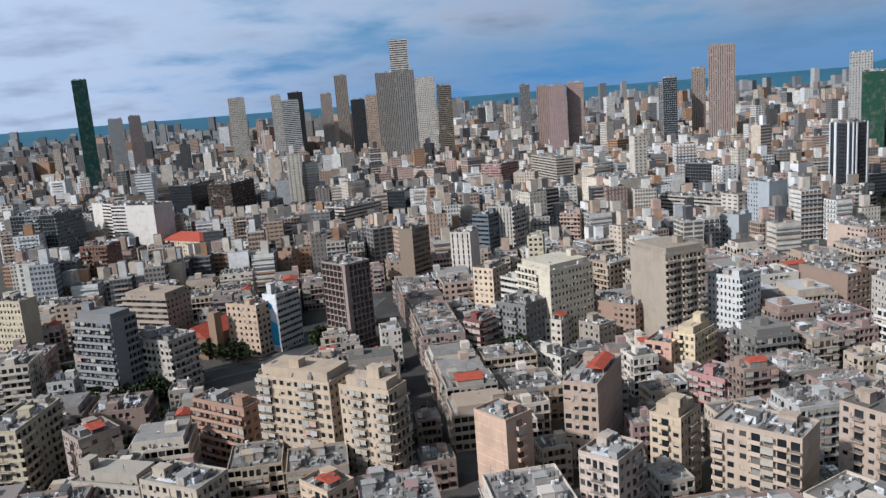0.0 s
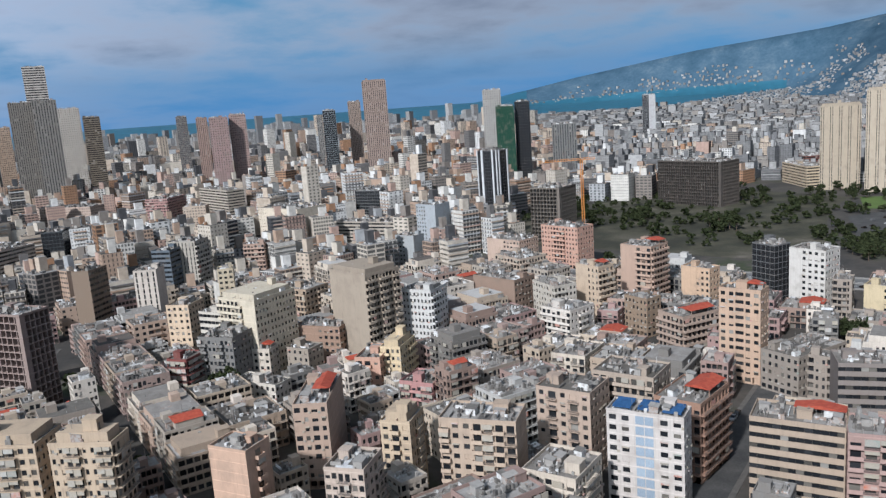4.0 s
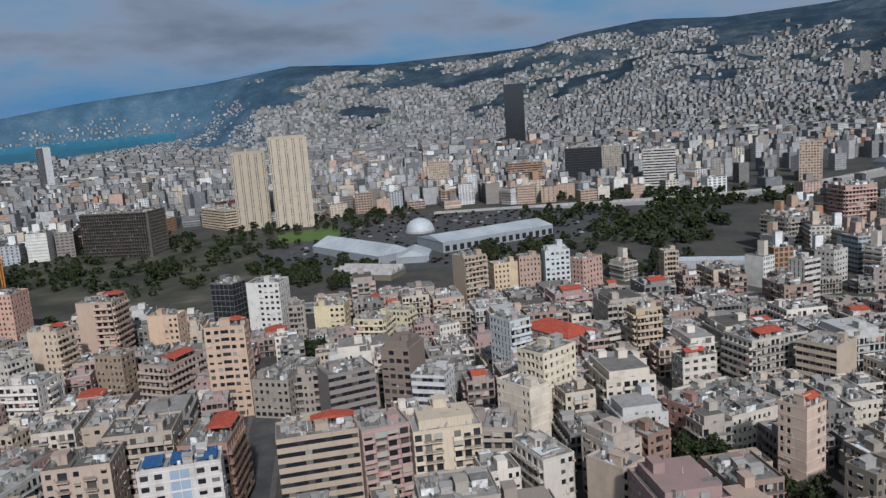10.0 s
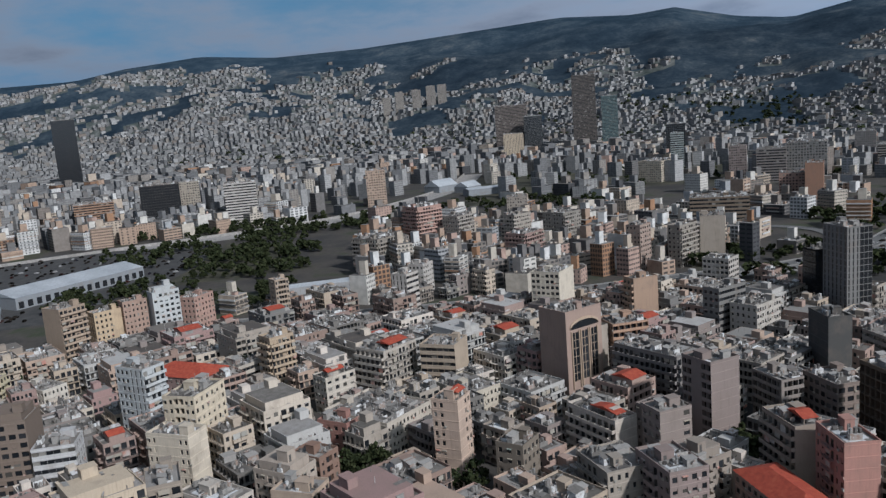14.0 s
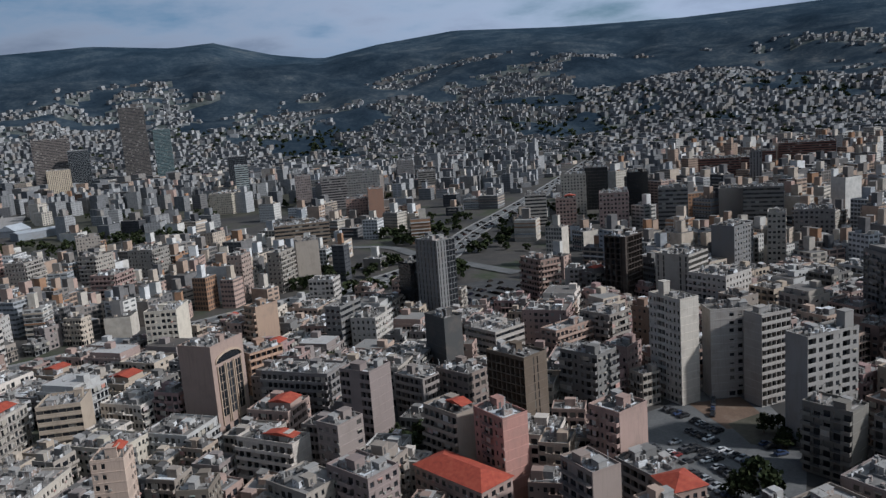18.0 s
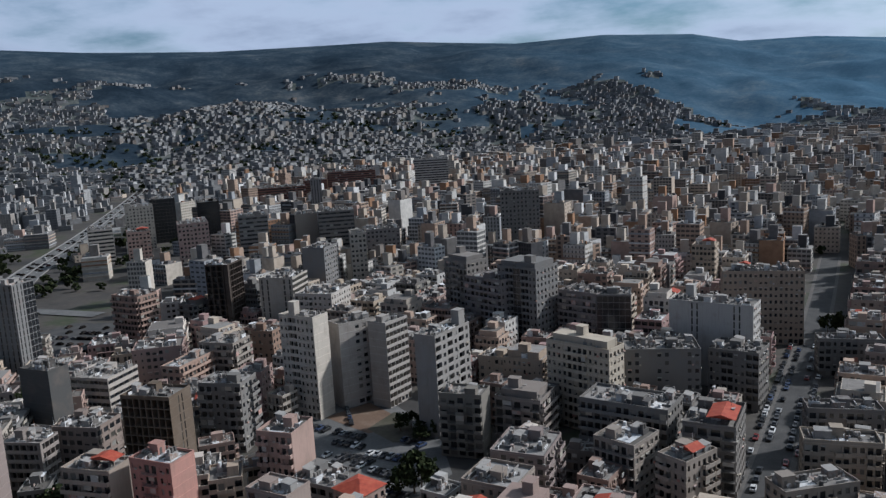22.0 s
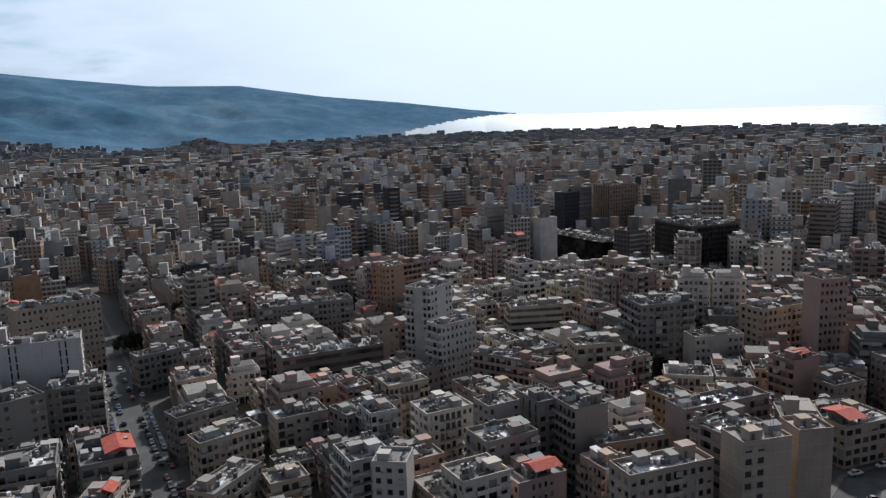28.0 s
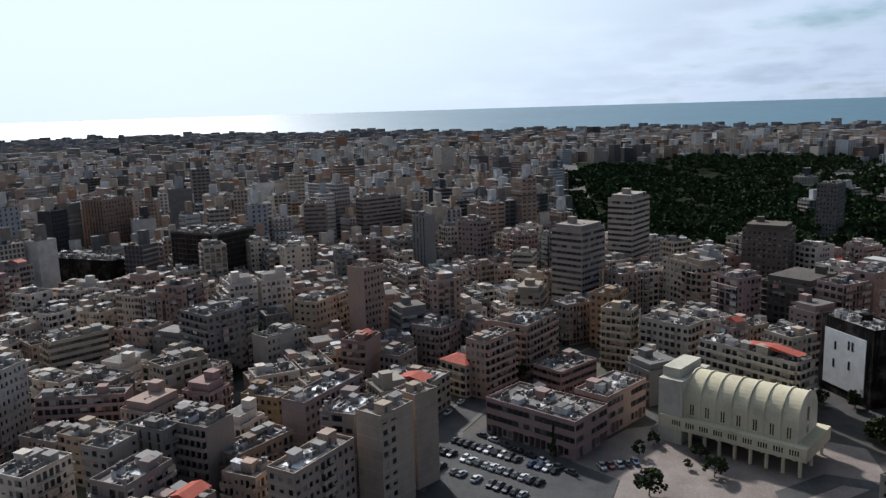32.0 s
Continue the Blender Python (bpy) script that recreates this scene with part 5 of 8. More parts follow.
B("tan five-storey building with balconies", -108.5, -103.2, 156.3, 21.7, 9.9, 5, (0.50, 0.40, 0.30), "rwrwr", "rr", "", 4.1, 3.10)
B("grey-brown eight-storey building with tall vertical windows", -103.4, -121.6, 166.2, 9.0, 13.1, 8, (0.45, 0.43, 0.38), "w", "vvvv", "", 3.3, 3.10)
B("beige eight-storey building with balconies", -106.4, -110.3, 165.4, 11.0, 17.3, 8, (0.52, 0.49, 0.45), ".", "bbbb", "", 3.8, 3.10)
B("pale grey six-storey building with small windows", -204.3, -136.4, 151.0, 20.2, 9.7, 6, (0.60, 0.60, 0.58), "w.w", ".", "", 5.0, 3.10)
B("ochre seven-storey building with balconies and red canopy", -193.6, -92.0, 171.1, 13.0, 10.2, 7, (0.56, 0.36, 0.28), ".", "bb", "r", 5.0, 3.10)
B("beige eight-storey building with balconies", -239.1, -128.3, 163.9, 30.3, 12.5, 8, (0.66, 0.58, 0.48), "wwbw", "w", "", 5.0, 3.10)
B("beige seven-storey building with balconies", -88.3, -77.6, 160.8, 23.8, 9.0, 7, (0.66, 0.58, 0.52), "wwbww", "w", "p", 4.3, 3.10)
B("brown three-storey school wing with long window bands", -151.0, -13.0, 150.0, 19.0, 34.6, 3, (0.58, 0.46, 0.40), "B.BB", "BBBBBBBB", "", 5.0, 4.0, "school")
B("brown three-storey school wing with long window bands", -170.5, -3.5, 147.0, 24.0, 13.0, 3, (0.60, 0.48, 0.41), "BB.BB", "BB", "", 5.0, 4.3, "school")
B("tan three-storey school wing with long window bands", -204.8, -20.4, 144.2, 21.8, 13.6, 3, (0.60, 0.47, 0.40), "BBB", "BB", "", 5.0, 3.10, "school")
B("cream eight-storey building with balconies", -236.9, 5.8, 160.5, 9.0, 12.8, 8, (0.70, 0.64, 0.52), "b", "bbb", "", 5.0, 3.10)
B("pale grey seven-storey building with balconies", -226.0, 26.7, 144.5, 10.9, 21.3, 7, (0.64, 0.62, 0.58), "bb", "bwbw", "", 5.0, 3.10)
B("pale grey seven-storey building with balconies and red canopy", -186.1, 56.9, 137.5, 9.0, 37.7, 7, (0.60, 0.58, 0.54), "b", "bbbbbbb", "r", 5.0, 3.10)
B("ochre eight-storey building with balconies", -262.1, -0.8, 155.1, 14.4, 11.3, 8, (0.58, 0.38, 0.18), "bw", "ww", "", 5.0, 3.10)
B("dark grey nine-storey building with balconies", -269.4, 80.4, 139.6, 27.5, 22.6, 9, (0.22, 0.21, 0.20), "rrr", "rrrr", "s", 5.0, 3.10)
B("beige four-storey building with balconies under red tiles", -198.6, -55.1, 148.9, 9.6, 12.8, 4, (0.66, 0.62, 0.55), "WW", "bb", "h", 5.0, 3.10)
B("sand-coloured seven-storey building with balconies", -197.8, -47.6, 150.3, 18.9, 9.1, 7, (0.62, 0.52, 0.42), "bbb", "ww", "", 5.0, 3.10)
B("sand-coloured seven-storey building with balconies", -221.6, -34.6, 155.4, 24.2, 17.4, 7, (0.60, 0.50, 0.40), "bbb", "wb", "p", 5.0, 3.10)
B("dark nine-storey building with blank side walls", -205.3, 85.5, 116.0, 13.5, 25.0, 9, (0.035, 0.035, 0.040), ".", ".", "K", 5.0, 3.10)
B("grey fifteen-storey building with long window bands", -300.9, -15.7, 149.5, 21.0, 17.5, 15, (0.55, 0.53, 0.52), "BB", "BBB", "s", 5.0, 3.10, "tower")
B("pale grey seventeen-storey building with long window bands", -374.3, 10.0, 154.5, 24.0, 15.1, 17, (0.62, 0.60, 0.57), "BB", "BB", "s", 5.0, 3.10, "tower")
B("dark grey twelve-storey building with bare concrete frame floors", -342.6, -228.8, 161.1, 32.2, 37.9, 12, (0.20, 0.19, 0.18), "nnn", "nnn", "", 5.0, 3.10)
B("dark six-storey building with blank side walls", -357.4, -307.5, 171.3, 20.0, 65.4, 6, (0.040, 0.040, 0.042), ".", "..", "", 4.3, 3.10)
B("ochre fifteen-storey building with tall vertical windows", -440.2, -369.2, 165.9, 28.0, 22.0, 15, (0.55, 0.36, 0.24), "ww", "v", "", 4.4, 3.10, "tower")
B("grey fourteen-storey building with tall vertical windows", -373.2, -109.4, 162.0, 11.7, 9.0, 14, (0.45, 0.48, 0.50), "..", "vv", "", 5.0, 3.10)
B("beige thirteen-storey building with long window bands", -465.8, -205.3, -162.6, 25.2, 15.4, 13, (0.54, 0.47, 0.41), "BB", "BB", "", 5.0, 3.10)
B("beige thirteen-storey building with long window bands", -492.5, -184.9, 139.0, 34.7, 10.7, 13, (0.55, 0.48, 0.42), "BBBB", "BB", "", 5.0, 3.10)
B("beige twelve-storey building with balconies", -394.6, -79.8, 155.6, 13.1, 16.9, 12, (0.52, 0.42, 0.37), "b", "ww", "", 5.0, 3.10)
B("pale grey nine-storey building with long window bands", -341.4, -43.3, 174.1, 12.4, 10.8, 9, (0.62, 0.62, 0.60), "B", "BB", "", 5.0, 3.10)
B("grey-brown twelve-storey building with small windows", -362.4, 89.7, 156.9, 20.2, 23.4, 12, (0.26, 0.23, 0.20), "ww", "www", "s", 5.0, 3.10)
B("dark grey fourteen-storey building with small windows", -535.9, 158.2, 150.8, 23.1, 13.7, 14, (0.30, 0.29, 0.28), "ww", "ww", "", 5.0, 3.10)
B("cream eleven-storey building with small windows", 156.1, 620.0, 25.6, 33.1, 53.0, 11, (0.78, 0.75, 0.68), ".", "s..s", "", 0.0, 3.10)
B("pale grey six-storey building with long window bands", 230.1, 572.7, 36.7, 20.0, 67.3, 6, (0.62, 0.60, 0.57), "B", "BBBBBB", "", 0.0, 3.10)
B("blue-grey eleven-storey building with glass curtain walls", 258.5, 690.5, 39.0, 32.1, 28.4, 11, (0.30, 0.34, 0.38), "G", "GG", "", 0.0, 3.10)
B("pale blue twelve-storey building with small windows", 237.6, 513.5, 25.5, 18.3, 19.8, 12, (0.55, 0.62, 0.70), ".", "w.", "", 0.0, 3.10)
B("pale blue eight-storey building with small windows", 196.1, 461.6, 27.6, 11.7, 17.0, 8, (0.56, 0.62, 0.68), ".", "w.", "", 0.0, 3.10)
B("dark glass high-rise building with white vertical fins", 339.4, 592.4, 21.0, 15.6, 24.7, 22, (0.16, 0.17, 0.20), "GGG", "GGGG", "F", 0.0, 3.10, "tower")
B("grey-brown fourteen-storey building with bare concrete frame floors", 326.3, 472.8, 28.0, 27.8, 26.4, 14, (0.34, 0.30, 0.27), "n", "nnn", "", 0.0, 3.10)
B("ochre nine-storey building with balconies", 282.3, 386.5, 16.2, 17.0, 31.7, 9, (0.72, 0.52, 0.36), "w", "wbw", "", 0.0, 3.10)
B("cream six-storey building with small windows", 256.3, 418.6, 18.5, 20.2, 30.4, 6, (0.70, 0.60, 0.54), "ww", ".w", "", 0.0, 3.10)
B("pale grey twelve-storey building with long window bands", 135.7, 832.4, 14.5, 20.0, 75.0, 12, (0.62, 0.60, 0.56), "B", "BBBB", "", 0.0, 3.10)
B("blue-grey ten-storey building with glass curtain walls", 308.8, 247.5, 2.5, 12.0, 14.4, 10, (0.28, 0.30, 0.33), "G", "G", "", 0.0, 3.10)
B("white ten-storey building with small windows", 314.5, 221.3, 11.3, 14.0, 19.0, 10, (0.74, 0.76, 0.78), "w", ".ww", "", 0.0, 3.10)
B("sand-coloured ten-storey building with balconies", 395.5, 131.6, 50.1, 15.0, 14.8, 10, (0.62, 0.54, 0.40), "w", "bbb", "", 0.0, 3.10)
B("beige high-rise building with tall vertical windows", 699.8, 495.9, 37.9, 24.0, 37.0, 25, (0.62, 0.58, 0.50), "w", "v.v.v.v.v", "s", 0.0, 3.36, "tower")
B("cream high-rise building with tall vertical windows", 710.0, 446.9, 35.1, 26.0, 41.3, 30, (0.65, 0.61, 0.53), "w", "v.v.v.v.v.", "s", 0.0, 3.26, "tower")
B("pale blue high-rise building with glass curtain walls", 1144.4, 1329.0, 50.1, 24.0, 27.1, 30, (0.62, 0.66, 0.72), "G", "G.", "", 0.0, 3.29, "tower")
B("dark thirteen-storey bare concrete frame under construction", 534.0, 515.0, 12.0, 30.0, 72.0, 13, (0.20, 0.19, 0.185), "nnn", "nnnnnnn", "", 0.0, 3.25)
B("brown five-storey building with long window bands", 827.6, 669.3, -21.7, 30.0, 75.0, 5, (0.34, 0.12, 0.10), "B", "BB", "", 0.0, 3.10)
B("cream seven-storey building with long window bands", 684.1, 546.7, -26.3, 25.0, 63.2, 7, (0.70, 0.64, 0.52), "B", "BB", "", 0.0, 3.10)
B("teal high-rise building with blank side walls", 465.7, 773.1, 59.8, 40.0, 21.8, 32, (0.035, 0.16, 0.12), ".", "..", "", 0.0, 3.29, "tower")
B("teal high-rise building with glass curtain walls", 486.6, 772.1, 58.6, 30.0, 17.9, 33, (0.12, 0.13, 0.15), "G", "GG", "", 0.0, 3.31, "tower")
B("pale grey high-rise building with small windows", 551.6, 954.6, 60.8, 34.0, 25.9, 38, (0.56, 0.58, 0.60), "w", "ww", "", 0.0, 3.34, "tower")
B("brown high-rise building with tall vertical windows", 442.8, 1118.1, 69.1, 34.0, 37.0, 47, (0.53, 0.45, 0.34), "v", "vvv", "s", 0.0, 3.28, "tower")
B("brown high-rise building with tall vertical windows", 420.6, 1180.0, 70.6, 26.0, 20.3, 38, (0.51, 0.43, 0.33), "v", "vv", "", 0.0, 3.29, "tower")
B("brown high-rise building with small windows", 192.3, 1087.4, 79.9, 28.0, 25.7, 35, (0.56, 0.45, 0.40), "w", "ww", "", 0.0, 3.31, "tower")
B("brown high-rise building with small windows", 220.1, 1102.3, 78.7, 28.0, 23.4, 36, (0.58, 0.47, 0.41), "w", "ww", "", 0.0, 3.28, "tower")
B("pale blue high-rise building with glass curtain walls", 366.9, 1145.6, 72.4, 22.0, 20.0, 35, (0.52, 0.60, 0.68), "G", "G", "", 0.0, 3.28, "tower")
B("blue-grey high-rise building with tall vertical windows", 554.0, 775.4, 55.7, 24.0, 29.5, 24, (0.30, 0.32, 0.34), "v", "vv", "", 0.0, 3.26, "tower")
B("teal high-rise building with blank side walls", -499.4, 1155.5, 113.2, 26.0, 20.8, 54, (0.020, 0.16, 0.15), ".", "..", "", 0.0, 3.28, "tower")
B("pale blue high-rise building with small windows", -497.6, 1264.0, 111.4, 22.0, 21.9, 36, (0.62, 0.66, 0.70), "w", "ww", "", 0.0, 3.25, "tower")
B("grey-brown high-rise building with small windows", -488.3, 1320.8, 110.2, 22.0, 19.7, 36, (0.50, 0.46, 0.42), "w", "ww", "", 0.0, 3.32, "tower")
B("pale grey high-rise building with small windows", -332.9, 1418.5, 103.5, 24.0, 29.2, 42, (0.66, 0.66, 0.64), "w", "ww", "", 0.0, 3.27, "tower")
B("pale grey high-rise building with small windows", -269.8, 1431.6, 100.8, 20.0, 18.1, 42, (0.66, 0.66, 0.66), "w", "w", "", 0.0, 3.26, "tower")
B("pale blue high-rise building with long window bands", -231.0, 1387.6, 99.9, 22.0, 30.1, 38, (0.62, 0.66, 0.70), "B", "BB", "", 0.0, 3.31, "tower")
B("dark grey high-rise building with glass curtain walls", -246.1, 1537.1, 99.5, 22.0, 28.7, 43, (0.12, 0.12, 0.13), "G", "G", "", 0.0, 3.30, "tower")
B("beige high-rise building with small windows", -179.0, 1445.6, 97.4, 20.0, 20.5, 40, (0.54, 0.50, 0.45), "w", "w", "", 0.0, 3.33, "tower")
B("tan high-rise building with tall vertical windows", -148.3, 1449.0, 96.2, 22.0, 23.3, 50, (0.48, 0.40, 0.32), "v", "vv", "", 0.0, 3.28, "tower")
B("teal high-rise building with glass curtain walls", -111.2, 1352.0, 95.2, 22.0, 24.3, 36, (0.15, 0.17, 0.18), "G", "G", "", 0.0, 3.29, "tower")
B("sand-coloured high-rise building with small windows", -91.5, 1403.6, 94.2, 22.0, 22.4, 37, (0.66, 0.56, 0.46), "w", "ww", "", 0.0, 3.34, "tower")
B("grey-brown high-rise building with tall vertical windows", -45.7, 1155.7, 93.1, 24.0, 31.0, 46, (0.40, 0.36, 0.33), "v", "vvv", "", 0.0, 3.34, "tower")
B("grey-brown high-rise building with tall vertical windows", -18.6, 1136.5, 91.8, 26.0, 29.4, 47, (0.44, 0.41, 0.38), "v", "vvv", "", 0.0, 3.28, "tower")
B("white high-rise building with long window bands", -26.7, 1216.3, 92.0, 24.0, 28.6, 61, (0.70, 0.70, 0.70), "B", "BB", "", 0.0, 3.33, "tower")
B("white high-rise building with small windows", 11.0, 1306.7, 90.4, 24.0, 35.8, 44, (0.70, 0.70, 0.69), "w", "ww", "", 0.0, 3.30, "tower")
B("tan high-rise building with long window bands", 38.2, 1306.2, 89.0, 22.0, 24.4, 40, (0.42, 0.32, 0.24), "B", "BB", "", 0.0, 3.26, "tower")
B("grey high-rise building with small windows", 186.2, 1445.5, 83.4, 20.0, 18.7, 37, (0.30, 0.30, 0.32), "w", "w", "", 0.0, 3.29, "tower")
B("brown high-rise building with tall vertical windows", 189.2, 1243.3, 82.2, 20.0, 17.0, 35, (0.56, 0.42, 0.32), "v", "v", "", 0.0, 3.34, "tower")
B("grey high-rise building with small windows", 420.4, 1397.5, 74.0, 10.0, 9.7, 31, (0.40, 0.40, 0.40), "w", "w", "", 0.0, 3.34, "tower")
B("dark high-rise building with glass curtain walls", 1978.5, 586.3, 17.2, 30.0, 51.4, 51, (0.10, 0.12, 0.15), "G", "GG", "", 0.0, 3.31, "tower")
B("dark high-rise building with long window bands", 1857.3, -657.3, -18.1, 40.0, 56.7, 54, (0.26, 0.24, 0.235), "B", "BB", "", 0.0, 3.30, "tower")
B("blue-grey high-rise building with long window bands", 1840.1, -705.6, -19.8, 40.0, 38.6, 37, (0.22, 0.42, 0.50), "B", "BB", "", 0.0, 3.34, "tower")
B("grey-brown high-rise building with long window bands", 1808.2, -471.0, -12.8, 40.0, 75.0, 36, (0.38, 0.31, 0.29), "B", "BB", "", 0.0, 3.30, "tower")
B("pale blue high-rise building with glass curtain walls", 1751.3, -491.0, -14.4, 30.0, 41.4, 28, (0.45, 0.50, 0.55), "G", "GG", "", 0.0, 3.27, "tower")
B("cream high-rise building with tall vertical windows", 1568.2, -399.9, -13.0, 30.0, 41.0, 18, (0.72, 0.66, 0.55), "v", "v", "", 0.0, 3.38, "tower")
B("grey eight-storey building with small windows", 744.1, -196.0, -13.3, 22.0, 20.7, 8, (0.55, 0.53, 0.51), "w", "ww", "", 0.0, 3.10)
B("white fifteen-storey building with long window bands", 960.0, 89.2, 6.8, 30.0, 38.7, 15, (0.68, 0.69, 0.71), "B", "BBBB", "", 0.0, 3.34, "tower")
B("dark grey sixteen-storey building with glass curtain walls", 1006.2, 188.3, 12.1, 34.0, 47.6, 16, (0.16, 0.16, 0.17), "G", "GG", "", 0.0, 3.34, "tower")
B("beige sixteen-storey building with small windows", 1049.9, 171.0, 10.1, 24.0, 24.9, 16, (0.58, 0.56, 0.52), "w", "ww", "", 0.0, 3.22, "tower")
B("ochre ten-storey building with long window bands", 1075.6, 288.1, 16.3, 40.0, 49.8, 10, (0.58, 0.36, 0.20), "B", "BB", "", 0.0, 3.26)
B("beige fourteen-storey building with small windows", 986.7, 397.3, 22.5, 26.0, 28.2, 14, (0.62, 0.56, 0.48), "w", "ww", "", 0.0, 3.30)
B("beige fourteen-storey building with small windows", 1013.0, -72.8, -2.7, 22.0, 25.3, 14, (0.66, 0.56, 0.48), "w", "ww", "", 0.0, 3.35)
B("grey hillside high-rise building with small windows", 2955.1, -247.6, -4.2, 20.0, 29.0, 21, (0.50, 0.50, 0.50), "w", "ww", "", 117.0, 3.30, "tower")
B("grey hillside high-rise building with small windows", 2951.0, -296.5, -5.1, 20.0, 31.0, 23, (0.50, 0.50, 0.50), "w", "ww", "", 128.0, 3.30, "tower")
B("grey hillside high-rise building with small windows", 2944.1, -360.8, -6.3, 20.0, 33.0, 21, (0.50, 0.50, 0.50), "w", "ww", "", 136.0, 3.30, "tower")
B("grey hillside high-rise building with small windows", 2937.4, -414.6, -7.4, 20.0, 33.0, 24, (0.50, 0.50, 0.50), "w", "ww", "", 138.0, 3.30, "tower")
B("grey hillside high-rise building with small windows", 2931.5, -455.5, -8.2, 20.0, 33.0, 22, (0.50, 0.50, 0.50), "w", "ww", "", 146.0, 3.30, "tower")
B("pale blue sixteen-storey building with long window bands", 1147.0, -551.1, -24.2, 20.0, 19.9, 16, (0.52, 0.60, 0.64), "B", "BB", "", 0.0, 3.40, "tower")
B("blue-grey high-rise building with glass curtain walls", 1236.5, -595.7, -24.1, 24.0, 31.3, 20, (0.22, 0.26, 0.32), "G", "GG", "", 0.0, 3.30, "tower")
B("beige ten-storey building with small windows", 464.8, -262.6, -26.0, 18.0, 16.3, 10, (0.60, 0.57, 0.53), "w", ".", "", 0.0, 3.15)
B("brown seven-storey building with long window bands", 597.2, -354.4, -26.6, 30.0, 49.6, 7, (0.44, 0.30, 0.22), "B", "BBBB", "", 0.0, 3.39)
B("grey fifteen-storey building with glass curtain walls", 303.5, -239.7, -87.6, 13.5, 17.6, 15, (0.42, 0.42, 0.42), "vG", "vv", "", 0.0, 3.10, "tower")
B("dark ten-storey building with glass curtain walls", 330.6, -241.3, -85.2, 14.0, 10.1, 10, (0.060, 0.065, 0.070), "G", "GG", "", 0.0, 3.10)
B("sand-coloured eight-storey building with small windows", 719.5, -482.9, -34.1, 24.0, 24.6, 8, (0.66, 0.50, 0.36), "w", "ww", "", 0.0, 3.12)
B("ochre eleven-storey building with small windows", 692.8, -485.9, -35.5, 22.0, 16.8, 11, (0.60, 0.34, 0.20), "w", ".", "", 0.0, 3.27)
B("grey twelve-storey building with long window bands", 857.4, -546.7, -32.5, 30.0, 33.8, 12, (0.46, 0.45, 0.43), "B", "BB", "", 0.0, 3.35)
B("grey thirteen-storey building with small windows", 857.2, -599.8, -34.6, 34.0, 45.9, 13, (0.42, 0.42, 0.42), "w", "ww", "", 0.0, 3.42)
B("grey thirteen-storey building with small windows", 1002.6, -772.3, -37.6, 24.0, 26.9, 13, (0.44, 0.44, 0.45), "w", "ww", "", 0.0, 3.18)
B("grey ten-storey building with long window bands", 864.7, -704.4, -39.2, 26.0, 25.8, 10, (0.50, 0.50, 0.50), "B", "BB", "", 0.0, 3.19)
B("grey-brown thirteen-storey building with small windows", 925.3, -532.8, -30.3, 22.0, 21.4, 13, (0.50, 0.46, 0.42), "w", "ww", "", 0.0, 3.27)
B("red seven-storey building with long window bands", 529.5, -979.0, -59.2, 48.0, 75.0, 7, (0.40, 0.15, 0.11), "B", "BBBB", "", 0.0, 3.45)
B("red nine-storey building with long window bands", 515.9, -1020.0, -62.3, 40.0, 32.9, 9, (0.40, 0.15, 0.11), "B", "BB", "", 0.0, 3.16)
B("red ten-storey building with long window bands", 477.4, -1115.4, -64.7, 48.0, 75.0, 10, (0.42, 0.16, 0.12), "B", "BBBB", "", 0.0, 3.40)
B("pale grey thirteen-storey building with small windows", 501.2, -602.1, -49.8, 26.0, 25.3, 13, (0.58, 0.58, 0.56), "w", "wwww", "", 0.0, 3.23)
B("teal thirteen-storey building with glass curtain walls", 508.7, -647.3, -51.4, 26.0, 24.4, 13, (0.14, 0.15, 0.16), "G", "GG", "", 0.0, 3.42)
B("dark thirteen-storey building with glass curtain walls", 440.8, -622.9, -54.2, 26.0, 20.3, 13, (0.045, 0.045, 0.050), "G", "GG", "", 0.0, 3.27)
B("sand-coloured ten-storey building with small windows and red canopy", 431.2, -504.3, -49.3, 22.0, 17.8, 10, (0.60, 0.48, 0.38), "w", "ww", "r", 0.0, 3.17)
B("pale grey nine-storey building with long window bands", 491.3, -531.5, -47.1, 24.0, 20.3, 9, (0.64, 0.64, 0.63), "B", "BB", "", 0.0, 3.36)
B("tan twelve-storey building with small windows", 366.1, -491.9, -52.7, 24.0, 23.2, 12, (0.56, 0.46, 0.38), "w", "ww", "", 0.0, 3.37)
B("grey thirteen-storey building with long window bands", 323.0, -509.2, -56.7, 24.0, 22.4, 13, (0.42, 0.42, 0.42), "B", "BB", "", 0.0, 3.31)
B("grey twelve-storey building with small windows", 298.5, -546.8, -60.5, 24.0, 18.1, 12, (0.54, 0.52, 0.49), "w", "..", "", 0.0, 3.25)
B("grey-brown thirteen-storey building with long window bands", 263.4, -542.5, -62.6, 24.0, 28.7, 13, (0.40, 0.38, 0.36), "B", "BB", "", 0.0, 3.21)
B("grey fifteen-storey building with tall vertical windows", 399.6, -764.9, -61.9, 16.0, 12.1, 15, (0.46, 0.46, 0.46), "v", "v", "", 0.0, 3.29, "tower")
B("pale grey twelve-storey building with small windows", 208.4, -435.8, -63.5, 18.0, 10.5, 12, (0.60, 0.60, 0.58), "w", "w", "", 0.0, 3.28)
B("grey nine-storey building with small windows", 216.5, -520.0, -65.7, 22.0, 25.5, 9, (0.46, 0.46, 0.46), "w", "ww", "", 0.0, 3.28)
B("pale grey sixteen-storey building with long window bands", 326.1, -1012.6, -70.5, 30.0, 46.5, 16, (0.62, 0.63, 0.64), "B", "BB", "", 0.0, 3.33, "tower")
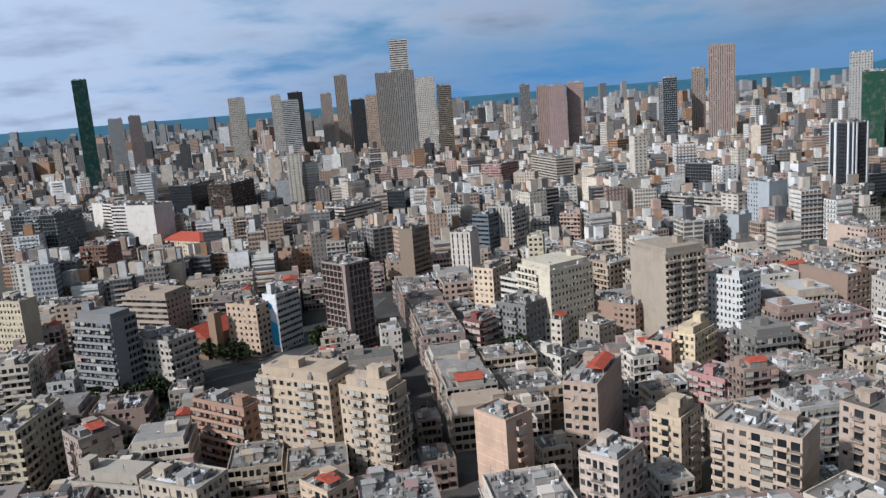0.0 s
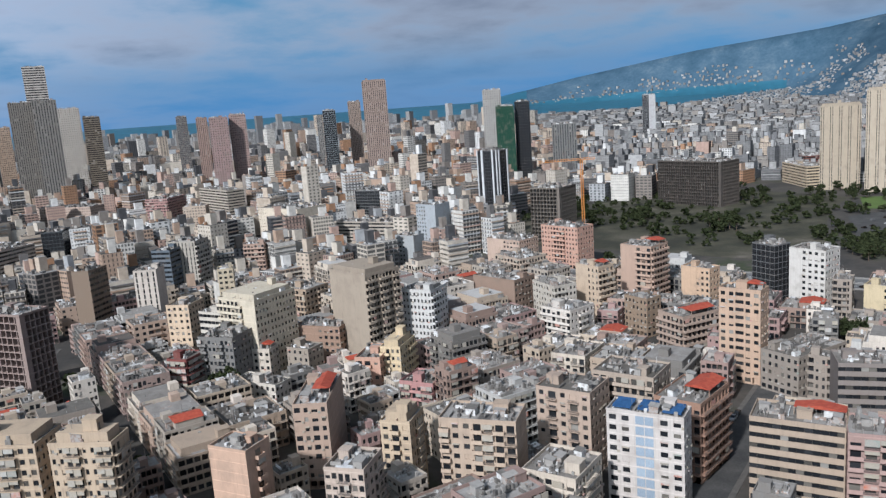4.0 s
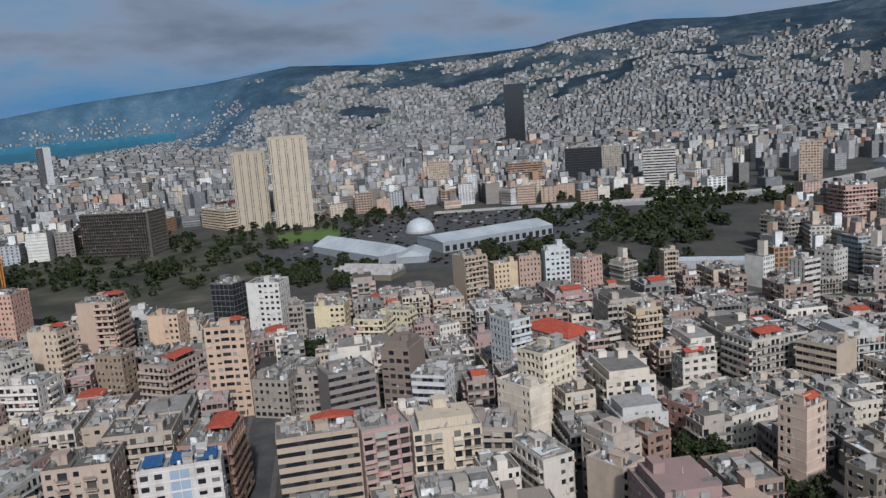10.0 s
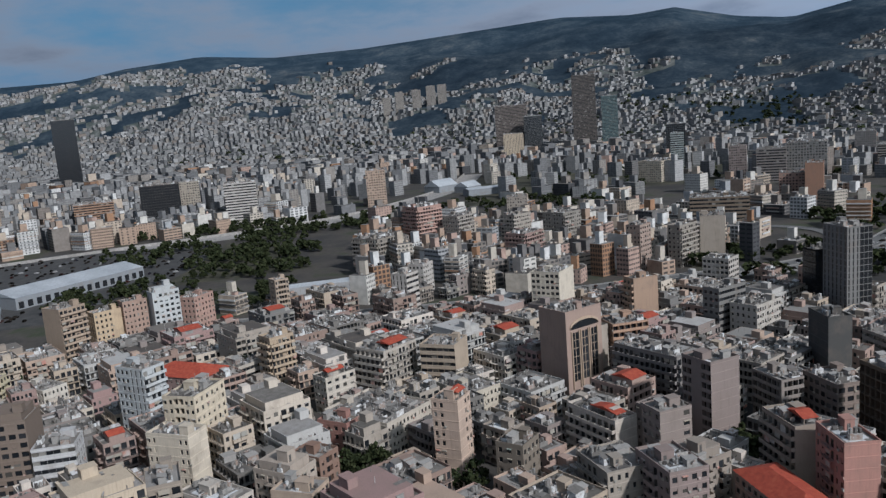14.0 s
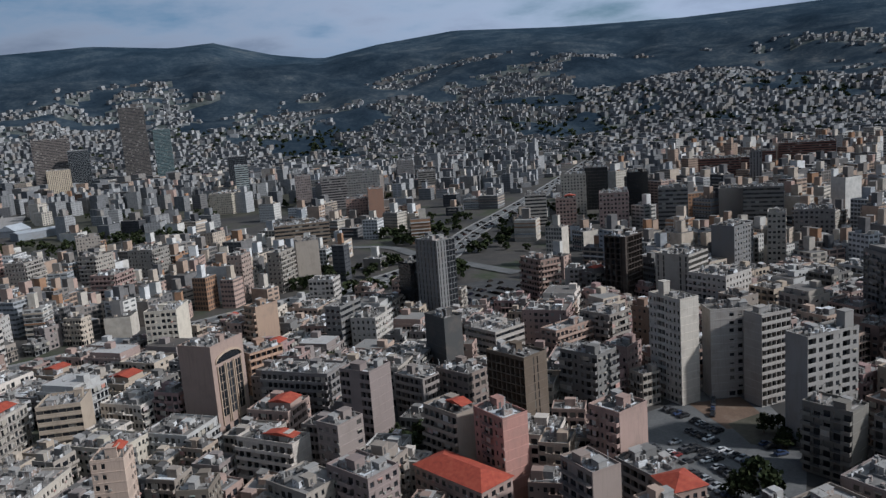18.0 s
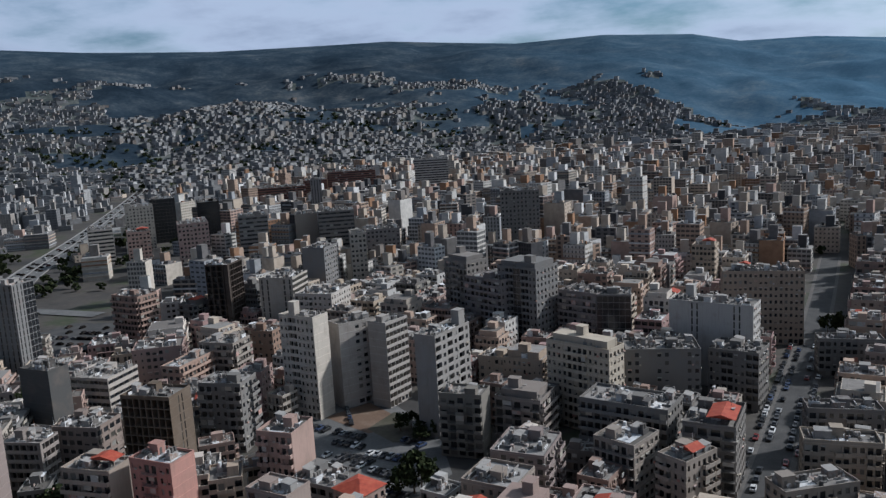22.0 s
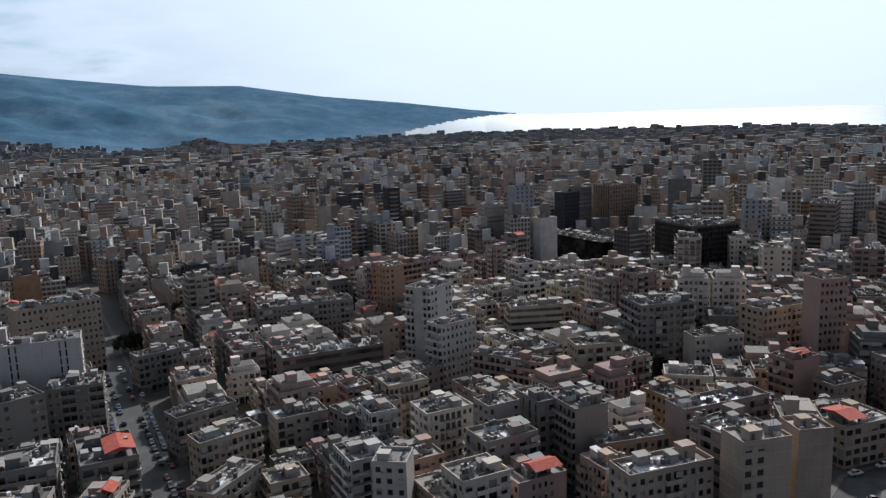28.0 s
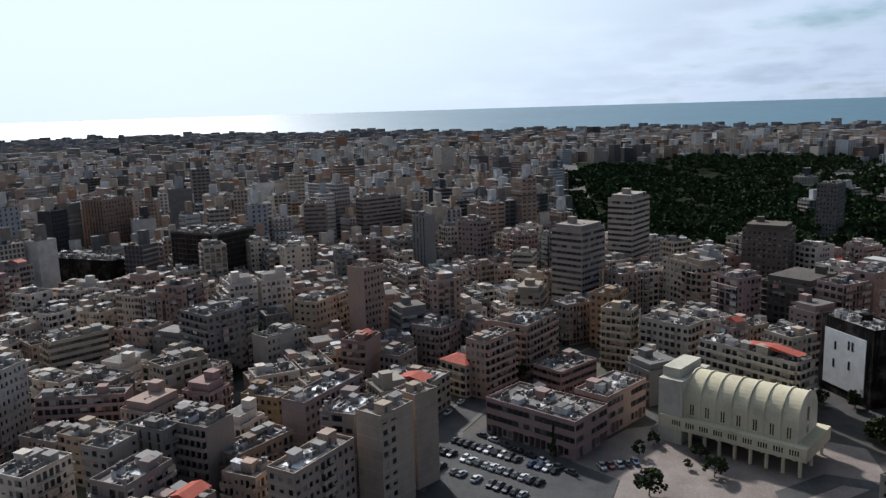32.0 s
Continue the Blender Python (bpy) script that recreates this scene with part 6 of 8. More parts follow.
B("grey sixteen-storey building with small windows", 113.8, -553.2, -75.8, 26.0, 29.5, 16, (0.36, 0.35, 0.34), "w", "ww", "", 0.0, 3.29, "tower")
B("cream nine-storey building with balconies and red canopy", 220.1, 278.7, 11.1, 11.4, 15.9, 9, (0.70, 0.62, 0.52), "b", ".w", "r", 0.0, 3.10)
B("beige six-storey building with balconies and red canopy", 212.1, 208.2, 0.9, 23.2, 15.6, 6, (0.60, 0.52, 0.45), "bbb", "bb", "r", 0.0, 3.10)
B("ochre six-storey building with small windows", 220.3, 241.8, 8.9, 9.8, 14.0, 6, (0.52, 0.38, 0.24), "w", "ww", "", 0.0, 3.10)
B("beige six-storey building with balconies", 224.2, 364.6, 5.7, 20.7, 26.2, 6, (0.66, 0.60, 0.54), "brb", "bb", "", 0.0, 3.10)
B("pale grey seven-storey building with balconies", 194.7, 281.1, -0.4, 13.3, 20.5, 7, (0.68, 0.68, 0.66), "bw", "ww", "", 0.0, 3.10)
B("tan nine-storey building with balconies", 280.4, -295.6, -100.7, 13.3, 19.8, 9, (0.56, 0.42, 0.30), "bb", "bb", "", 0.0, 3.10)
B("ochre seven-storey building with small windows", 182.4, -261.8, -86.7, 9.0, 10.4, 7, (0.52, 0.32, 0.22), "w", "ww", "", 0.0, 3.10)
B("grey-brown five-storey building with recessed loggias", 204.8, -149.9, -88.0, 12.0, 13.7, 5, (0.45, 0.43, 0.40), "w", "lll", "", 0.0, 3.10)
B("grey-brown seven-storey building with balconies and red canopy", -9.2, -181.4, -100.8, 20.4, 14.7, 7, (0.40, 0.37, 0.35), "w", "brbr", "r", 0.0, 3.10)
B("grey seven-storey building with recessed loggias", -20.4, -252.4, -108.5, 14.9, 18.2, 7, (0.36, 0.35, 0.34), "ww", "wlwl", "", 0.0, 3.10)
B("grey eight-storey building with small windows", -0.5, -246.4, -80.3, 15.0, 26.6, 8, (0.38, 0.37, 0.36), "w", "w.w.w", "", 0.0, 3.10)
B("beige six-storey building with balconies and red canopy", 4.0, -163.4, -126.3, 13.5, 9.4, 6, (0.58, 0.55, 0.52), "wb", "bw", "r", 0.0, 3.10)
B("beige six-storey building with balconies", -27.0, -183.7, -179.4, 19.7, 9.0, 6, (0.60, 0.56, 0.50), "bwbwb", "w", "p", 0.0, 3.10)
B("grey five-storey building with balconies", -19.7, -157.2, -152.2, 20.9, 9.0, 5, (0.52, 0.50, 0.47), "wbw", "w", "", 0.0, 3.10)
B("grey-brown five-storey building with balconies", -32.3, -216.3, -176.0, 21.8, 9.0, 5, (0.45, 0.43, 0.40), "bwbw", "w", "", 0.0, 3.10)
B("grey five-storey building with balconies", -46.2, -295.8, -178.0, 24.2, 9.0, 5, (0.42, 0.40, 0.38), "bwbwb", "w", "", 0.0, 3.10)
B("grey six-storey building with balconies", -113.8, -321.6, 160.4, 47.5, 14.3, 6, (0.46, 0.44, 0.42), "bwbwbwb", "w", "", 0.6, 3.10)
B("beige five-storey building with balconies", -199.6, -240.6, 147.0, 24.4, 13.0, 5, (0.58, 0.50, 0.45), "wbw", "w", "", 3.1, 3.10)
B("tan six-storey building with balconies", -137.9, -189.5, 106.4, 29.2, 9.0, 6, (0.58, 0.47, 0.40), "bbbb", "b", "", 2.7, 3.10)
B("grey-brown five-storey building with balconies", -73.2, -177.1, -179.4, 21.7, 11.3, 5, (0.48, 0.44, 0.40), "wrw", "ww", "", 1.0, 3.10)
B("grey five-storey building with balconies", -56.1, -192.4, 167.8, 17.2, 11.7, 5, (0.55, 0.53, 0.50), "rwr", "w", "", 0.2, 3.10)
B("grey-brown five-storey building with small windows", -196.7, -80.2, 161.7, 12.9, 9.0, 5, (0.50, 0.42, 0.36), "ww", "ww", "", 5.0, 3.10)
B("beige four-storey building with small windows and red canopy", -173.3, -65.9, 160.8, 19.1, 20.3, 4, (0.60, 0.56, 0.50), "WW", "ww", "r", 5.0, 3.10)
B("beige six-storey building with balconies", -225.0, -70.5, 155.6, 15.3, 14.3, 6, (0.52, 0.46, 0.42), "bw", "wb", "", 5.0, 3.10)
B("beige seven-storey building with balconies", -276.3, -33.9, 174.4, 17.4, 11.9, 7, (0.58, 0.55, 0.48), "bb", "bb", "s", 5.0, 3.10)
B("teal thirteen-storey building with glass curtain walls", -264.6, 819.3, 75.3, 48.0, 27.0, 13, (0.13, 0.15, 0.17), "GG", "GG", "", 0.0, 3.10)
B("brown fourteen-storey building with small windows", -207.2, 765.5, 73.5, 48.0, 27.3, 14, (0.15, 0.11, 0.10), "WW", "WW", "", 0.0, 3.10)
B("white fourteen-storey building with long window bands", -270.0, 642.0, 48.9, 14.0, 56.8, 14, (0.74, 0.74, 0.74), "w", ".BB", "", 0.0, 3.10)
B("white fourteen-storey building with small windows", -237.1, 623.1, 65.5, 22.6, 48.4, 14, (0.74, 0.74, 0.75), ".", "B..", "", 0.0, 3.10)
B("blue-grey fifteen-storey building with glass curtain walls", -301.7, 582.3, 76.7, 34.2, 40.9, 15, (0.30, 0.38, 0.42), "b", "GbG", "", 0.0, 3.10, "tower")
B("brown ten-storey building with balconies", -229.1, 500.9, 78.6, 16.5, 21.5, 10, (0.36, 0.18, 0.13), "w", "bwb", "", 0.0, 3.10)
B("cream four-storey building with small windows under red tiles", -196.1, 603.3, 60.0, 25.5, 47.8, 4, (0.74, 0.66, 0.55), "ww", "ww", "h", 0.0, 3.10)
B("sand-coloured three-storey building with small windows", -141.0, 815.8, 60.1, 18.0, 28.3, 3, (0.66, 0.54, 0.44), "w", "www", "", 0.0, 3.10)
B("white eight-storey building with long window bands", -80.5, 653.6, 49.2, 46.6, 41.4, 8, (0.70, 0.66, 0.63), "BB", "BB", "", 0.0, 3.10)
B("beige eight-storey building with small windows", 0.1, 957.0, 49.5, 25.0, 75.0, 8, (0.68, 0.60, 0.56), "w", "wwww", "", 0.0, 3.10)
B("teal ten-storey building with glass curtain walls", -28.2, 692.3, 75.0, 25.6, 17.1, 10, (0.14, 0.17, 0.20), "G", "GG", "", 0.0, 3.10)
B("ochre seven-storey building with small windows", -97.0, 474.1, 67.8, 9.0, 11.2, 7, (0.56, 0.36, 0.22), "w", ".w", "", 0.0, 3.10)
B("brown thirteen-storey building with long window bands", -13.8, 414.4, 53.3, 16.3, 10.5, 13, (0.46, 0.30, 0.22), "BB", ".", "", 0.0, 3.10)
B("beige eight-storey building with small windows", 110.2, 826.2, 67.3, 16.0, 24.0, 8, (0.68, 0.62, 0.56), "w", "wwww", "", 0.0, 3.10)
B("sand-coloured ten-storey building with balconies", 78.1, 886.0, 52.4, 41.3, 27.2, 10, (0.64, 0.46, 0.40), "b", "bb", "", 0.0, 3.10)
B("pale grey twelve-storey building with balconies", 52.2, 490.7, 51.1, 17.6, 20.9, 12, (0.60, 0.60, 0.58), "b", "vv", "", 0.0, 3.10)
B("blue-grey eleven-storey building with long window bands", 35.6, 486.9, 53.3, 15.1, 13.2, 11, (0.22, 0.30, 0.42), "B", "B", "", 0.0, 3.10)
B("white twelve-storey building with tall vertical windows", 19.5, 405.2, 67.1, 14.3, 12.4, 12, (0.72, 0.70, 0.68), ".", "vv", "", 0.0, 3.10)
B("sand-coloured eight-storey building with balconies", 104.2, 522.0, 58.9, 13.6, 15.8, 8, (0.64, 0.52, 0.42), "w", "bb", "", 0.0, 3.10)
B("cream nine-storey building with small windows", 64.0, 426.4, 77.1, 10.6, 9.0, 9, (0.72, 0.68, 0.56), "w", "w", "", 0.0, 3.10)
B("beige ten-storey building with small windows", 460.4, -200.6, -51.5, 14.2, 10.7, 10, (0.58, 0.50, 0.42), "w", "w", "", 0.0, 3.10)
B("grey nine-storey building with balconies", 460.1, -228.2, -55.5, 22.3, 9.5, 9, (0.54, 0.53, 0.51), "bb", "w", "", 0.0, 3.10)
B("tan seven-storey building with balconies", 529.0, -139.3, -49.3, 24.4, 18.3, 7, (0.56, 0.42, 0.34), "bb", "bb", "", 0.0, 3.10)
B("grey eight-storey building with balconies", 555.7, -32.2, -47.2, 29.7, 26.9, 8, (0.52, 0.51, 0.49), "bb", "bb", "", 0.0, 3.10)
B("grey nine-storey building with balconies", 575.7, -183.1, -53.7, 23.0, 21.3, 9, (0.50, 0.50, 0.49), "bw", "ww", "", 0.0, 3.10)
B("white nine-storey building with tall vertical windows", 394.8, -38.4, -42.6, 11.2, 10.4, 9, (0.70, 0.70, 0.70), "B", "v", "", 0.0, 3.10)
B("pale grey six-storey building with small windows", 467.5, -55.8, -34.1, 14.0, 10.9, 6, (0.66, 0.67, 0.68), "w", "w", "p", 0.0, 3.10)


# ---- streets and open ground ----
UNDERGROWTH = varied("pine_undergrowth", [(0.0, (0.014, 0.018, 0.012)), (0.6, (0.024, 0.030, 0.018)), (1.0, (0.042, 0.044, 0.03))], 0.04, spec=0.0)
def strip(name, pts, width, mat, label, lift=0.05, category="road", pad=3.0, claim=True, parent=None):
    """A road along a line of plan points."""
    m = M()
    left, right = [], []
    for i, (x, y) in enumerate(pts):
        a, b = pts[max(i - 1, 0)], pts[min(i + 1, len(pts) - 1)]
        d = Vector((b[0] - a[0], b[1] - a[1])).normalized()
        n = Vector((-d.y, d.x)) * width / 2
        z = land(x, y) + lift
        left.append((x + n.x, y + n.y, z))
        right.append((x - n.x, y - n.y, z))
    for i in range(len(pts) - 1):
        m.quad(right[i], right[i + 1], left[i + 1], left[i])
        if claim:
            (x0, y0), (x1, y1) = pts[i], pts[i + 1]
            d = math.hypot(x1 - x0, y1 - y0)
            yaw = math.degrees(math.atan2(y1 - y0, x1 - x0))
            take(x0 + math.sin(radians(yaw)) * width / 2, y0 - math.cos(radians(yaw)) * width / 2, yaw, d, width, pad)
    ob = put(name, m, mat, parent)
    return tagged(ob, label=label, category=category, kind="structure") if parent is None else ob


def smooth_line(pts, step=12.0):
    """Rounds the bends of a line by two rounds of corner cutting."""
    for _ in range(3):
        out = [pts[0]]
        for a, b in zip(pts, pts[1:]):
            out += [(a[0] * 0.75 + b[0] * 0.25, a[1] * 0.75 + b[1] * 0.25), (a[0] * 0.25 + b[0] * 0.75, a[1] * 0.25 + b[1] * 0.75)]
        pts = out + [pts[-1]]
    return pts


def patch(name, pts, mat, label, lift=0.03, category="ground", claim=True):
    """A flat piece of ground over a plan outline."""
    if sum(a[0] * b[1] - b[0] * a[1] for a, b in zip(pts, pts[1:] + pts[:1])) < 0:
        pts = pts[::-1]
    m = M()
    m.v = [(x, y, land(x, y) + lift) for x, y in pts]
    m.f, m.m = [tuple(range(len(pts)))], [0]
    if claim:
        x0, x1, y0, y1 = min(p[0] for p in pts), max(p[0] for p in pts), min(p[1] for p in pts), max(p[1] for p in pts)
        if max(x1 - x0, y1 - y0) < 120:
            take(x0 + 3, y0 + 3, 0, x1 - x0 - 6, y1 - y0 - 6, 0)
    return tagged(put(name, m, mat), label=label, category=category, kind="structure")


PAINT = varied("road_paint", [(0.0, (0.5, 0.5, 0.48)), (1.0, (0.7, 0.7, 0.68))], 1.0)
PAVE_DARK = varied("dark_paving", [(0.0, (0.07, 0.066, 0.062)), (1.0, (0.13, 0.12, 0.11))], 0.4)
KERB = varied("kerb_stone", [(0.0, (0.15, 0.147, 0.143)), (1.0, (0.25, 0.243, 0.235))], 0.6)


def offset(pts, d):
    out = []
    for i, (x, y) in enumerate(pts):
        a, b = pts[max(i - 1, 0)], pts[min(i + 1, len(pts) - 1)]
        v = Vector((b[0] - a[0], b[1] - a[1])).normalized()
        out.append((x - v.y * d, y + v.x * d))
    return out


def barrier(name, pts, w, h, mat, parent, lift=0.0):
    m = M()
    for (x0, y0), (x1, y1) in zip(pts, pts[1:]):
        v = Vector((x1 - x0, y1 - y0)).normalized()
        nx, ny = -v.y * w / 2, v.x * w / 2
        m.prism([(x0 - nx, y0 - ny), (x1 - nx, y1 - ny), (x1 + nx, y1 + ny), (x0 + nx, y0 + ny)], land(x0, y0) + lift, land(x0, y0) + lift + h)
    return put(name, m, mat, parent)


def dashes(pts, parent, gap=9.0, ln=3.0, w=0.22, lift=0.07):
    m = M()
    for (x0, y0), (x1, y1) in zip(pts, pts[1:]):
        d = math.hypot(x1 - x0, y1 - y0)
        ux, uy = (x1 - x0) / d, (y1 - y0) / d
        s = 0.0
        while s + ln < d:
            p, q = (x0 + ux * s, y0 + uy * s), (x0 + ux * (s + ln), y0 + uy * (s + ln))
            z = land(*p) + lift
            m.quad((p[0] + uy * w, p[1] - ux * w, z), (q[0] + uy * w, q[1] - ux * w, z), (q[0] - uy * w, q[1] + ux * w, z), (p[0] - uy * w, p[1] + ux * w, z))
            s += gap
    if m.f:
        put("lane_marks", m, PAINT, parent, kind="stuff")


HIGHWAY = smooth_line([(170, 570), (273, 393), (385, 239), (445, 90), (425, -20), (418, -100), (428, -180), (430, -340), (530, -458), (631, -642), (833, -965), (1010, -1240)])
WORN_ROAD = varied("worn_pale_asphalt", [(0.0, (0.085, 0.085, 0.085)), (0.5, (0.12, 0.12, 0.118)), (1.0, (0.16, 0.157, 0.15))], 0.08, 0.9)
for _x, _y in HIGHWAY:
    if 98 < azimuth(_x, _y) < 145:
        SIGHT.append((azimuth(_x, _y) - 2.2, azimuth(_x, _y) + 2.2, math.hypot(_x, _y), 4.0))
hw = strip("highway", HIGHWAY, 26, WORN_ROAD, "grey asphalt city highway with concrete side barriers")
barrier("barrier", offset(HIGHWAY, 13.2), 0.5, 1.0, KERB, hw)
barrier("barrier", offset(HIGHWAY, -13.2), 0.5, 1.0, KERB, hw)
barrier("barrier", HIGHWAY, 0.6, 0.9, KERB, hw, 0.05)
dashes(offset(HIGHWAY, 5), hw)
dashes(offset(HIGHWAY, -5), hw)
RIVER = smooth_line([(770, 330), (815, 209), (847, 109), (885, 7), (998, -95), (1170, -197), (1400, -260)])
rv = strip("river_channel", RIVER, 34, CONCRETE, "pale concrete river channel beside a road", category="channel")
barrier("channel_wall", offset(RIVER, 17), 1.0, 3.0, CONCRETE, rv)
SOUTH_STREET = [(-12, -165), (-18, -194), (-34, -270), (-50, -345), (-68, -440), (-90, -560)]
CROSS = ((159 - 43, 129 - 26), (159, 129), (209, 159), (262, 191))


def street(pts, width, label):
    ob = strip("street", pts, width, ASPHALT, label, pad=1.5)
    for sgn in (1, -1):
        barrier("kerb", offset(pts, sgn * (width / 2 - 0.9)), 1.8, 0.16, PAVE_DARK, ob)
    return ob


street(SOUTH_STREET, 14, "long straight asphalt street lined with parked cars")
street(CROSS, 15, "narrow asphalt street between apartment buildings")
street([(-126, -49), (-168, -58), (-205, -48), (-244, -19), (-300, 20)], 14, "asphalt street past the school and car park")
street([(-170, 225), (-128, 278), (-105, 301), (-77, 315), (-60, 350), (-40, 420)], 16, "tree-lined asphalt street in shade")
street([(-660, -9), (-528, 40), (-518, 79), (-560, 130)], 15, "asphalt road beside the pine park")
street([(-897, -38), (-660, -9)], 14, "pale road along the pine park")
strip("ramp", smooth_line([(363, -359), (427, -364), (482, -365), (558, -388), (620, -300)]), 12, WORN_ROAD, "pale concrete ramp of the interchange", lift=0.6)
patch("car_park", [(146, -204), (140, -246), (126, -248), (91, -216), (76, -184), (84, -161), (134, -178)], WORN_ROAD, "worn asphalt car park between buildings")
take(150, -190, 153, 75, 34, 0)
for _x, _y in ((96, -178), (112, -186), (128, -192), (120, -212)):
    SIGHT.append((azimuth(_x, _y) - 3, azimuth(_x, _y) + 3, math.hypot(_x, _y), 2.0))
patch("car_park", [(300, -262), (352, -262), (372, -300), (366, -340), (318, -345), (298, -300)], ASPHALT, "dark asphalt car park by the highway ramp")
SIGHT.append((131, 139, 430, 3.0))
patch("bare_plot", [(139, -222), (128, -240), (104, -222), (116, -210)], SOIL, "reddish bare earth of an empty plot", lift=0.08, claim=False)
patch("rough_plot", [(114, -232), (104, -222), (92, -206), (104, -204), (118, -214)], GRASS, "rough grass on an empty plot", lift=0.1, claim=False)
patch("plaza", [(-150, -15), (-178, 3), (-190, 30), (-172, 75), (-150, 75), (-125, 45), (-118, 0)], PAVING, "pinkish paved church square", category="pavement")
patch("sports_pitch", [(-139, 42), (-152, 58), (-146, 84), (-118, 76), (-118, 44)], ASPHALT, "dark sports pitch beside the church square", lift=0.2)
patch("parking_place", [(-150, -60), (-172, -44), (-140, 0), (-112, -5), (-112, -40)], ASPHALT, "asphalt parking place in front of the school", lift=0.22)
patch("schoolyard", [(-170, -30), (-215, -45), (-235, -12), (-190, 8)], PAVING, "paved schoolyard", lift=0.02)
patch("lawn", [(656, 462), (700, 420), (679, 398), (628, 367), (600, 416)], LAWN, "bright green lawn below the twin towers", lift=0.2)
patch("showground", [(500, 190), (470, 320), (560, 400), (720, 370), (840, 300), (800, 120), (660, 120)], ASPHALT, "wide asphalt showground with parked cars", lift=0.1)
patch("meadow", [(585, 140), (610, 20), (720, 40), (800, 110), (660, 122)], GRASS, "green rough meadow with bushes", lift=0.15)
patch("parkland", [(300, 500), (380, 640), (640, 620), (650, 470), (560, 420), (450, 330), (400, 300)], GRASS, "overgrown parkland with trees and tracks", lift=0.15)
patch("valley_slope", [(900, -150), (1000, -330), (880, -560), (1000, -900), (1350, -850), (1700, -560), (1400, -280), (1170, -220)], GRASS, "green valley slope with scattered trees", lift=0.2)
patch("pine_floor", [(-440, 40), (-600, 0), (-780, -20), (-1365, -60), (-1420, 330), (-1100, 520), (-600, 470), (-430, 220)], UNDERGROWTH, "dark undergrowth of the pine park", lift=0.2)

# ---- trees ----
CONIFER = varied("pine_needles", [(0.0, (0.018, 0.030, 0.015)), (0.5, (0.034, 0.052, 0.024)), (1.0, (0.06, 0.08, 0.04))], 0.5, island=True, rough=1.0, spec=0.0)


def crown_mesh(seed, form, clumps=22, leaves=16, size=0.55):
    """Crown of small leaf pieces in uneven clumps; unit height 1 above the ground, unit spread 1."""
    rng = random.Random(seed)
    m = M()
    for _ in range(clumps):
        a, q = rng.uniform(0, 6.28), math.sqrt(rng.random())
        if form == "round":
            z = rng.uniform(0.36, 0.95)
            q *= 0.46 * math.sqrt(max(0.05, 1 - ((z - 0.62) / 0.38) ** 2))
        elif form == "umbrella":
            z = rng.uniform(0.72, 0.95)
            q *= 0.55 * (1.15 - abs(z - 0.78))
        else:
            z = rng.uniform(0.08, 0.98)
            q *= 0.5 * (1.05 - z)
        cx, cy = q * math.cos(a), q * math.sin(a)
        rad = rng.uniform(0.09, 0.17)
        for _ in range(leaves):
            v = Vector((rng.gauss(0, 1), rng.gauss(0, 1), rng.gauss(0, 0.8))).normalized() * rad * rng.uniform(0.5, 1)
            n = Vector((rng.gauss(0, 1), rng.gauss(0, 1), rng.gauss(0.6, 1))).normalized()
            t = n.orthogonal().normalized() * size * rng.uniform(0.05, 0.11)
            b = n.cross(t)
            p = Vector((cx, cy, z)) + v
            m.quad(tuple(p - t - b * 0.7), tuple(p + t - b), tuple(p + t * 0.8 + b), tuple(p - t * 0.9 + b * 0.8))
    return m


def trunk_mesh(seed, top=0.7, r=0.028, limbs=5):
    rng = random.Random(seed)
    m = M()
    m.drum(0, 0, 0, top, r, n=6, r1=r * 0.35)
    for _ in range(limbs):
        a, z = rng.uniform(0, 6.28), rng.uniform(0.3, top * 0.9)
        e = Vector((math.cos(a) * 0.28, math.sin(a) * 0.28, z + 0.2))
        s = Vector((0, 0, z))
        w = Vector((-math.sin(a), math.cos(a), 0)) * r * 0.4
        m.quad(tuple(s - w), tuple(s + w), tuple(e + w * 0.4), tuple(e - w * 0.4))
        u = Vector((0, 0, r * 0.4))
        m.quad(tuple(s - u), tuple(s + u), tuple(e + u * 0.4), tuple(e - u * 0.4))
    return m


TREE_KINDS = {}
for _form, _mat in (("round", LEAF), ("umbrella", CONIFER), ("spire", CONIFER)):
    for _s in range(3):
        TREE_KINDS[_form, _s] = (trunk_mesh(_s + 5, 0.75 if _form == "umbrella" else 0.62).mesh("trunk", [BARK]), crown_mesh(_s * 7 + 3, _form, 26 if _form != "spire" else 22, 22).mesh("crown", [_mat]))
TREE_LABEL = {"round": "dark green leafy street tree with uneven crown", "umbrella": "dark umbrella pine with a flat crown", "spire": "slim dark green cypress tree"}
tree_count = [0]


def tree(x, y, h, spread, form="round"):
    tree_count[0] += 1
    tm, cm = TREE_KINDS[form, tree_count[0] % 3]
    root = tagged(new("tree"), label=TREE_LABEL[form], category="tree", group="trees")
    root.matrix_world = pose(x, y, land(x, y) - 0.1, 0, 0, tree_count[0] * 67.0)
    for name, me in (("trunk", tm), ("crown", cm)):
        ob = new(name, me)
        ob.parent = root
        ob.scale = (spread, spread, h)
    take(x - 1.5, y - 1.5, 0, 3, 3, 0)


def grove(cx, cy, n, reach, h, form="round", seed=1):
    rng = random.Random(seed + n)
    for _ in range(n):
        a, q = rng.uniform(0, 6.28), reach * math.sqrt(rng.random())
        tree(cx + q * math.cos(a), cy + q * math.sin(a), h * rng.uniform(0.75, 1.2), h * rng.uniform(0.75, 1.15) * (0.35 if form == "spire" else 1), form)


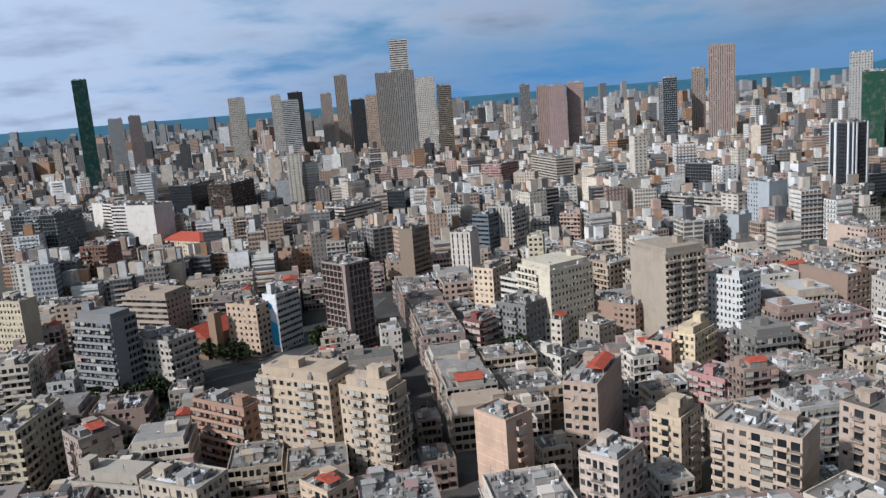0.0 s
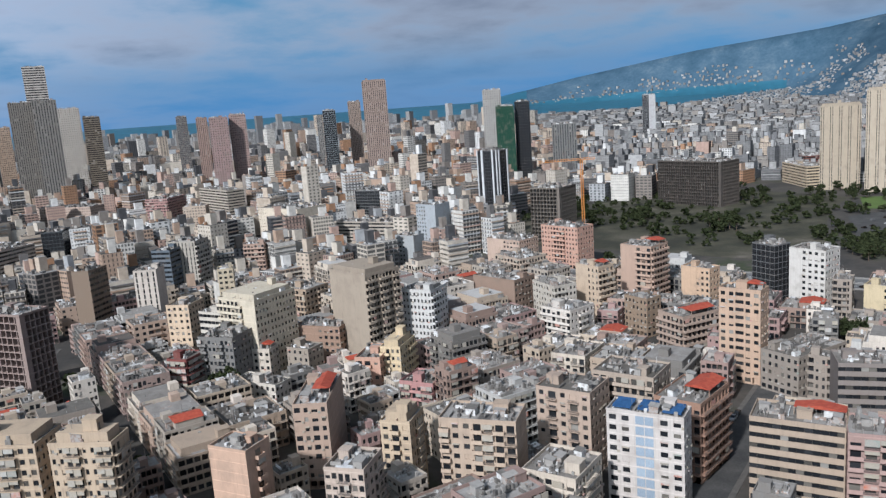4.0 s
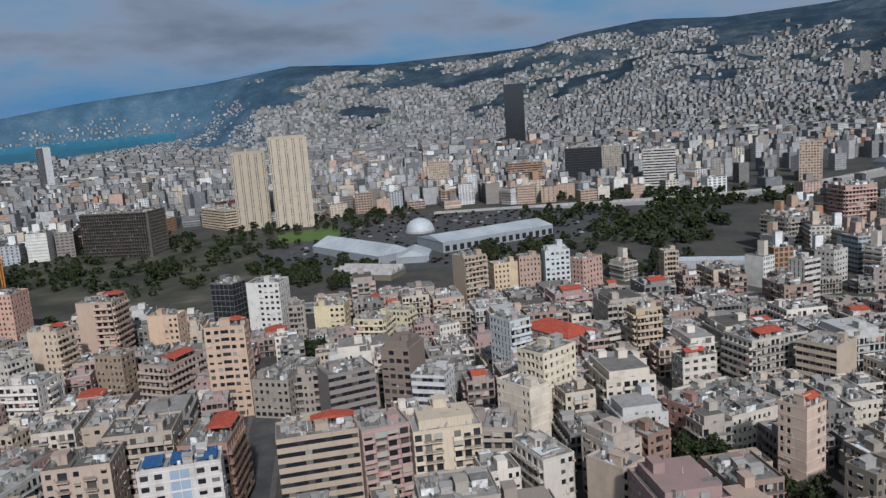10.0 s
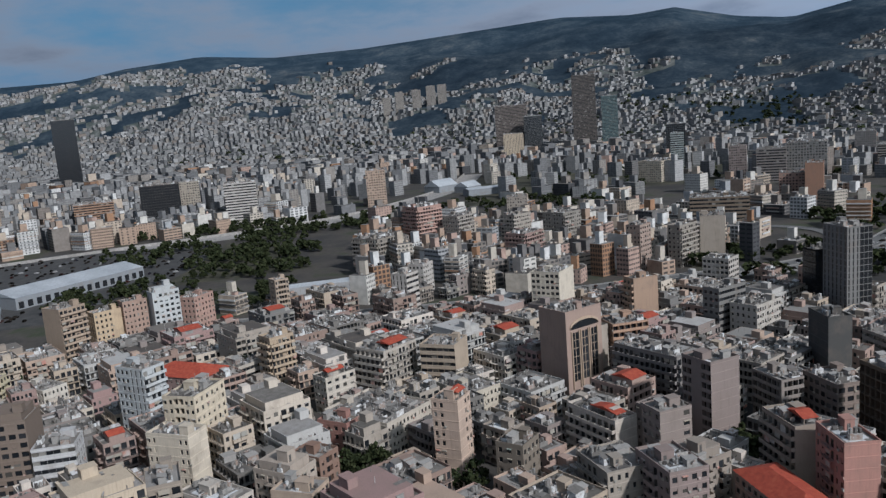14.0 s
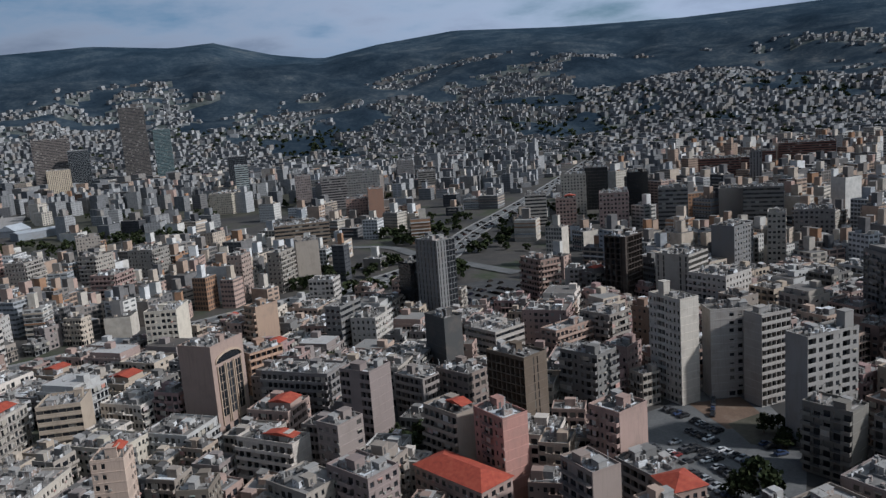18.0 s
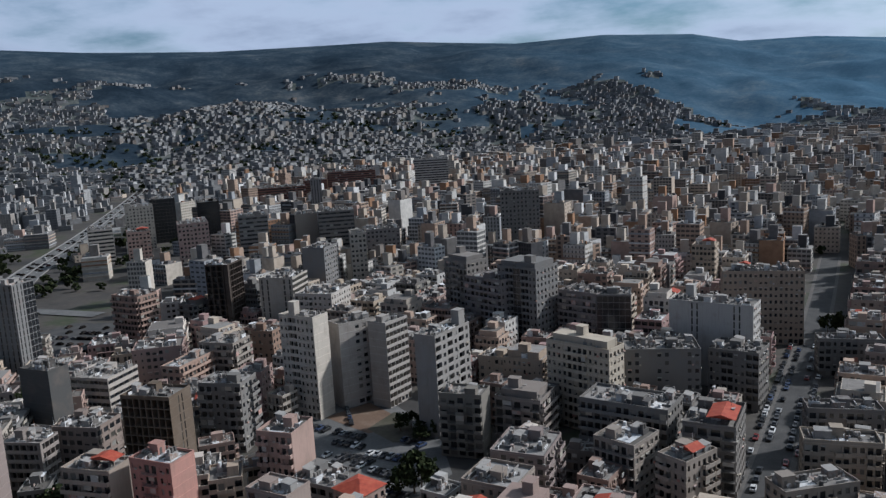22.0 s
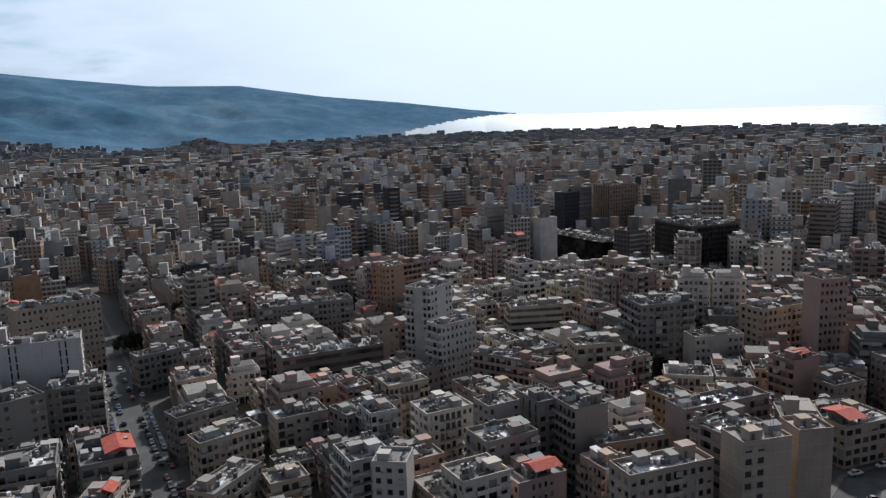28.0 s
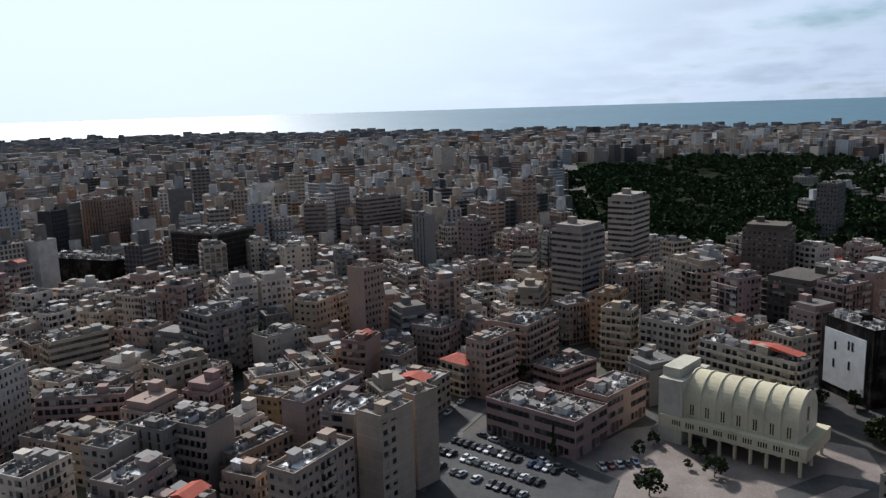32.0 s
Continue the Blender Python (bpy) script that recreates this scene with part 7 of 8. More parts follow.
for spot in ((-145, 273, 4, 6, 11), (-116, 271, 4, 8, 10), (-110, 283, 4, 9, 10), (-94, 320, 5, 12, 9), (-129, 262, 4, 6, 10), (-137, 308, 3, 6, 10), (-109, 323, 3, 5, 8), (-56, 322, 4, 6, 11), (27, 280, 5, 7, 12), (97, 300, 2, 4, 8),
             (-61, 608, 9, 30, 10), (-150, 660, 9, 34, 11), (-190, 830, 7, 30, 10), (287, 186, 3, 5, 11), (439, 288, 4, 12, 9), (321, 42, 5, 8, 12), (209, -3, 4, 7, 10), (198, -6, 3, 6, 9), (188, -32, 3, 6, 9), (280, -152, 3, 6, 9), (199, -124, 5, 9, 10),
             (184, -128, 4, 8, 11), (85, -170, 3, 4, 11), (98, -214, 7, 9, 6), (232, -370, 4, 9, 9), (414, -312, 3, 9, 10), (464, -252, 5, 12, 9), (275, -211, 3, 7, 9), (-179, -341, 4, 6, 9), (-189, -361, 3, 6, 9), (-107, -399, 4, 12, 9), (-120, -262, 3, 6, 7), (-164, -289, 5, 9, 9), (-61, -360, 4, 8, 10),
             (-230, -152, 7, 9, 13), (-232, -132, 2, 3, 9), (-203, -153, 3, 6, 8), (-132, -72, 3, 4, 10), (-174, 82, 5, 6, 9), (-205, 76, 3, 6, 6), (-282, 79, 5, 9, 9), (-213, 88, 3, 5, 6), (508, 54, 7, 22, 10), (499, 90, 6, 18, 9), (449, 259, 4, 12, 8), (610, 110, 7, 35, 6), (492, 56, 5, 14, 10)):
    grove(*spot, seed=int(abs(spot[0])))
for spot in ((-146, 27, 6.5, 7.5), (-158, 24, 5, 6), (-132, 8, 7, 9), (-157, 6, 5, 4.5), (-166, 11, 4.5, 4), (-210, -24, 6, 4.5), (-218, -30, 6, 4), (-221, -37, 7, 5), (-150, 20, 3, 3)):
    tree(*spot)
for spot in ((-150.6, -19.6, 11, 2.6, "spire"), (341, 147, 12, 3, "spire"), (338, 163, 11, 3, "spire"), (293, 182, 10, 3, "spire")):
    tree(*spot)
for spot in ((456, 435, 6, 20, 12), (658, 497, 5, 30, 11), (649, 443, 4, 18, 10), (446, 293, 5, 14, 9), (594, 542, 8, 40, 10), (459, 608, 8, 40, 10), (422, 524, 9, 30, 11), (660, 400, 7, 40, 8), (444, 298, 6, 18, 9), (434, 253, 5, 14, 9), (540, 190, 6, 18, 9), (783, 421, 6, 40, 10)):
    grove(*spot, seed=int(spot[0]))


def wood(name, n, spots, label, form, h, mat, seed, clumps=10, leaves=10):
    """Trees past counting, joined into one mesh."""
    rng = random.Random(seed)
    kinds = [crown_mesh(seed + i, form, clumps, leaves, 1.3 if clumps > 6 else 2.4) for i in range(4)]
    v, f = [], []
    for _ in range(n):
        cx, cy, rx, ry = rng.choice(spots)
        a, q = rng.uniform(0, 6.28), math.sqrt(rng.random())
        x, y = cx + rx * q * math.cos(a), cy + ry * q * math.sin(a)
        if not free(x, y, 2.0):
            continue
        k = rng.choice(kinds)
        hh, t = h * rng.uniform(0.7, 1.3), rng.uniform(0, 6.28)
        c, s, z, i = math.cos(t) * hh, math.sin(t) * hh, land(x, y), len(v)
        v += [(x + p[0] * c - p[1] * s, y + p[0] * s + p[1] * c, z + p[2] * hh * (1.0 if form != "round" else 0.9) - 0.1 * hh) for p in k.v]
        f += [tuple(j + i for j in q2) for q2 in k.f]
    me = bpy.data.meshes.new(name)
    me.from_pydata(v, [], f)
    me.materials.append(mat)
    tagged(new(name, me), label=label, category="trees", kind="stuff")


def woods():
    wood("pine_wood", 2000, [(-700, 10, 180, 50), (-960, 10, 260, 70), (-560, 60, 90, 60), (-620, 150, 160, 110), (-800, 180, 200, 160), (-1050, 200, 260, 200), (-1250, 220, 150, 150), (-600, 300, 150, 150)], "dark pine wood of the city park", "umbrella", 13, CONIFER, 41)
    wood("valley_trees", 900, [(1100, -420, 250, 160), (1300, -600, 260, 200), (980, -700, 120, 200), (900, -250, 90, 120), (560, -560, 90, 140), (430, -290, 60, 60), (520, -430, 90, 50), (600, -300, 90, 60), (760, 120, 90, 100), (660, 70, 80, 60), (900, 60, 30, 200), (830, -30, 20, 120)], "scattered green trees of the river valley", "round", 10, LEAF, 42)
    wood("slope_trees", 2600, [(2300 * math.sin(radians(q)), 2300 * math.cos(radians(q)), 420, 420) for q in range(84, 182, 7)] + [(1700 * math.sin(radians(q)), 1700 * math.cos(radians(q)), 260, 260) for q in range(112, 170, 7)], "dark trees between the houses on the slopes", "round", 13, LEAF, 45, 5, 5)
    wood("parkland_trees", 420, [(520, 560, 140, 90), (470, 420, 90, 70), (620, 430, 80, 60), (480, 300, 40, 60), (430, 560, 70, 90), (760, 420, 120, 60), (560, 150, 50, 60)], "bushes and trees of the overgrown parkland", "round", 7.5, LEAF, 43)
    wood("town_trees", 900, [(0, 0, 430, 430), (0, 0, 700, 700), (-150, 700, 130, 120), (300, 900, 300, 200), (-125, 285, 60, 60), (-150, 250, 50, 60)], "small trees in courts and streets of the town", "round", 7, LEAF, 44)


# ---- cars ----
CARPAINT = None


def car_paint():
    m, k = new_mat("car_paint")
    oi = k.n("ShaderNodeObjectInfo")
    n = k.noise(k.n("ShaderNodeTexCoord").outputs["Object"], 3.0, 3.0)
    c = k.n("ShaderNodeHueSaturation", Color=oi.outputs["Color"], Value=k.n("ShaderNodeMapRange", i0=n, i1=0.3, i2=0.7, i3=0.9, i4=1.05).outputs[0]).outputs[0]
    finish(k, c, 0.3, spec=0.5)
    return m


CARPAINT = car_paint()
RUBBER = varied("tyre_rubber", [(0.0, (0.012, 0.012, 0.012)), (1.0, (0.03, 0.03, 0.03))], 4.0)


def loft(sections):
    """Skins cross sections (equal counts) along x."""
    m = M()
    n = len(sections[0])
    for s in sections:
        m.v += s
    for i in range(len(sections) - 1):
        for k in range(n - 1):
            m.f.append((i * n + k, i * n + k + 1, (i + 1) * n + k + 1, (i + 1) * n + k))
            m.m.append(0)
    m.f += [tuple(range(n))[::-1], tuple(range((len(sections) - 1) * n, len(sections) * n))]
    m.m += [0, 0]
    return m


def car_parts():
    def ring(x, w, z0, z1):
        return [(x, -w, z0), (x, -w * 1.02, z1 * 0.7), (x, -w * 0.9, z1), (x, w * 0.9, z1), (x, w * 1.02, z1 * 0.7), (x, w, z0)]
    body = loft([ring(-2.1, 0.72, 0.35, 0.72), ring(-1.95, 0.82, 0.25, 0.92), ring(-0.4, 0.86, 0.22, 0.95), ring(1.2, 0.86, 0.22, 0.9), ring(2.0, 0.78, 0.25, 0.72), ring(2.12, 0.68, 0.35, 0.6)])
    cab = loft([ring(-1.75, 0.70, 0.9, 0.95), ring(-1.15, 0.66, 0.9, 1.4), ring(0.2, 0.66, 0.9, 1.45), ring(1.05, 0.70, 0.88, 0.93)])
    top = M()
    top.box(-1.1, 0.15, -0.58, 0.58, 1.40, 1.47)
    wh = M()
    wh.box(-1.7, 1.7, -0.6, 0.6, 0.2, 0.34, bottom=True)
    n = 10
    for px in (-1.3, 1.35):
        for py in (-0.78, 0.78):
            i = len(wh.v)
            wh.v += [(px + 0.31 * math.cos(6.283 * k / n), py + s, 0.31 + 0.31 * math.sin(6.283 * k / n)) for s in (-0.1, 0.1) for k in range(n)]
            wh.f += [(i + k, i + (k + 1) % n, i + n + (k + 1) % n, i + n + k) for k in range(n)] + [tuple(range(i, i + n)), tuple(range(i + n, i + 2 * n))]
            wh.m += [0] * (n + 2)
    return body.mesh("body", [CARPAINT]), cab.mesh("cabin", [DARKGLASS]), top.mesh("car_roof", [CARPAINT]), wh.mesh("running_gear", [RUBBER])


CAR = car_parts()
CAR_SHADES = (("dark grey", (0.06, 0.06, 0.065)), ("black", (0.022, 0.022, 0.024)), ("white", (0.55, 0.55, 0.55)), ("black", (0.018, 0.018, 0.02)), ("silver", (0.32, 0.33, 0.34)), ("dark grey", (0.09, 0.09, 0.095)), ("black", (0.02, 0.02, 0.022)), ("blue", (0.04, 0.06, 0.12)), ("dark grey", (0.05, 0.05, 0.055)), ("black", (0.03, 0.03, 0.033)), ("dark red", (0.16, 0.02, 0.018)), ("black", (0.025, 0.025, 0.028)))
car_rng = random.Random(5)


def car(x, y, yaw):
    word, col = car_rng.choice(CAR_SHADES)
    root = tagged(new("car"), label=f"{word} parked car on dark asphalt", category="car", group="parked cars")
    k = car_rng.uniform(0.95, 1.12)
    root.matrix_world = pose(x, y, land(x, y) + 0.2, 0, 0, yaw) @ Matrix.Scale(k, 4)
    for name, me in zip(("body", "cabin", "car_roof"), CAR):
        ob = new(name, me)
        ob.parent, ob.color = root, (*col, 1)
    ob = new("running_gear", CAR[3])
    ob.parent = root


def car_row(x0, y0, x1, y1, gap, turn=90.0, skip=0.12):
    d = math.hypot(x1 - x0, y1 - y0)
    yaw = math.degrees(math.atan2(y1 - y0, x1 - x0))
    for i in range(int(d / gap)):
        if car_rng.random() > skip:
            car(x0 + (x1 - x0) * i * gap / d, y0 + (y1 - y0) * i * gap / d, yaw + turn + car_rng.uniform(-4, 4) + (180 if car_rng.random() < 0.5 else 0))


car_row(-152, -56, -133, -20, 2.7)
car_row(-144, -60, -125, -24, 2.7)
car_row(-165, -44, -136, -6, 5.4, 0)
car_row(-147, -5, -154, 10, 2.7)
car_row(-142, 6, -148, 12, 2.7)
car_row(141, -212, 112, -204, 2.8)
car_row(124, -200, 108, -196, 2.8)
car_row(108, -193, 88, -189, 2.7)
car_row(122, -182, 106, -177, 2.8)
car_row(100, -206, 88, -200, 2.7)
car_row(139, -240, 116, -200, 5.2, 0, 0.3)
car_row(-11, -195, -42, -345, 5.6, 0, 0.1)
car_row(-25, -195, -57, -345, 5.6, 0, 0.1)
car_row(-14.5, -190, -46, -345, 6.5, 0, 0.35)
car_row(-21.5, -190, -52, -345, 6.5, 0, 0.35)
car_row(116, -190, 100, -185, 2.8)
car_row(-160, -52, -141, -16, 2.7)
car_row(118, 112, 205, 164, 5.8, 0, 0.2)
car_row(-172, -62, -206, -53, 5.6, 0)
car_row(30, 268, 22, 290, 2.8)
car_row(86, -166, 130, -182, 2.7)
car_row(82, -174, 126, -190, 2.7)


def far_cars():
    """Cars too far to tell apart, joined."""
    rng = random.Random(9)
    m = M()
    shades = []
    spots = [(515 + 3.2 * i, 135 + 17 * j + 5.5 * k) for j in range(15) for k in (0, 1) for i in range(90) if rng.random() < 0.16]
    for pts in (offset(HIGHWAY, 8), offset(HIGHWAY, -8), offset(HIGHWAY, 3.5), offset(HIGHWAY, -3.5)):
        for (x0, y0), (x1, y1) in zip(pts, pts[1:]):
            for _ in range(max(1, int(math.hypot(x1 - x0, y1 - y0) / 26))):
                t = rng.random()
                spots.append((x0 + (x1 - x0) * t, y0 + (y1 - y0) * t))
    spots += [(306 + 3.4 * i, -330 + 11 * j) for j in range(6) for i in range(17) if rng.random() < 0.5]
    spots += [(-152 + rng.uniform(-8, 8), 425 + rng.uniform(-12, 18)) for _ in range(30)] + [(-540 + rng.uniform(-30, 20), 60 + rng.uniform(-25, 25)) for _ in range(25)]
    for x, y in spots:
        if 540 < x < 700 and 150 < y < 350 and not free(x, y, 1.0):
            continue
        c, s = (1, 0) if rng.random() < 0.5 else (0, 1)
        z = land(x, y) + 0.15
        col = rng.choice(CAR_SHADES)[1]
        n0 = len(m.f)
        m.box(x - 2.1 * c - 0.9 * s, x + 2.1 * c + 0.9 * s, y - 2.1 * s - 0.9 * c, y + 2.1 * s + 0.9 * c, z, z + 0.8)
        m.box(x - 1.2 * c - 0.75 * s, x + 0.9 * c + 0.75 * s, y - 1.2 * s - 0.75 * c, y + 0.9 * s + 0.75 * c, z + 0.8, z + 1.4)
        shades += [(*col, 1)] * (len(m.f) - n0)
    ob = put("far_cars", m, PLASTER_MIX, kind="stuff")
    layer = ob.data.attributes.new("shade", "FLOAT_COLOR", "FACE")
    layer.data.foreach_set("color", [q for c in shades for q in c])
    tagged(ob, label="far cars on the highway and showground", category="cars")


# ---- the church with the barrel roof ----
CREAM = (0.80, 0.75, 0.58)


def church():
    root = tagged(new("church"), label="cream concrete church with ribbed barrel roof on columns", category="church")
    root.matrix_world = pose(-170, 13, 5, 0, 0, 59.7)
    take(-170, 13, 59.7, 45, 24, 2)
    L, W = 44.0, 22.0
    for i in range(9):
        for y in (1.2, 11.0, W - 1.2):
            c = M()
            c.drum(5 + i * 4.75, y, 0, 5.2, 0.55, n=10)
            put("column", c, PLASTER, root, CREAM, smooth=False)
    m = M()
    m.box(1, 11, 9, W - 0.5, 0, 5.2)
    put("entrance_block", m, PLASTER, root, (0.4, 0.36, 0.3))
    deck = M()
    deck.box(0, L + 1, 0, W, 5.2, 9.2, bottom=True)
    put("gallery_storey", deck, PLASTER, root, CREAM)
    for i in range(9):
        g = M()
        for j in range(4):
            x = 4.2 + i * 4.5 + j * 0.75
            g.box(x, x + 0.42, -0.03, 0.05, 6.6, 8.2)
        put("window_group", g, DARKGLASS, root)
    y0, y1, spring, crown = 2.6, W - 2.6, 14.5, 22.5
    n = 20
    arc = [(y0 + (y1 - y0) * (1 - math.cos(math.pi * k / n)) / 2, spring + (crown - spring) * math.sin(math.pi * k / n)) for k in range(n + 1)]
    prof = [(y0, 9.2)] + arc + [(y1, 9.2)]
    v = M()
    x0, x1 = 7.0, L - 2.5
    v.v = [(x, y, z) for x in (x0, x1) for y, z in prof]
    p = len(prof)
    v.f = [(k + 1, k, p + k, p + k + 1) for k in range(p - 1)] + [tuple(range(p)), tuple(range(2 * p - 1, p - 1, -1))]
    v.m = [0] * len(v.f)
    put("barrel_roof", v, PLASTER, root, CREAM)
    for i in range(8):
        x = x0 + 0.2 + i * (x1 - x0 - 0.4) / 7
        rb = M()
        out = [(y + (y - (y0 + y1) / 2) * 0.03, z + (0.35 if z > 9.5 else 0)) for y, z in prof]
        rb.v = [(xx, y, z) for xx in (x - 0.22, x + 0.22) for y, z in out]
        rb.f = [(k + 1, k, p + k, p + k + 1) for k in range(p - 1)] + [tuple(range(p)), tuple(range(2 * p - 1, p - 1, -1))]
        rb.m = [0] * len(rb.f)
        put("rib", rb, PLASTER, root, (0.82, 0.78, 0.64))
    for i in range(7):
        xm = x0 + (i + 0.5) * (x1 - x0) / 7
        g = M()
        for dx in (-0.55, 0.2):
            g.box(xm + dx, xm + dx + 0.4, y0 - 0.05, y0 + 0.1, 10.2, 13.6)
        put("slot_window", g, DARKGLASS, root)
    g = M()
    ym = (y0 + y1) / 2
    g.box(x1 - 0.1, x1 + 0.06, ym - 1.0, ym + 1.0, 10, 18)
    put("end_window", g, GLASS, root)
    t = M()
    t.box(-1.0, 7.0, 0.8, W - 0.8, 0, 21)
    t.box(-1.0, 5.0, 3.5, W - 3.5, 21, 24)
    put("front_block", t, PLASTER, root, (0.74, 0.71, 0.62))
    st = M()
    for i in range(14):
        st.box(-1.5 - i * 0.4, -1.1 - i * 0.4, 6, 16, 0, 5.2 - i * 0.37)
    put("stairs", st, CONCRETE, root)


church()


# ---- showground halls, dome and tents ----
PALE_SHEET = varied("pale_sheet_roof", [(0.0, (0.28, 0.30, 0.32)), (1.0, (0.44, 0.46, 0.48))], 0.06, 0.5)


def hall(name, x, y, yaw, a, b, h, ridge, label, colour=(0.5, 0.52, 0.54), bays=1, tile=None):
    root = tagged(new(name), label=label, category="hall", group="halls")
    root.matrix_world = pose(x, y, land(x, y), 0, 0, yaw)
    take(x, y, yaw, a, b, 1)
    w = M()
    w.box(0, a, 0, b, 0, h)
    put("wall", w, PLASTER, root, colour)
    for i in range(bays):
        r = M()
        gable(r, -0.4, a + 0.4, b * i / bays + 0.02, b * (i + 1) / bays - 0.02, h + 0.05, ridge)
        put("roof", r, tile or PALE_SHEET, root)
    for i in range(int(a / 7)):
        d = M()
        d.box(2 + i * 7, 6 + i * 7, -0.05, 0.05, 1.0, h * 0.65)
        put("opening", d, DARKGLASS, root)


hall("exhibition_hall", 556, 228, -38, 112, 46, 9, 4, "long white exhibition hall with a shallow pale roof")
hall("white_tent", 541, 249, 63, 100, 34, 6, 7, "large white tent hall with a peaked roof")
hall("white_tent", 520, 225, 20, 30, 26, 5, 5, "small white tent beside the exhibition hall")
hall("market_shed", 479, 226, 90, 48, 24, 4, 4, "old sheds with weathered brown-grey roofs", (0.4, 0.36, 0.3), 3, CONCRETE)
hall("white_tent", 1165, -170, 130, 42, 30, 9, 9, "white event tent by the river road")
hall("white_tent", 1120, -200, 130, 30, 26, 8, 7, "white event tent by the river road")
hall("depot", 1062, -250, 100, 70, 24, 9, 2, "long white depot by the river road")
hall("depot", 425, 165, 118, 55, 9, 4, 1, "long low shed with a pale blue roof by the highway", (0.5, 0.52, 0.54))
hall("depot", 520, -20, 95, 60, 14, 6, 1.5, "long low white shed among trees", (0.6, 0.6, 0.6))


def dome():
    root = tagged(new("dome"), label="white dome on a low ring on the showground", category="dome")
    root.matrix_world = pose(664, 298, 0)
    take(648, 282, 0, 32, 32, 1)
    m = M()
    n, k = 24, 7
    m.v = [(14 * math.cos(6.2832 * i / n) * math.cos(1.5708 * j / k), 14 * math.sin(6.2832 * i / n) * math.cos(1.5708 * j / k), 2 + 12 * math.sin(1.5708 * j / k)) for j in range(k + 1) for i in range(n)]
    m.f = [(j * n + i, j * n + (i + 1) % n, (j + 1) * n + (i + 1) % n, (j + 1) * n + i) for j in range(k) for i in range(n)]
    m.m = [0] * len(m.f)
    put("shell", m, PALE_SHEET, root, smooth=True)
    r = M()
    r.drum(0, 0, 0, 2, 14.6, n=24)
    put("ring_wall", r, CONCRETE, root)


dome()


# ---- old church with tiled roof, crane ----
def old_church():
    root = tagged(new("church"), label="brown stone church with red tile roof and bell tower", category="church")
    root.matrix_world = pose(-113, 323, 0, 0, 0, 62)
    take(-113, 323, 62, 30, 18, 1)
    w = M()
    w.box(0, 30, 0, 16, 0, 11)
    put("wall", w, PLASTER, root, (0.46, 0.34, 0.24))
    r = M()
    gable(r, -0.6, 30.6, -0.8, 16.8, 11, 5)
    put("roof", r, TILE, root, label="red clay tile roof")
    for i in range(5):
        d = M()
        d.box(3 + i * 5.4, 5 + i * 5.4, -0.06, 0.06, 4, 8.5)
        put("window", d, DARKGLASS, root)
    d = M()
    d.box(-0.06, 0.06, 5, 11, 3, 8)
    put("great_window", d, DARKGLASS, root)
    t = M()
    t.box(2, 6.5, -5, -0.5, 0, 23)
    put("bell_tower", t, PLASTER, root, (0.52, 0.40, 0.29))


old_church()


def crane(x, y, h, yaw):
    root = tagged(new("tower_crane"), label="orange lattice tower crane over a building site", category="crane")
    root.matrix_world = pose(x, y, 0, 0, 0, yaw)
    m = M()
    for px in (-0.9, 0.9):
        for py in (-0.9, 0.9):
            m.box(px - 0.18, px + 0.18, py - 0.18, py + 0.18, 0, h)
    for i in range(int(h / 2.4)):
        m.box(-0.9, 0.9, -0.95, -0.8, i * 2.4, i * 2.4 + 0.2)
        m.box(-0.95, -0.8, -0.9, 0.9, i * 2.4 + 1.2, i * 2.4 + 1.4)
    put("mast", m, ORANGE, root)
    j = M()
    j.box(-12, 38, -0.3, 0.3, h, h + 0.5)
    j.box(-12, 38, -0.12, 0.12, h + 1.6, h + 1.9)
    for i in range(22):
        j.box(-12 + i * 2.3, -11.7 + i * 2.3, -0.12, 0.12, h + 0.5, h + 1.6)
    put("jib", j, ORANGE, root)
    c = M()
    c.box(-12, -9, -0.8, 0.8, h - 1.6, h)
    put("counterweight", c, CONCRETE, root)


ORANGE = varied("orange_paint", [(0.0, (0.45, 0.17, 0.04)), (1.0, (0.58, 0.26, 0.08))], 0.6, 0.5)
crane(388, 530, 58, 160)

# ---- the rest of the town ----
# thin and empty stretches: azimuth from, to, radius from, to, share of plots built on
OPEN_LAND = ((31, 48, 440, 800, 0.0), (46, 76, 440, 900, 0.0), (74, 92, 480, 900, 0.0), (88, 120, 760, 1300, 0.10), (118, 152, 640, 1100, 0.3), (120, 140, 420, 640, 0.2), (266, 320, 430, 1350, 0.02), (-40, -6, 225, 420, 0.35))


def share(q, r):
    for a0, a1, r0, r1, s in OPEN_LAND:
        if a0 <= q <= a1 and r0 <= r <= r1:
            return s
    return 0.93


def plan_yaw(q):
    """The way the streets run, by quarter."""
    return -11.5 if 140 < q < 232 else (31.0 if 35 < q <= 140 else (8.0 if q <= 35 else 38.0))


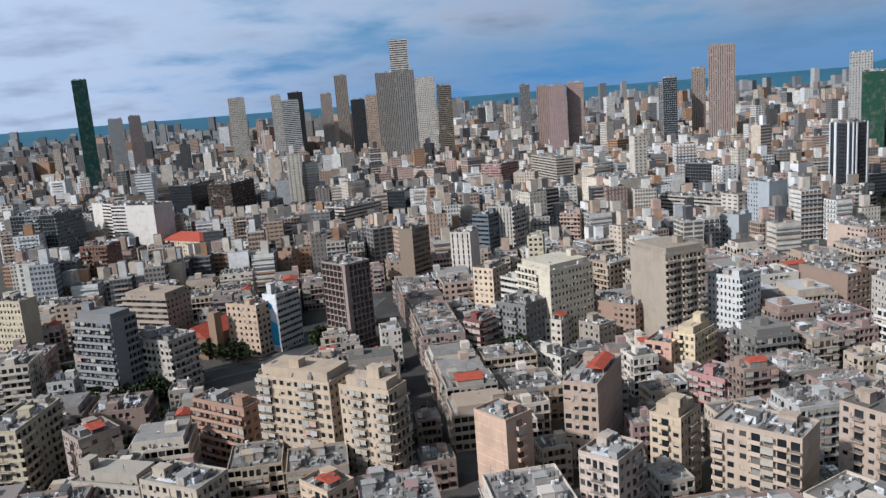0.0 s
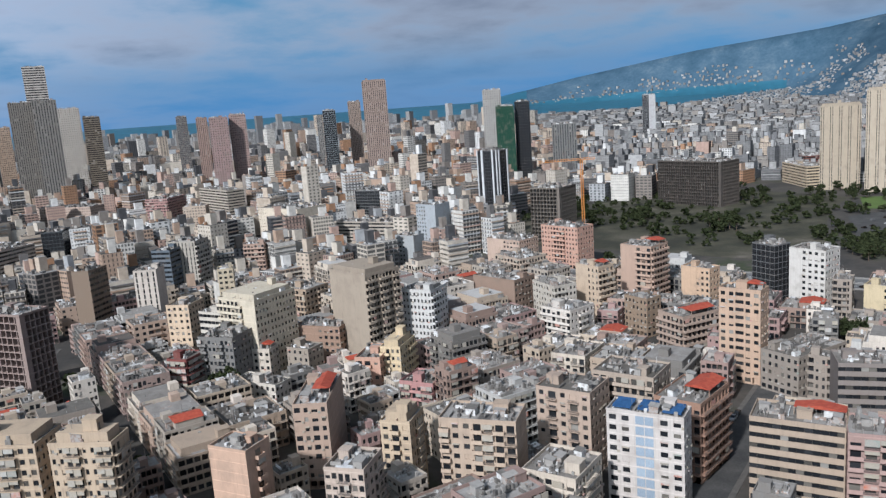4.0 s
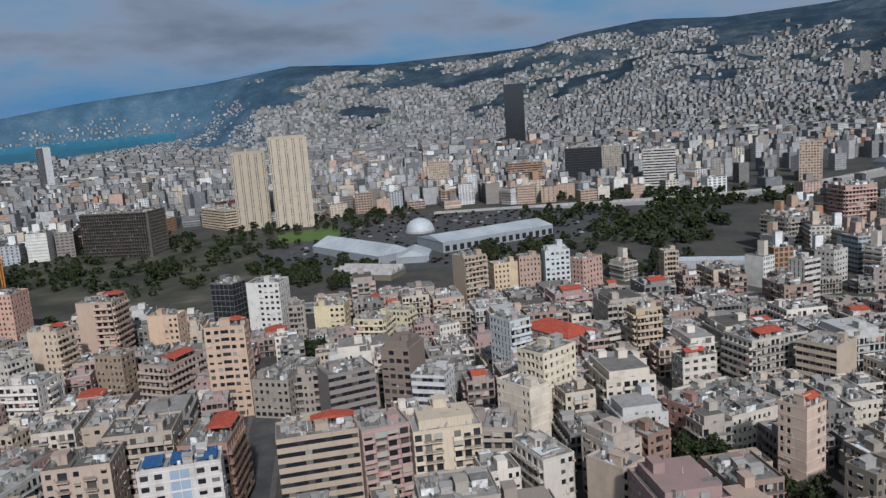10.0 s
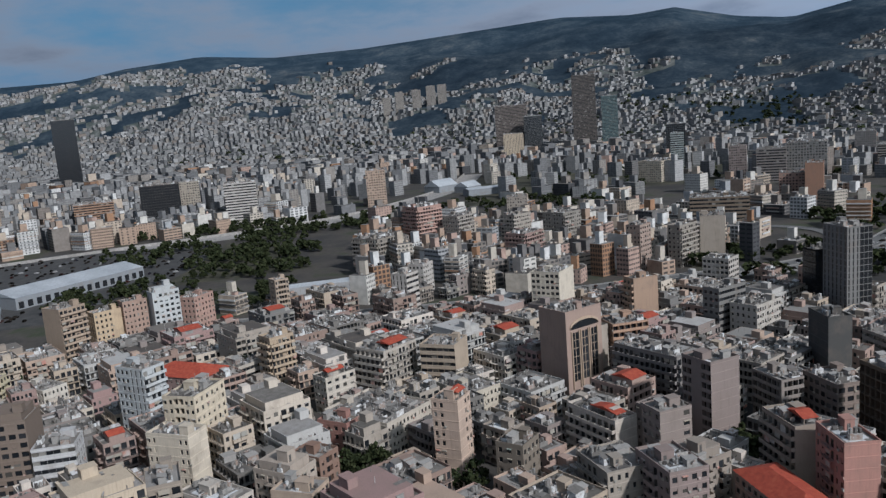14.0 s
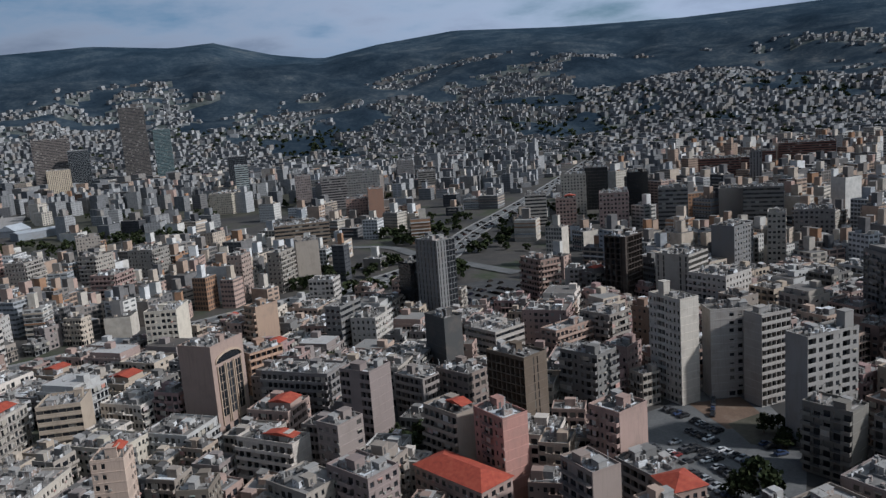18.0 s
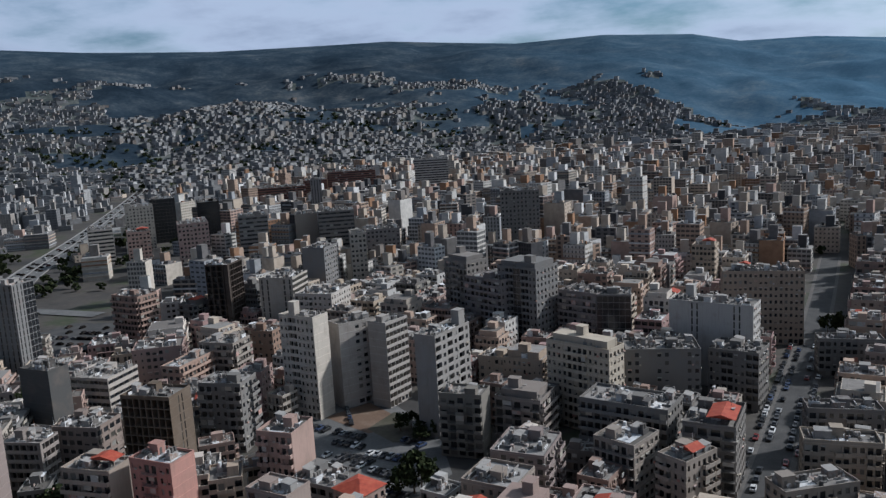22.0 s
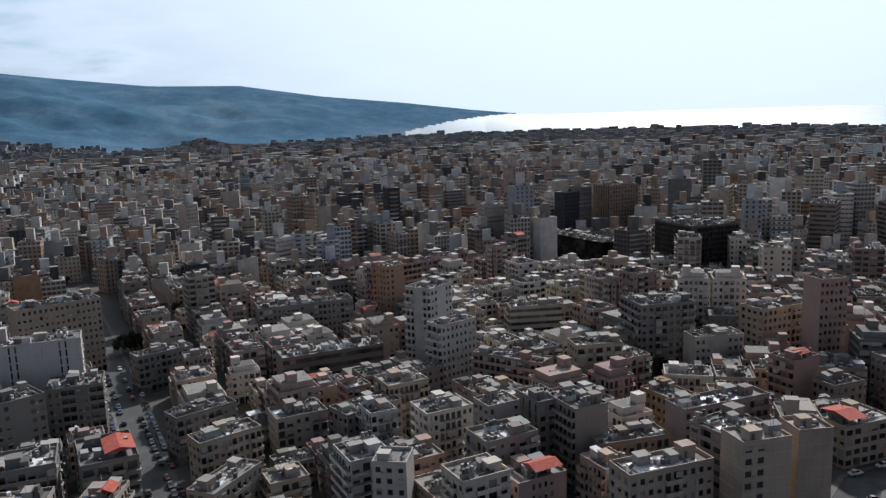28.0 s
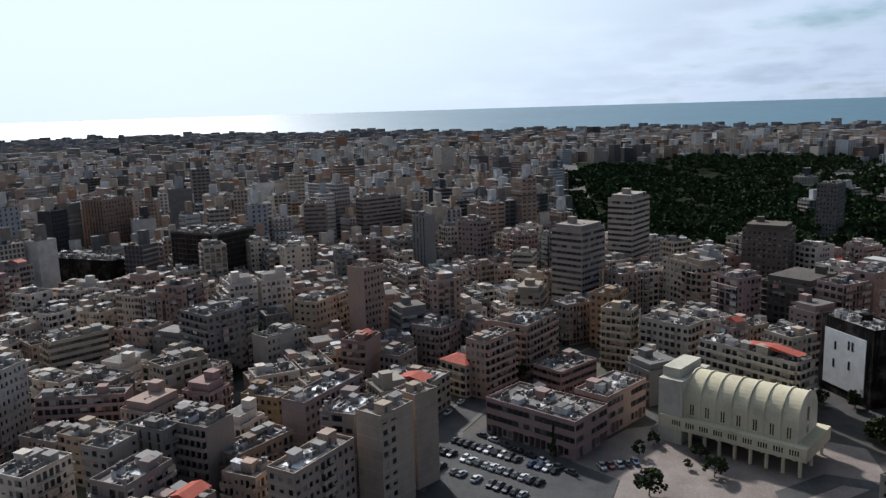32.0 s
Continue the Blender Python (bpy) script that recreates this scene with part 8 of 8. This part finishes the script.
SHADES = ((0.62, 0.55, 0.47), (0.70, 0.65, 0.58), (0.50, 0.47, 0.44), (0.76, 0.75, 0.73), (0.56, 0.45, 0.36), (0.42, 0.41, 0.40), (0.62, 0.51, 0.45), (0.66, 0.60, 0.52), (0.54, 0.51, 0.48), (0.58, 0.49, 0.44), (0.36, 0.345, 0.33), (0.66, 0.69, 0.72), (0.54, 0.40, 0.30), (0.58, 0.45, 0.39), (0.66, 0.56, 0.49), (0.78, 0.76, 0.74), (0.74, 0.71, 0.66), (0.60, 0.58, 0.55))
BAYS = ("wbbw", "wwbbww", "bbwwbb", "rrwrr", "wrrw", "bbbb", "ww.ww", "wlllw", "wccw", "llll", ".ww.", "swws", "lwwl", "rrrr", "bbb", "cbbc", "lbbl", "wrbrw", "rcrr", "brrb", "bcbb", "crrc", "wswbb")


EACH = 310    # blocks nearer than this to the middle are things of their own


def fill_near():
    rng = random.Random(11)
    count = 0
    quarters = {}
    holes = []
    for zone in ((-39, 35), (35, 140), (140, 232), (232, 300)):
        yaw = plan_yaw((zone[0] + zone[1]) / 2)
        c, s = math.cos(radians(yaw)), math.sin(radians(yaw))
        u = -480.0
        col = 0
        while u < 480:
            step = rng.uniform(17, 23) if zone[0] < 140 else rng.uniform(13, 18)
            v, row = -480.0, 0
            while v < 480:
                deep = rng.uniform(15, 22) if zone[0] < 140 else rng.uniform(12, 17)
                cx, cy = (u + step / 2) * c - (v + deep / 2) * s, (u + step / 2) * s + (v + deep / 2) * c
                q, r = azimuth(cx, cy), math.hypot(cx, cy)
                if zone[0] <= q < zone[1] and 128 < r < 460 and rng.random() < share(q, r) and free(cx, cy, min(step, deep) * 0.5 - 0.5):
                    sink = None
                    if r > 214:
                        sink = True if r < EACH else quarters.setdefault(int((q + 30) // 45), {"wall": M(), "glass": M(), "rail": M(), "cloth": M(), "roof": M(), "things": M(), "tiles": M(), "wall_shade": [], "roof_shade": []})
                    near_block(rng, cx, cy, yaw, step - rng.uniform(0.5, 3), deep - rng.uniform(0.3, 2), q, r, sink)
                    count += 1
                elif zone[0] <= q < zone[1] and 128 < r < 460:
                    holes.append((cx, cy, yaw, q, r))
                row += 1
                v += deep + (9.0 if row % 4 == 0 else 0.4)
            col += 1
            u += step + (11.0 if col % 3 == 0 else 0.5)
    for cx, cy, yaw, q, r in holes:
        for du in (-12, -4, 4, 12):
            for dv in (-12, -4, 4, 12):
                x, y = cx + du + rng.uniform(-2, 2), cy + dv + rng.uniform(-2, 2)
                if math.hypot(x, y) > 124 and rng.random() < 0.45 * share(q, r) and free(x, y, 5.2):
                    w = rng.uniform(8, 12)
                    sink = True if r < EACH else quarters.setdefault(int((q + 30) // 45), {"wall": M(), "glass": M(), "rail": M(), "cloth": M(), "roof": M(), "things": M(), "tiles": M(), "wall_shade": [], "roof_shade": []})
                    near_block(rng, x, y, yaw + rng.uniform(-6, 6), w, rng.uniform(8, 11), q, r, sink, True)
    for sink in quarters.values():
        root = tagged(new("town_quarter"), label="joined rest of a quarter of old plaster apartment buildings", category="buildings", kind="stuff")
        for key, mt in (("wall", PLASTER_MIX), ("glass", GLASS), ("rail", RAIL), ("cloth", FABRIC), ("roof", PLASTER_MIX), ("things", CLUTTER), ("tiles", TILE)):
            if sink[key].f:
                ob = put(key, sink[key], mt, root, kind="stuff")
                if key + "_shade" in sink:
                    layer = ob.data.attributes.new("shade", "FLOAT_COLOR", "FACE")
                    layer.data.foreach_set("color", [q for col in sink[key + "_shade"] for q in col])
    return count


def near_block(rng, cx, cy, yaw, w, d, q, r, sink=None, small=False):
    # the corner that looks to the middle of the flight
    best = min(range(4), key=lambda k: math.cos(radians(yaw + 90 * k)) * 1.0 * cx + math.sin(radians(yaw + 90 * k)) * cy + math.cos(radians(yaw + 90 * k + 90)) * cx + math.sin(radians(yaw + 90 * k + 90)) * cy)
    t = yaw + 90 * best
    a, b = (w, d) if best % 2 == 0 else (d, w)
    ca, sa = math.cos(radians(t)), math.sin(radians(t))
    # near corner: far side lies along +x and +y of the local frame
    x, y = cx - (ca * a / 2 - sa * b / 2), cy - (sa * a / 2 + ca * b / 2)
    if x * x + y * y > cx * cx + cy * cy:
        t += 180
        ca, sa = -ca, -sa
        x, y = cx - (ca * a / 2 - sa * b / 2), cy - (sa * a / 2 + ca * b / 2)
    take(x, y, t, a, b, 0.3)
    low = 3 if (45 < q < 135 and r > 290) or small else (4 if q < 135 or 178 < q < 226 else 5)
    fl = rng.choice((low, low, low + 1, low + 1, low + 1, low + 2, low + 3)) if rng.random() < (0.98 if low < 5 else 0.95) else low + rng.randint(4, 6)
    if q > 214 and r > 270 and not small and rng.random() < 0.35:
        fl += rng.randint(2, 5)
    fl = min(fl, max(2, int(clear_height(cx, cy) / FH)))
    pick, right, left = rng.randrange(len(SHADES)), rng.choice(BAYS), rng.choice(BAYS)
    top = "r" if rng.random() < 0.07 else ("s" if rng.random() < 0.25 else "")
    label = f"{SHADE_WORDS[pick]} {STOREYS[fl]}-storey building with {bay_words(right + left)}" + (" and red tile canopy" if top == "r" else " and cluttered flat roof")
    building(label, x, y, t, a, b, fl, SHADES[pick], right, left, top=top, fine=False, seed=rng.randint(0, 10 ** 6), sink=sink, base=rise(x, y))


STOREYS = ("", "one", "two", "three", "four", "five", "six", "seven", "eight", "nine", "ten", "eleven", "twelve", "thirteen", "fourteen", "fifteen", "sixteen")
SHADE_WORDS = ("beige", "cream", "grey-brown", "white", "tan", "grey", "pinkish beige", "sand-coloured", "grey-brown", "pinkish", "dark grey", "pale blue", "ochre", "terracotta", "salmon", "white", "off-white", "pale grey")


def bay_words(bays):
    if bays.count("b") + bays.count("r") > 3:
        return "rows of balconies"
    if "l" in bays:
        return "recessed loggias"
    if "c" in bays:
        return "curtained balconies"
    return "long window bands" if "B" in bays else "small windows"


def far_blocks(name, r0, r1, pitch, seed, tall, label, hills=False):
    """Far town as one mesh of separate blocks with roof boxes."""
    rng = random.Random(seed)
    v, f, uv, stock = [], [], [], []

    def block(x, y, z, yaw, w, d, h, blank=0.3):
        c, s = math.cos(yaw), math.sin(yaw)
        i, wide = len(v), rng.choice((2.2, 2.8, 3.2, 4.0, 5.5))
        for zz in (z - 6, z + h):
            for px, py in ((-w, -d), (w, -d), (w, d), (-w, d)):
                v.append((x + (px * c - py * s) / 2, y + (px * s + py * c) / 2, zz))
        for k, ln in ((0, w), (1, d), (2, w), (3, d)):
            j = (k + 1) % 4
            f.append((i + k, i + j, i + 4 + j, i + 4 + k))
            bays = 0 if rng.random() < blank else max(1, round(ln / wide))
            fl = round(h / 3.1)
            uv.extend((0, -2, bays, -2, bays, fl, 0, fl))
        f.append((i + 4, i + 5, i + 6, i + 7))
        uv.extend((0, 0, 1, 0, 1, 1, 0, 1))

    r = r0
    while r < r1:
        p = pitch * (0.75 + 0.5 * (r - r0) / (r1 - r0)) * (1.0 if not hills else 1.1)
        n = int(2 * math.pi * r * 335 / 360 / p)
        for i in range(n):
            q = -30 + 335 * (i + rng.random() * 0.6) / n
            rr = r + rng.uniform(-0.3, 0.3) * p
            x, y = rr * math.sin(radians(q)), rr * math.cos(radians(q))
            el, foot = along(RIDGE, q), along(FOOT, q)
            g = share(q, rr)
            if rr > foot:
                g = slope_town(x, y, q, rr) if hills else 0.0
            elif hills:
                continue
            if rng.random() > g or not free(x, y, p * 0.35):
                continue
            k = tall(q, rr)
            if hills:
                k *= 0.6
            h = 3.1 * max(3, round(rng.gauss(6.5, 2.0) * k))
            w, d = rng.uniform(0.55, 0.85) * p, rng.uniform(0.5, 0.8) * p
            if rng.random() < (0.13 if q < 32 and rr > 700 else 0.04):
                h *= rng.uniform(1.5, 2.2) if q < 32 else rng.uniform(1.2, 1.55)
                w, d = w * 0.8, d * 0.8
            if hills:
                h = rng.choice((3.1, 6.2, 6.2, 9.3, 9.3, 12.4, 15.5 if rr < foot + 900 else 6.2))
                k = 0.6 if q < 54 else 1.0
                w, d, h = w * k * rng.uniform(0.9, 2.0), d * k * rng.uniform(0.9, 1.5), h * k
            yaw = radians(plan_yaw(q) + rng.choice((0, 0, 0, 90, 20, -15)) + rng.uniform(-4, 4))
            z = land(x, y)
            if not hills:
                h = min(h, 3.1 * max(2, int(clear_height(x, y) / 3.1)))
            before = len(f)
            block(x, y, z, yaw, w, d, h, 0.15 if hills else 0.3)
            if rr < 1000:
                c, s = math.cos(yaw), math.sin(yaw)

                def ledge(u0, u1, v0, v1, z0, z1):
                    i = len(v)
                    for zz in (z0, z1):
                        for px, py in ((u0, v0), (u1, v0), (u1, v1), (u0, v1)):
                            v.append((x + px * c - py * s, y + px * s + py * c, zz))
                    for fc in ((0, 1, 5, 4), (1, 2, 6, 5), (2, 3, 7, 6), (3, 0, 4, 7), (4, 5, 6, 7)):
                        f.append(tuple(i + t for t in fc))
                        uv.extend((0, 0, 0.1, 0, 0.1, 0.1, 0, 0.1))
                kind = rng.random()
                if kind < 0.45:
                    for fl in range(1, int(h / 3.1)):
                        zz = z + fl * 3.1
                        o, wd = rng.choice(((0.0, 1.0), (0.0, 1.0), (0.15, 0.7))) if kind < 0.05 else ((0.0, 1.0) if kind < 0.35 else (0.18, 0.64))
                        ledge(-w / 2 + w * o, -w / 2 + w * (o + wd), -d / 2 - 0.8, d / 2 + 0.8, zz - 0.2, zz + 0.85)
                for _ in range(rng.randint(3, 7)):
                    px, py, e = rng.uniform(-0.4, 0.4) * w, rng.uniform(-0.4, 0.4) * d, rng.uniform(0.5, 1.6)
                    ledge(px - e, px + e, py - e, py + e, z + h, z + h + rng.uniform(0.8, 2.4))
            if rr < 1500:
                block(x + rng.uniform(-2, 2), y + rng.uniform(-2, 2), z + h + 6, yaw, w * 0.35, d * 0.35, rng.uniform(1.5, 3.5), 1.0)
            # cloud shade over the eastern suburbs is painted as greyer walls on most blocks
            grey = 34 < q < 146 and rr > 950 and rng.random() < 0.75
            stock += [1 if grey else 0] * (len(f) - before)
        r += p * 0.95
    me = bpy.data.meshes.new(name)
    me.from_pydata(v, [], f)
    layer = me.uv_layers.new(name="UVMap")
    layer.data.foreach_set("uv", uv)
    # slope and distant blocks get the walls whose colours carry haze and shade
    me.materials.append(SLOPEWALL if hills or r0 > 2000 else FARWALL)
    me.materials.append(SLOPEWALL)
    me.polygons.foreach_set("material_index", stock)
    tagged(new(name, me), label=label, category="buildings", kind="stuff")


def tall_mid(q, r):
    return 1.0 + (0.35 if -30 < q < 35 else 0) + (0.2 if 140 < q < 180 else 0) + (0.45 if 205 < q < 268 else 0) - (0.25 if 80 < q < 135 else 0)


def tall_far(q, r):
    foot = along(FOOT, q)
    return 0.65 if r > foot else 1.0 + (0.5 if -30 < q < 32 and r > 1500 else 0)


# streets and yards that stay open
take(-206, 58, 0, 46, 44, 0)
take(-130, 262, 0, 52, 58, 0)
take(-98, 285, 0, 30, 36, 0)
fill_near()
far_blocks("middle_town", 460, 1000, 25, 21, tall_mid, "dense plaster apartment blocks at middle distance")
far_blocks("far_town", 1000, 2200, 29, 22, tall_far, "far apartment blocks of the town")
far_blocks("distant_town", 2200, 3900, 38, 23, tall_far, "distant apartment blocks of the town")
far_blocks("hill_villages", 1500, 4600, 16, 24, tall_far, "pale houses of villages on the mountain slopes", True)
woods()
far_cars()
